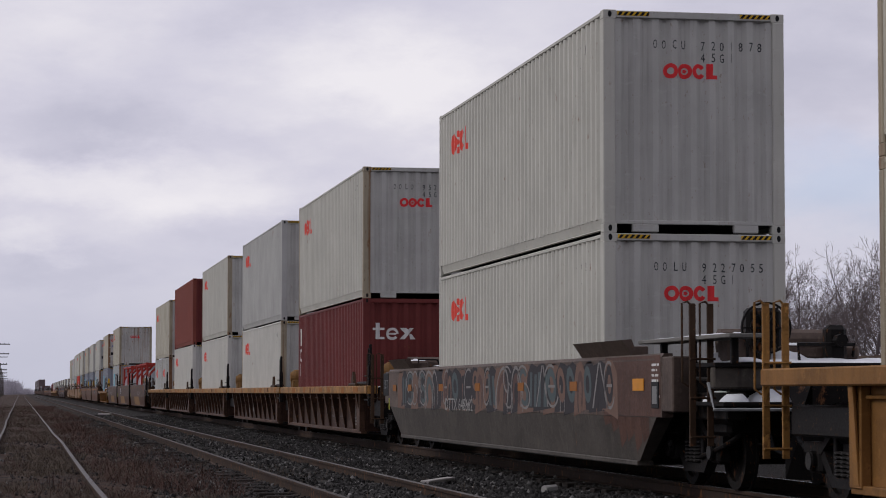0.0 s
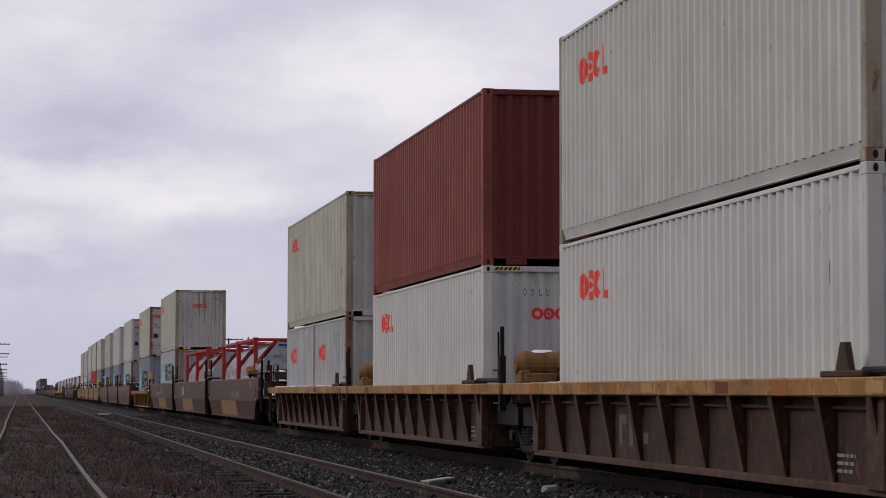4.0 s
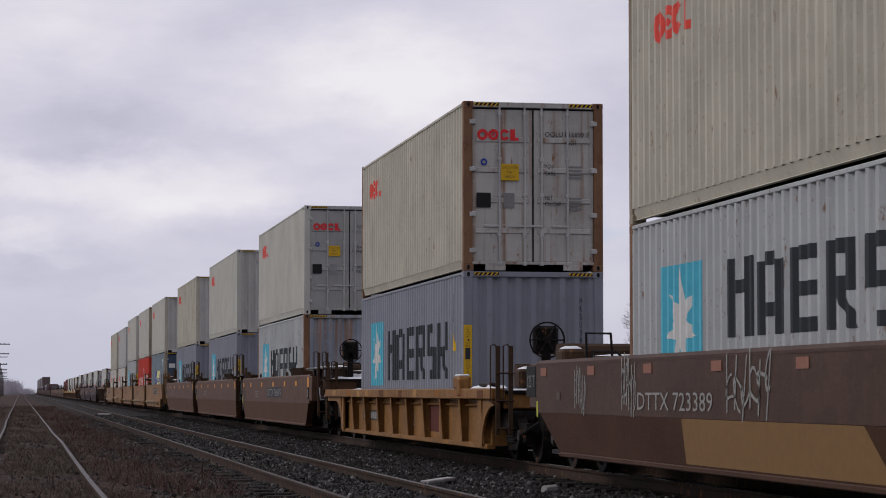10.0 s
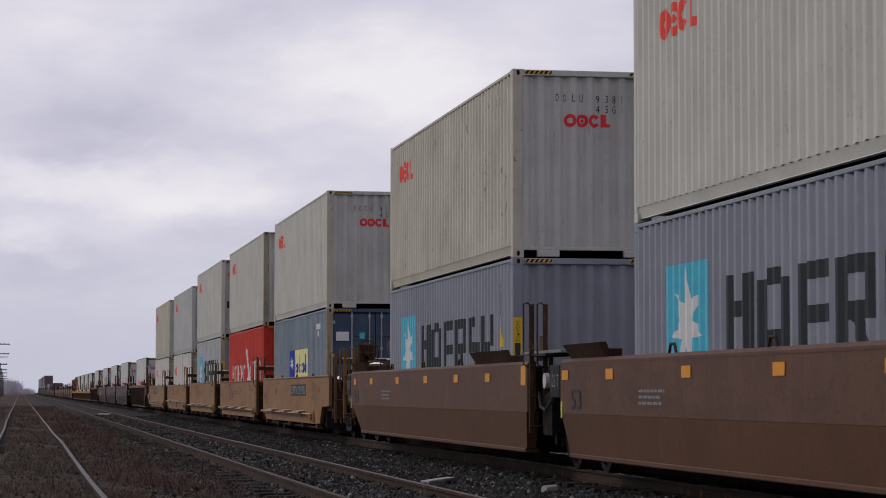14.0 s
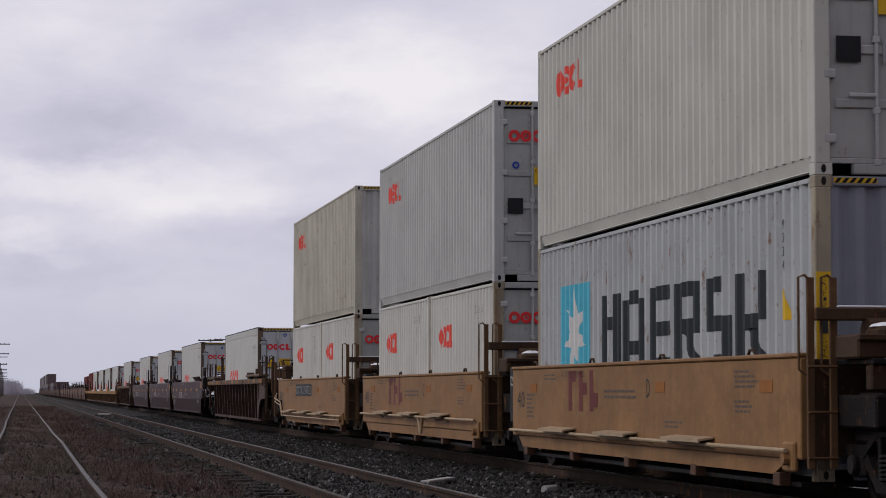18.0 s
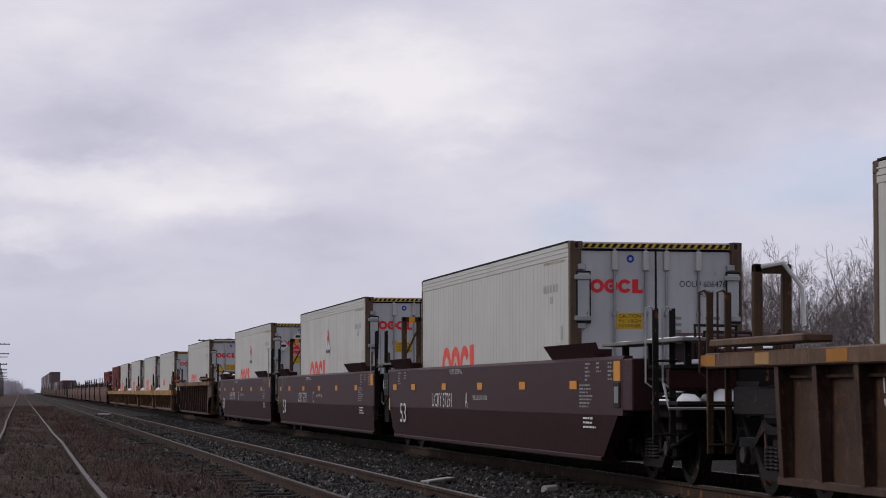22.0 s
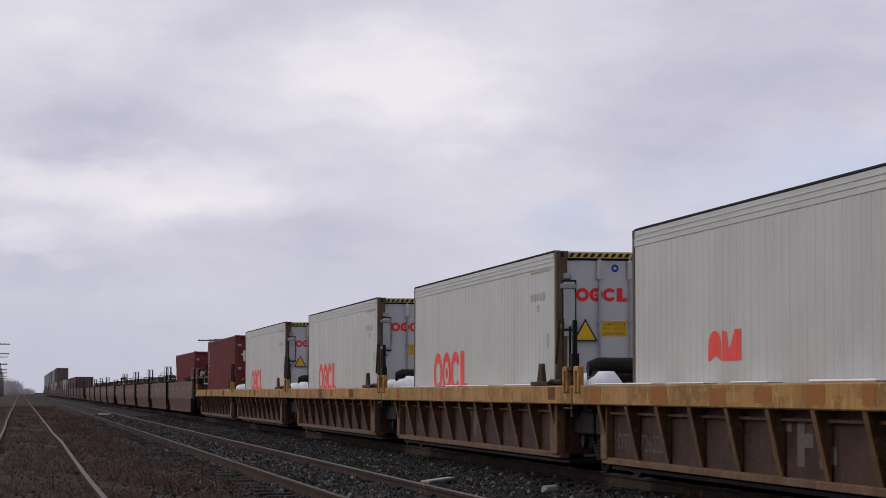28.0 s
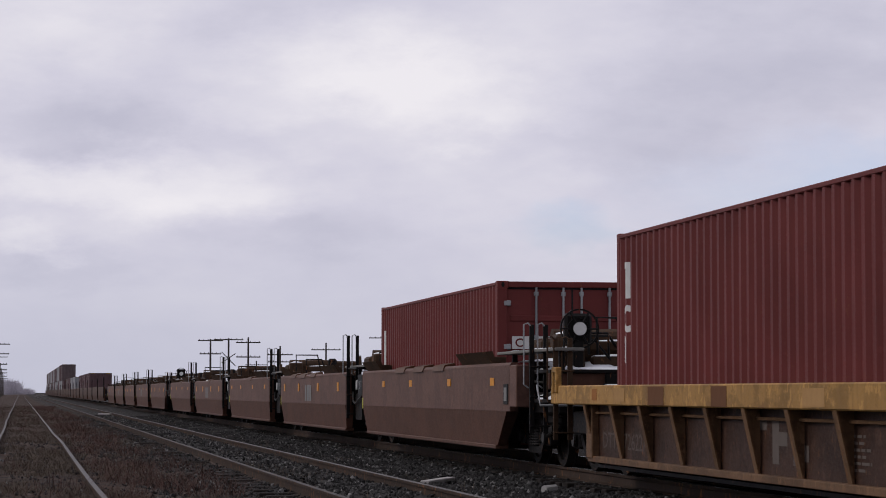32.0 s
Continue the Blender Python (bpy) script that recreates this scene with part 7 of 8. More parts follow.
big_ribbed(454.5, 474.6, 458.41, 130, False)
reefer(458.41, "OOLU 633102 0", tri=True)

SILL2 = paint("bright_yellow_sill", (0.325, 0.180, 0.056), 0.66, 0.2, streak=0.7, patchy=0.6, rustcol=(0.16, 0.065, 0.03))
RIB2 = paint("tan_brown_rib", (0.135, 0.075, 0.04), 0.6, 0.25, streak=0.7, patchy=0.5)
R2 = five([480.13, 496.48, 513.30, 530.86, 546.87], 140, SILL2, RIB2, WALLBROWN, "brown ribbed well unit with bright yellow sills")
part("brake_box", Geo().box(-1.42, -1.12, -2.45, -2.05, 1.5, 1.95, 0.03).rod((-1.45, -2.25, 1.75), (-1.40, -2.25, 1.75), 0.13, 14), plain("orange_red_box", (0.34, 0.07, 0.03), 0.6), R2[0], "orange-red brake gear box")
for k, c in enumerate(R2):
    bars_mark(c, 6.4, 0.5, 1.9, 0.45, OLDINK, -1.3035)
    sill_wear(c, -1.5, 13.6, 1.29, 0.25, 640 + k, k in (0, 1))
    side_text(c, "car_number", "DTTX 72622" + "BDECA"[k], 12.6, 0.5, 2.2, 0.2, OLDINK, -1.3035)
    small_print(c, 3.4, 0.8, 0.5, 6, OLDINK, 0.06, -1.3035, k)
def partial_mark(c, on_side, cuts, on_end, st):
    u = L40 - 8.95
    left = [[(u, 1.25)] + [(u + 0.24 + 0.24 * math.cos(t), 1.42 + 0.16 * math.sin(t)) for t in np.linspace(math.pi, 0, 9)] + [(u + 0.48, 1.25), (u + 0.3, 1.31)]]
    mark("red_side_mark", left + [[(u + 0.52, 1.25), (u + 1.2, 1.25), (u + 1.2, 1.58), (u + 0.98, 1.58), (u + 0.75, 1.36), (u + 0.68, 1.56), (u + 0.52, 1.58)]], on_side, REDSIDE, c, cuts, "last piece of a worn red mark")


reefer(480.13, "OOLU 619650 0", partial_mark, side="sparse", lift=-0.075)
reefer(496.48, "OOLU 620114 3", tri=True, lift=-0.075)
reefer(513.30, "OOLU 611832 1", lift=-0.075)
reefer(530.86, "OOLU 628891 7", tri=True, lift=-0.075)


def tex_back(c, on_side, cuts, on_end, st):
    e = lambda u, v: (u, 0.02, v)
    tex_mark(c, on_side, cuts, e, ())
    mark("caution_plate", rect(-0.98, -0.6, 1.14, 1.38), e, YELLOWPLATE, c)
    mark("caution_text", words("CAUTION", -0.95, 1.28, 0.32, 0.06) + rect(-0.95, -0.64, 1.18, 1.23), lambda u, v: (u, 0.016, v), INK, c)
    mark("round_seal", arc(-0.2, 1.24, 0.08, 0.1, 0, 360, 0.4, 12), e, PALEINK, c)
    mark("side_label", rect(L40 - 1.5, L40 - 1.0, 1.42, 1.64), on_side, YELLOWPLATE, c, cuts)
    mark("warning_triangle", [[(L40 - 1.3, 1.82), (L40 - 0.98, 1.82), (L40 - 1.14, 2.0)]], on_side, YELLOWPLATE, c, cuts)


def panel_back(c, on_side, cuts, on_end, st):
    e = lambda u, v: (u, 0.02, v)
    mark("white_board", rect(-0.98, -0.3, 1.52, 1.72), e, PALEINK, c)
    mark("dark_shapes", arc(-0.85, 1.62, 0.08, 0.07, 40, 320, 0.35, 10) + rect(-0.7, -0.66, 1.55, 1.69) + arc(-0.52, 1.62, 0.07, 0.07, 0, 360, 0.35, 10) + rect(-0.4, -0.36, 1.55, 1.69), lambda u, v: (u, 0.016, v), MAROON, c)
    mark("container_number", words("CAVU 40", 0.45, 1.6, 0.5, 0.09) + words("42", 0.7, 1.46, 0.14, 0.09), e, PALEINK, c)
    mark("side_bar", rect(0.3, 0.5, 1.1, 2.1), on_side, PALEINK, c, cuts)


load(container("maroon 40-foot steel container with white mark and doors", L40, HC, (MAROON, MAROON, MAROON), "doors", side="none", extra=tex_back), 546.87, BASE - 0.07)

# five-unit brown cars, empty but for one box
EMPTY = [564.3, 582.2, 598.6, 615.0, 631.2] + [648.9 + 16.4 * k for k in range(5)]
for k, s in enumerate(EMPTY):
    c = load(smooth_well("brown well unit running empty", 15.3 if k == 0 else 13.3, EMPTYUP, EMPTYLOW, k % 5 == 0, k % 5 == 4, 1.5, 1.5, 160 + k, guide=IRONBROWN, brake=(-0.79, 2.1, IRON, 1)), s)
    squares(c, (1.3, 5.0, 9.0, 12.3), 1.22 if k % 2 else 1.3, 1.42, 0.3, ORANGE)
    end_gear(c, -0.75, 1.74, IRONBROWN, 300 + k)
    snow_patch(c, -1.1, 0.9, 0.3, 1.6, 1.66, 320 + k)
    part("corner_stand", Geo().box(-0.9, -0.2, 0.5, 1.3, 1.5, 2.0, 0.05).box(0.2, 1.1, -0.2, 0.9, 1.5, 2.1, 0.05), IRONBROWN, c)
    for j in range(3 if k < 2 else 1):
        yy = 5.5 + 2.1 * j
        part("chord_cap", Geo().prism([(-1.52, 1.56), (-1.48, 1.66), (-1.3, 1.70), (-1.3, 1.645), (-1.45, 1.645)], 1, yy, yy + 1.1), RUSSETLOW, c)
    if k % 5 in (1, 3):
        side_shape(c, "white_lettering", rect(0, 0.3, 0, 0.4) + rect(0.45, 0.8, 0, 0.4) + rect(0.95, 1.3, 0, 0.4), 7.6, 0.98, GREYINK, -1.4985)
load(container("maroon 40-foot steel container with white board on doors", L40, STD, (MAROON, MAROON, MAROON), "doors", side="none", extra=panel_back), 566.56, BASE)

# the tail, far off, distance haze put into its greyed paints
TAILRED = paint("tail_red", (0.105, 0.066, 0.070), 0.8, 0.1)
TAILBROWN = paint("tail_brown", (0.12, 0.092, 0.094), 0.8, 0.1)
TAILGREY = paint("tail_grey", (0.26, 0.26, 0.27), 0.85, 0.1)
TAIL = [(738 + 17.2 * k) for k in range(28)]
rnd = random.Random(77)
tail_car = None
tail_box = {}


def tail_unit():
    """A well unit of few parts for the end of the train that stays far down the line."""
    c = thing("well_car", "dark brown well unit far down the train", "well car", CARS)
    for s in (-1, 1):
        part("side_plate", Geo().prism([(s * 1.43, 0.40), (s * 1.49, 0.92), (s * 1.49, 1.6), (s * 1.46, 1.64), (s * 1.36, 1.64), (s * 1.3, 0.40)], 1, 0.0, 14.4), DUSKLOW, c)
    part("well_floor", Geo().box(-1.25, 1.25, 1.3, 13.1, 0.31, 0.352), IRON, c)
    part("deck", Geo().box(-1.2, 1.2, -1.3, 0.0, 1.40, 1.52, 0.01).box(-0.5, 0.5, -1.3, 0.0, 0.7, 1.4, 0.02), IRON, c)
    part("ladder_post", Geo().box(-1.5, -1.42, -0.1, -0.04, 0.66, 2.45), IRON, c)
    truck(c, -1.3, False)
    return c


for k, s in enumerate(TAIL):
    if tail_car is None:
        tail_car = load(tail_unit(), s)
    else:
        load(copy_thing(tail_car, pose(TX, s, 0)), s)
    if k < 3 or k in (6, 11):
        continue
    stack = 1 if k < 13 else 2
    for lv in range(stack):
        m = TAILRED if (k + lv) % 3 == 0 or k < 7 else (TAILBROWN if (k + 2 * lv) % 5 == 0 else TAILGREY)
        if m.name not in tail_box:
            tail_box[m.name] = load(container("40-foot steel container far down the train", L40, HC, (m, m, m), side="none", plainly=True), s + 1.1, BASE + lv * HC)
        else:
            load(copy_thing(tail_box[m.name], pose(TX, s + 1.1, 0)), s + 1.1, BASE + lv * HC)


# ---------- ground and tracks ----------
def ground_height(x, y):
    """The ground across the tracks: flat beds at the rails, hollows between, falling away behind the main line."""
    pts = [(-60, -0.5), (-6, -0.35), (-1.6, -0.16), (-0.4, -0.10), (1.2, -0.12), (2.4, -0.20), (3.4, -0.14), (4.0, -0.10), (5.4, -0.11), (6.3, -0.18), (7.0, -0.14), (7.5, -0.06), (9.8, -0.05), (10.6, -0.2), (14, -0.6), (60, -0.8), (400, -0.8)]
    if x <= pts[0][0]:
        z = pts[0][1]
    else:
        z = pts[-1][1]
        for (a, za), (b, zb) in zip(pts, pts[1:]):
            if x <= b:
                z = za + (zb - za) * (x - a) / (b - a)
                break
    w = 0.035 if y < 200 and -3 < x < 12 else 0.0
    return z + w * noise.noise((x * 0.9, y * 0.35, 0.0)) + w * 0.6 * noise.noise((x * 3.1, y * 2.3, 4.0))


def ground_material():
    m, n, l, b = shader("ballast_and_cinder", 0.95)
    tc = n.new("ShaderNodeTexCoord")
    def tex(kind, scale, detail=4.0):
        t = n.new(kind)
        t.inputs["Scale"].default_value = scale
        if "Detail" in t.inputs:
            t.inputs["Detail"].default_value = detail
        l.new(tc.outputs["Object"], t.inputs["Vector"])
        return t
    vor = tex("ShaderNodeTexVoronoi", 16.0)
    big = tex("ShaderNodeTexNoise", 0.55)
    mid = tex("ShaderNodeTexNoise", 5.0, 6.0)
    def mix(fac, a, bb, mode="MIX"):
        x = n.new("ShaderNodeMix")
        x.data_type, x.blend_type = "RGBA", mode
        if isinstance(fac, float):
            x.inputs["Factor"].default_value = fac
        else:
            l.new(fac, x.inputs["Factor"])
        for key, v in (("A", a), ("B", bb)):
            if isinstance(v, tuple):
                x.inputs[key].default_value = (*v, 1)
            else:
                l.new(v, x.inputs[key])
        return x.outputs["Result"]
    def rng(src, a, c, lo=0.0, hi=1.0):
        r = n.new("ShaderNodeMapRange")
        r.inputs["From Min"].default_value, r.inputs["From Max"].default_value = a, c
        r.inputs["To Min"].default_value, r.inputs["To Max"].default_value = lo, hi
        l.new(src, r.inputs["Value"])
        return r.outputs["Result"]
    stone = mix(rng(vor.outputs["Color"], 0.1, 0.9), (0.008, 0.0075, 0.0075), (0.055, 0.052, 0.051))
    stone = mix(rng(big.outputs["Fac"], 0.35, 0.7, 0, 0.55), stone, (0.014, 0.012, 0.011))
    earth = mix(rng(mid.outputs["Fac"], 0.3, 0.7), (0.030, 0.021, 0.017), (0.088, 0.064, 0.052))
    blot = tex("ShaderNodeTexNoise", 1.3, 5.0)
    earth = mix(rng(blot.outputs["Fac"], 0.5, 0.68, 0, 0.7), earth, (0.024, 0.019, 0.018))
    earth = mix(rng(blot.outputs["Fac"], 0.46, 0.34, 0, 0.5), earth, (0.080, 0.044, 0.034))
    sx = n.new("ShaderNodeSeparateXYZ")
    l.new(tc.outputs["Object"], sx.inputs["Vector"])
    wob = n.new("ShaderNodeMath")
    wob.operation = "MULTIPLY_ADD"
    wob.inputs[1].default_value, wob.inputs[2].default_value = 2.4, -1.2
    l.new(big.outputs["Fac"], wob.inputs[0])
    ad = n.new("ShaderNodeMath")
    l.new(sx.outputs["X"], ad.inputs[0])
    l.new(wob.outputs[0], ad.inputs[1])
    bed = mix(rng(ad.outputs[0], 2.0, 3.2), earth, stone)
    # behind the main line the shade seen under the train is painted near-black
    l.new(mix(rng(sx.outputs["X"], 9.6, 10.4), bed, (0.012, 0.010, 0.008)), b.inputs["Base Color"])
    bp = n.new("ShaderNodeBump")
    bp.inputs["Strength"].default_value, bp.inputs["Distance"].default_value = 1.0, 0.05
    l.new(vor.outputs["Distance"], bp.inputs["Height"])
    l.new(bp.outputs["Normal"], b.inputs["Normal"])
    return m


def ground():
    xs = [-2500, -900, -300, -100, -40, -15, -6, -3] + list(np.arange(-2, 12.01, 0.35)) + [13, 16, 22, 40, 100, 300, 900, 2500]
    ys = [-800, -200, -50, -10, 5, 12, 18] + list(np.arange(20, 80, 0.6)) + list(np.arange(80, 200, 4)) + [220, 260, 320, 400, 550, 800, 1200, 2000, 4500]
    g = Geo()
    g.v = [(x, y, ground_height(x, y)) for y in ys for x in xs]
    n = len(xs)
    g.f = [(j * n + i, j * n + i + 1, (j + 1) * n + i + 1, (j + 1) * n + i) for j in range(len(ys) - 1) for i in range(n - 1)]
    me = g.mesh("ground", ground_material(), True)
    return tagged(new("ground", me), "dark cinder and ballast ground with earth, painted shade behind the train", "ground", kind="structure")


ground()
RAILSIDE = paint("rusty_rail", (0.04, 0.026, 0.019), 0.6, 0.4, rough=0.8)
RAILTOP = paint("dull_rail_head", (0.09, 0.082, 0.078), 0.75, 0.2, rough=0.55, metal=0.3)
RAILMID = paint("rusted_rail_head", (0.046, 0.038, 0.034), 0.6, 0.35, rough=0.6, metal=0.2)
RAILSHINE = paint("polished_rail_head", (0.55, 0.55, 0.55), 0.9, 0.0, rough=0.22, metal=0.9)
TIEWOOD = paint("weathered_tie", (0.022, 0.018, 0.016), 0.6, 0.0, rough=0.95)


def rail(x, headm, wander, up=0.0):
    """One rail with foot, web and head; old rails wander a little."""
    foot = [(-0.07, -0.172), (0.07, -0.172), (0.07, -0.160), (0.012, -0.145), (0.009, -0.05), (0.036, -0.04), (0.036, -0.004), (-0.036, -0.004), (-0.036, -0.04), (-0.009, -0.05), (-0.012, -0.145), (-0.07, -0.160)]
    head = [(-0.033, -0.004), (0.033, -0.004), (0.030, 0.0), (-0.030, 0.0)]
    ys = list(np.arange(-20, 200, 4.0)) + [240, 300, 400, 600, 1000, 1600, 2600]
    ob = tagged(new("rail"), "steel rail, rusty web and worn head", "rail", "rails", "structure")
    for nm, prof, mat in (("rail_web", foot, RAILSIDE), ("rail_head", head, headm)):
        g = Geo()
        n = len(prof)
        for y in ys:
            dx = wander * noise.noise((y * 0.045, x, 0.0))
            dz = wander * 0.35 * noise.noise((y * 0.06, x, 9.0))
            g.v += [(x + dx + p[0], y, p[1] + dz + up) for p in prof]
        for j in range(len(ys) - 1):
            g.f += [(j * n + k, j * n + (k + 1) % n, (j + 1) * n + (k + 1) % n, (j + 1) * n + k) for k in range(n)]
        part(nm, g, mat, ob)


for mid, hm, wd, up in ((LEFTX, RAILTOP, 0.05, 0.0), (MIDX, RAILMID, 0.02, 0.03), (TX, RAILSHINE, 0.0, 0.125)):
    for s in (-0.7525, 0.7525):
        rail(mid + s, RAILTOP if mid == MIDX and s > 0 else hm, wd, up)


def ties(mid, y0, y1, z, seed, lab):
    rnd = random.Random(seed)
    holder = tagged(new("railway_ties"), lab, "railway ties", "", "structure")
    me = Geo().box(-1.25, 1.25, -0.11, 0.11, -0.16, 0.0, 0.012).mesh("tie", TIEWOOD)
    y = y0
    while y < y1:
        ob = new("tie", me)
        ob.parent = holder
        ob.matrix_basis = pose(mid + rnd.uniform(-0.04, 0.04), y, z + rnd.uniform(-0.02, 0.015), 0, 0, rnd.uniform(-1.5, 1.5))
        y += 0.54
    return holder


ties(MIDX, 24, 130, -0.125, 1, "half-buried weathered wooden railway ties")
ties(TX, 22, 120, -0.045, 2, "dark wooden railway ties of the main line")


def scatter_stones():
    """Loose ballast stones, thick along the tracks."""
    m = paint("ballast_stone", (0.055, 0.053, 0.052), 0.45, 0.0, rough=0.95, streak=0.6, scale=5.0)
    nt = m.node_tree
    geo = nt.nodes.new("ShaderNodeNewGeometry")
    hsv = nt.nodes.new("ShaderNodeHueSaturation")
    mr = nt.nodes.new("ShaderNodeMapRange")
    mr.inputs["From Min"].default_value, mr.inputs["From Max"].default_value = 0.0, 1.0
    mr.inputs["To Min"].default_value, mr.inputs["To Max"].default_value = 0.3, 1.25
    nt.links.new(geo.outputs["Random Per Island"], mr.inputs["Value"])
    b = nt.nodes["Principled BSDF"]
    src = b.inputs["Base Color"].links[0].from_socket
    pale = nt.nodes.new("ShaderNodeMath")
    pale.operation = "GREATER_THAN"
    pale.inputs[1].default_value = 0.93
    nt.links.new(geo.outputs["Random Per Island"], pale.inputs[0])
    boost = nt.nodes.new("ShaderNodeMath")
    boost.operation = "MULTIPLY_ADD"
    boost.inputs[1].default_value = 2.2
    nt.links.new(pale.outputs[0], boost.inputs[0])
    nt.links.new(mr.outputs["Result"], boost.inputs[2])
    nt.links.new(src, hsv.inputs["Color"])
    nt.links.new(boost.outputs[0], hsv.inputs["Value"])
    nt.links.new(hsv.outputs["Color"], b.inputs["Base Color"])
    rnd = random.Random(11)
    v, f = [], []
    oct_ = [(1, 0, 0), (-1, 0, 0), (0, 1, 0), (0, -1, 0), (0, 0, 1), (0, 0, -1)]
    tri = [(0, 2, 4), (2, 1, 4), (1, 3, 4), (3, 0, 4), (2, 0, 5), (1, 2, 5), (3, 1, 5), (0, 3, 5)]
    def stone(x, y, r):
        z = ground_height(x, y)
        e = Euler((rnd.uniform(0, 6), rnd.uniform(0, 6), rnd.uniform(0, 6))).to_matrix()
        o = len(v)
        sc = (r * rnd.uniform(0.7, 1.3), r * rnd.uniform(0.7, 1.3), r * rnd.uniform(0.5, 0.9))
        for p in oct_:
            q = e @ Vector((p[0] * sc[0] * rnd.uniform(0.7, 1.1), p[1] * sc[1], p[2] * sc[2]))
            v.append((x + q.x, y + q.y, z + q.z + r * 0.25))
        f.extend(tuple(i + o for i in t) for t in tri)
    for _ in range(34000):
        y = 24 + 110 * rnd.random() ** 1.7
        x = rnd.choice((rnd.uniform(1.7, 7.4), rnd.uniform(5.0, 7.6), rnd.uniform(2.4, 8.4)))
        stone(x, y, rnd.uniform(0.016, 0.045))
    for _ in range(2500):
        y = 24 + 40 * rnd.random()
        stone(rnd.uniform(-1.5, 3.0), y, rnd.uniform(0.012, 0.035))
    me = bpy.data.meshes.new("ballast_stones")
    me.from_pydata(v, [], f)
    me.materials.append(m)
    tagged(new("ballast_stones", me), "loose dark grey ballast stones beside the tracks", "ballast", kind="stuff")


scatter_stones()


def dry_grass():
    """Dead weeds and grass round the overgrown track: tapered blades in tufts."""
    rnd = random.Random(21)
    mats = [plain("dead_grass", (0.082, 0.064, 0.050), 0.95), plain("dead_weed", (0.074, 0.044, 0.036), 0.95)]
    for which, (mat, count, zones, hmin, hmax, lab) in enumerate((
            (mats[0], 9000, ((-3.2, -0.75, 3), (-0.45, 0.9, 3), (1.1, 3.2, 2), (3.3, 6.6, 0.35)), 0.04, 0.15, "dead straw-coloured grass between the old rails"),
            # last zone: scrub added behind the train to darken the view beneath it
            (mats[1], 4200, ((1.15, 3.0, 7), (-2.8, -0.8, 2), (-0.3, 0.8, 1), (10.4, 13.5, 4)), 0.09, 0.32, "dead reddish-brown weeds beside the old track"))):
        v, f = [], []
        tot = sum(z[2] for z in zones)
        for _ in range(count):
            q = rnd.random() * tot
            for a, b, w in zones:
                if q < w:
                    break
                q -= w
            y = 24 + 190 * rnd.random() ** 2.0
            x = rnd.uniform(a, b)
            dens = noise.noise((x * 0.8, y * 0.16, 3.0 + which))
            if dens < -0.05:
                continue
            z = ground_height(x, y)
            far = 1 + y / 90
            for _b in range(9):
                h = rnd.uniform(hmin, hmax) * (0.75 + 0.5 * max(0, dens))
                w = rnd.uniform(0.0014, 0.0034) * far
                an = rnd.uniform(0, 6.28)
                lean = rnd.uniform(0.5, 2.4) * h
                bx, by = x + rnd.uniform(-0.14, 0.14), y + rnd.uniform(-0.2, 0.2)
                dx, dy = math.cos(an), math.sin(an)
                o = len(v)
                v += [(bx - dy * w, by + dx * w, z - 0.02), (bx + dy * w, by - dx * w, z - 0.02), (bx + dx * lean * 0.4 + dy * w * 0.7, by + dy * lean * 0.4 - dx * w * 0.7, z + h * 0.6),
                      (bx + dx * lean * 0.4 - dy * w * 0.7, by + dy * lean * 0.4 + dx * w * 0.7, z + h * 0.6), (bx + dx * lean, by + dy * lean, z + h)]
                f += [(o, o + 1, o + 2, o + 3), (o + 3, o + 2, o + 4)]
        me = bpy.data.meshes.new("dry_grass")
        me.from_pydata(v, [], f)
        me.materials.append(mat)
        tagged(new("dry_grass" if which == 0 else "dead_weeds", me), lab, "grass" if which == 0 else "weeds", kind="stuff")


dry_grass()

# a pale board across the old rail and a pale stone
board = Geo().box(-0.8, 0.8, -0.07, 0.07, 0, 0.05, 0.01)
bo = tagged(new("board", board.mesh("board", paint("bleached_board", (0.36, 0.34, 0.33), 0.7, 0.0, rough=0.9))), "bleached wooden board lying by the rail", "board")
bo.matrix_basis = pose(6.12, 34.8, -0.13, 0, 0, 66)
bo2 = copy_thing(bo, pose(4.7, 135, -0.08, 0, 0, -38))
bo2.matrix_basis = pose(4.7, 135, -0.08, 0, 0, -38) @ Matrix.Diagonal((0.5, 1.5, 1.5, 1.0))
st = Geo()
st.rod((-0.1, 0, 0.0), (0.1, 0.02, 0.03), 0.07, 7, 0.05)
so = tagged(new("pale_stone", st.mesh("pale_stone", paint("pale_stone", (0.30, 0.29, 0.28), 0.7, 0.0, rough=0.9))), "pale lump of stone on the dark ballast", "stone")
so.matrix_basis = pose(7.06, 31.4, -0.12, 0, 0, 20)

# ---------- far things ----------
# bark paled towards grey: the haze before the trees is painted in
HAZYBARK = paint("bark", (0.155, 0.128, 0.128), 0.7, 0.0, rough=0.95)
POLEWOOD = paint("pole_wood", (0.065, 0.055, 0.050), 0.7, 0.0, rough=0.95)


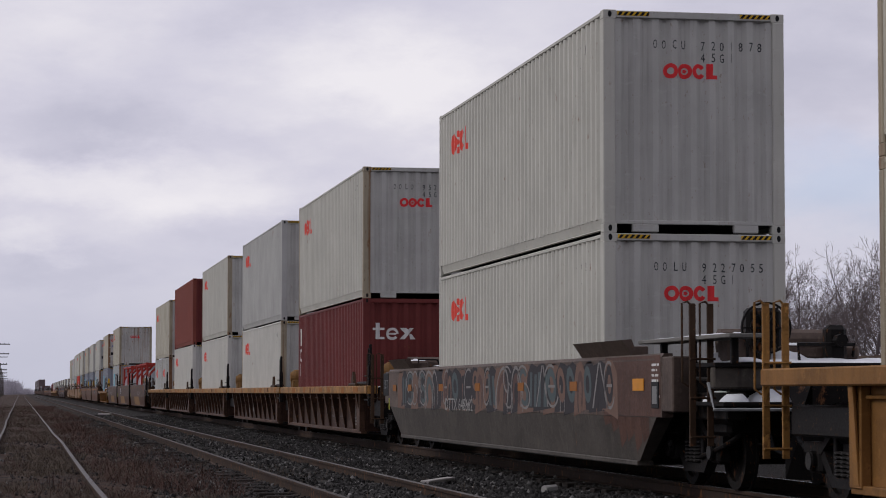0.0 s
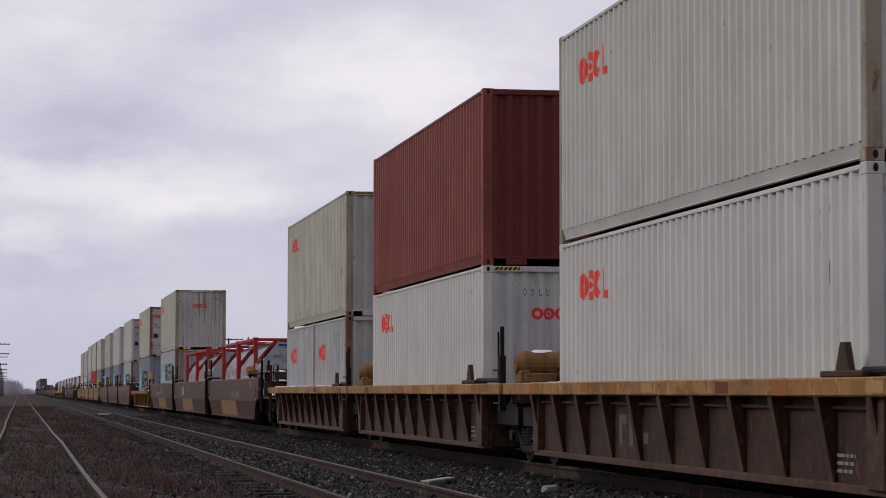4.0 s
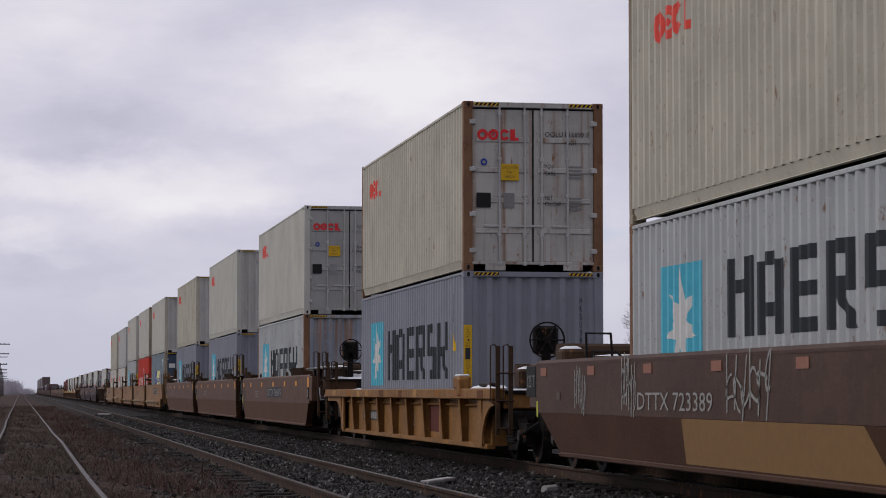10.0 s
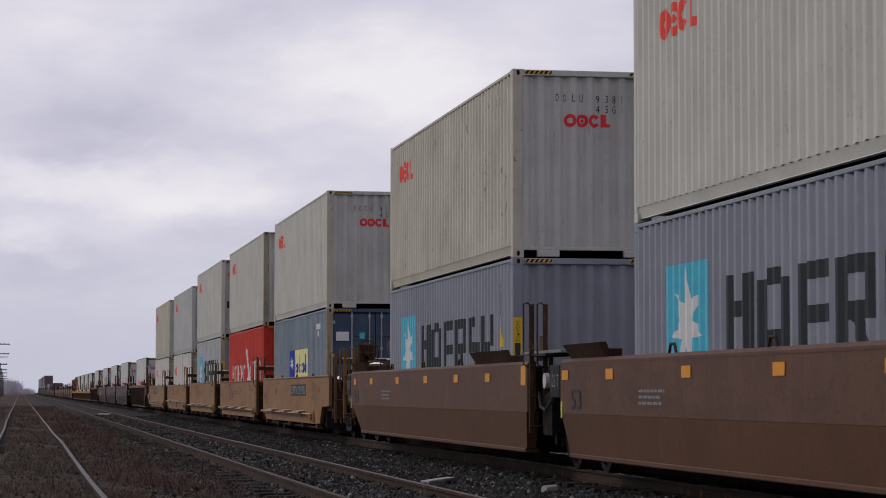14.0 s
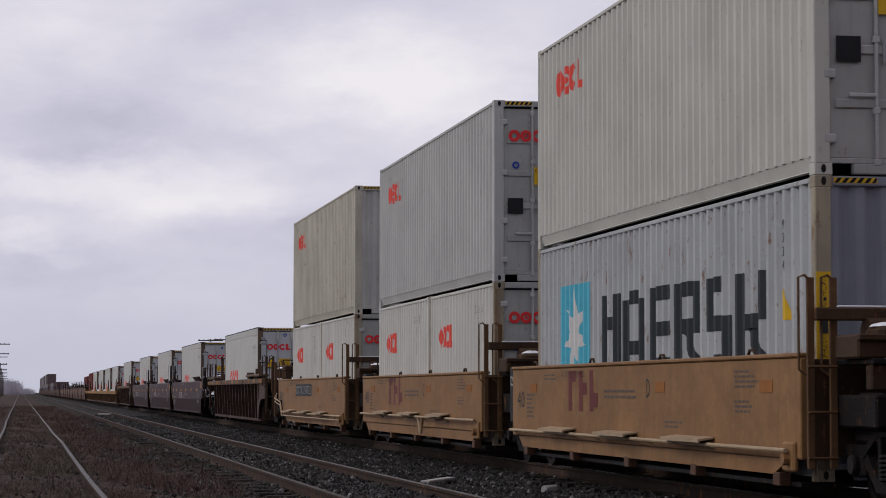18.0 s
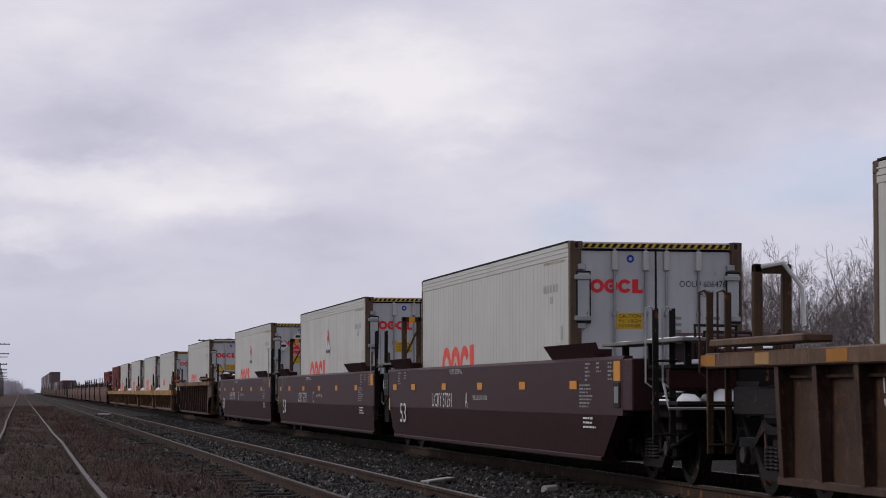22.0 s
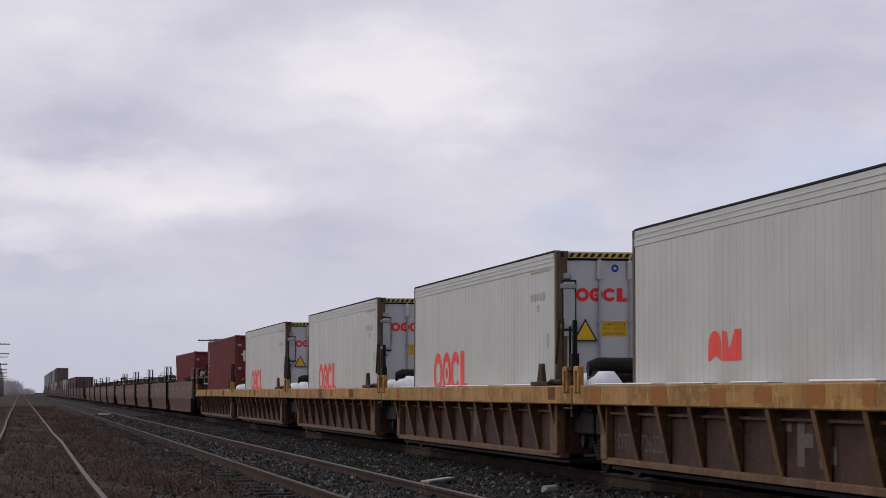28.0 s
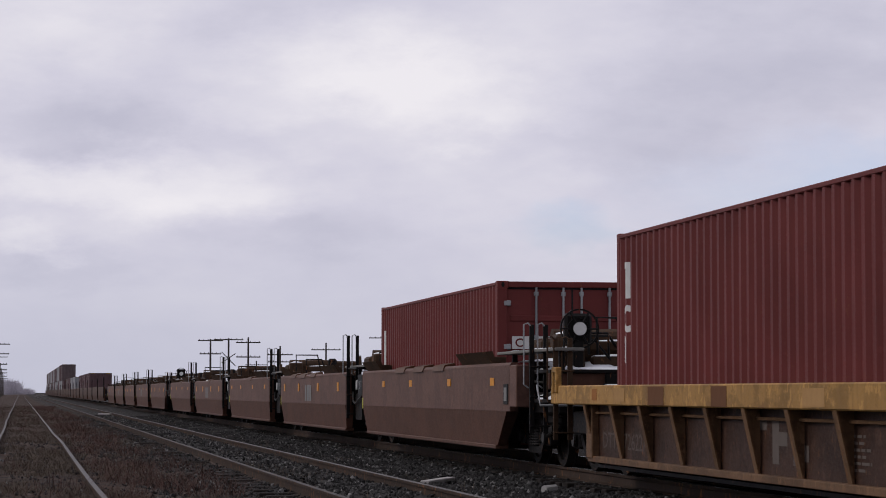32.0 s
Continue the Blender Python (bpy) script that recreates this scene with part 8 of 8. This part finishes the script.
def bare_tree(seed, height):
    """A leafless tree: short tapered trunk, limbs rising in a vase, a rounded lattice of fine twigs."""
    rnd = random.Random(seed)
    trunk, crown = Geo(), Geo()

    def grow(a, d, ln, r, depth):
        p, dd = a, d
        segs = 3 if depth < 4 else 2
        for k in range(segs):
            dd = (dd + Vector((rnd.uniform(-0.17, 0.17), rnd.uniform(-0.17, 0.17), rnd.uniform(-0.02, 0.13)))).normalized()
            q = p + dd * ln / segs
            ra, rb = r * (1 - 0.4 * k / segs), r * (1 - 0.4 * (k + 1) / segs)
            crown.rod(p, q, max(ra, 0.011), 5 if depth < 2 else 3, max(rb, 0.009))
            p = q
            if depth < 6:
                for _ in range(1 if depth != 5 else 2):
                    s = dd.orthogonal().normalized()
                    s.rotate(Matrix.Rotation(rnd.uniform(0, 6.28), 3, dd))
                    nd = (dd * rnd.uniform(0.6, 1.0) + s * rnd.uniform(0.5, 1.0)).normalized()
                    grow(p, nd, ln * rnd.uniform(0.5, 0.72), rb * rnd.uniform(0.45, 0.62), depth + 1)
        if depth < 6:
            grow(p, dd, ln * 0.66, r * 0.58, depth + 1)

    t = thing("bare_tree", "leafless deciduous tree with a fine twiggy crown", "tree", "bare trees behind the track")
    fork = height * 0.2
    trunk.rod((0, 0, 0), (0.05, 0, fork * 0.5), height * 0.022, 9, height * 0.018)
    trunk.rod((0.05, 0, fork * 0.5), (0.0, 0.05, fork), height * 0.018, 9, height * 0.015)
    n = 5
    for k in range(n):
        a = 2 * math.pi * (k + rnd.uniform(-0.3, 0.3)) / n
        out = rnd.uniform(0.25, 0.85)
        grow(Vector((0, 0.05, fork * rnd.uniform(0.8, 1.0))), Vector((math.cos(a) * out, math.sin(a) * out, 1)).normalized(), height * rnd.uniform(0.27, 0.34), height * 0.0095, 1)
    part("trunk", trunk, HAZYBARK, t)
    part("crown", crown, HAZYBARK, t)
    return t


TREES = [bare_tree(k, 16.0) for k in (3, 8, 14)]
# slope across the line, distance, size
SPOTS = [(0.328, 205, 1.0), (0.371, 200, 1.04), (0.311, 215, 1.02), (0.351, 190, 0.72), (0.392, 205, 1.05), (0.292, 225, 0.95), (0.340, 240, 0.85), (0.362, 245, 0.8), (0.381, 240, 0.95), (0.276, 240, 0.75), (0.318, 250, 0.8), (0.412, 210, 1.0)]
for k, (sl, d, sc) in enumerate(SPOTS):
    m = pose(sl * d, d, -0.8, 0, 0, 47 * k)
    t = TREES[k] if k < 3 else copy_thing(TREES[k % 3], m)
    t.matrix_basis = m @ Matrix.Scale(sc, 4)


def pole(height, arms, cross=False):
    """A utility pole with cross-arms and insulators."""
    t = thing("utility_pole", "wooden utility pole with cross-arms and insulators", "utility pole", "utility poles along the line")
    part("post", Geo().rod((0, 0, 0), (0, 0, height), 0.16, 8, 0.11), POLEWOOD, t)
    for z, w in arms:
        part("cross_arm", Geo().box(-w, w, -0.06, 0.06, z - 0.07, z + 0.07, 0.01), POLEWOOD, t)
        g = Geo()
        for k in range(6):
            x = -w + 0.15 + (2 * w - 0.3) * k / 5
            g.rod((x, 0, z + 0.07), (x, 0, z + 0.2), 0.05, 6, 0.03)
        part("insulator", g, IRON, t)
    if cross:
        part("brace", Geo().rod((-0.9, 0, height - 3.2), (0.9, 0, height - 2.0), 0.06, 6).rod((-0.9, 0, height - 1.8), (0.9, 0, height - 3.6), 0.06, 6), POLEWOOD, t)
    return t


POLES = [(0.0786, 306, 8.8, [(8.6, 1.6), (6.9, 1.4)], False), (0.0862, 309, 9.0, [(8.8, 1.9)], True), (0.0945, 312, 9.2, [(8.5, 1.6), (6.6, 1.6)], False),
         (0.108, 330, 8.4, [(7.2, 1.8), (6.2, 1.7)], False), (0.1275, 335, 9.0, [(8.0, 2.1)], False), (0.152, 330, 10.2, [(9.6, 2.0)], False), (0.098, 420, 7.5, [(6.8, 2.0), (6.3, 2.0), (5.6, 2.0)], False)]
for sl, d, h, arms, cr in POLES:
    pole(h, arms, cr).matrix_basis = pose(sl * d, d, -0.8)
for k in range(6):
    d = 350 + 130 * k
    pole(9.2, [(8.9, 1.7), (7.5, 1.6)], False).matrix_basis = pose((-0.0092 + 0.0005 * k) * d, d, -0.8, 0, 0, 4 * k)


def far_woods():
    """The leafless woods that close the view down the line and behind the train."""
    rnd = random.Random(31)
    g = Geo()
    for k in range(4200):
        x = rnd.uniform(-90, 7) if k % 3 == 0 else rnd.uniform(30, 620)
        y = rnd.uniform(1250, 1600) if x < 60 else rnd.uniform(900, 1500)
        h = (5.5 + 4.0 * noise.noise((x * 0.035, 0.0, 2.0)) + rnd.uniform(-1.2, 1.2)) * (1.35 if x < 0 else 0.75)
        for _ in range(6):
            a = Vector((x + rnd.uniform(-0.4, 0.4), y, -0.8))
            b = a + Vector((rnd.uniform(-2.6, 2.6), rnd.uniform(-2, 2), h * rnd.uniform(0.35, 1)))
            g.rod(a, b, 0.2, 3, 0.06)
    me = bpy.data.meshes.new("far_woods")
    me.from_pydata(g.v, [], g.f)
    # distance haze is mixed into the wood colour, pale and bluish
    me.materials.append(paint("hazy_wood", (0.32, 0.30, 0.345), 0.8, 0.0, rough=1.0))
    tagged(new("far_woods", me), "leafless woods on the horizon, haze painted into their grey", "woods", kind="stuff")


far_woods()


# ---------- what moves ----------
def motions():
    """The train rolls past at an almost even pace; its wheels turn with it."""
    times = [2.0 * k for k in range(17)]
    for ob, s, z in TRAIN:
        walk(ob, [(t, pose(TX, s - gone(t), z)) for t in times])
    turns = {}
    for w, dy in WHEELS:
        if dy not in turns:
            walk(w, [(k / FPS, pose(0, dy, 0.42, math.degrees(gone(k / FPS) / 0.42))) for k in range(frame(32.0))])
            turns[dy] = w.animation_data
        else:
            a = w.animation_data_create()
            a.action, a.action_slot = turns[dy].action, turns[dy].action_slot
            w.rotation_mode = "QUATERNION"


motions()
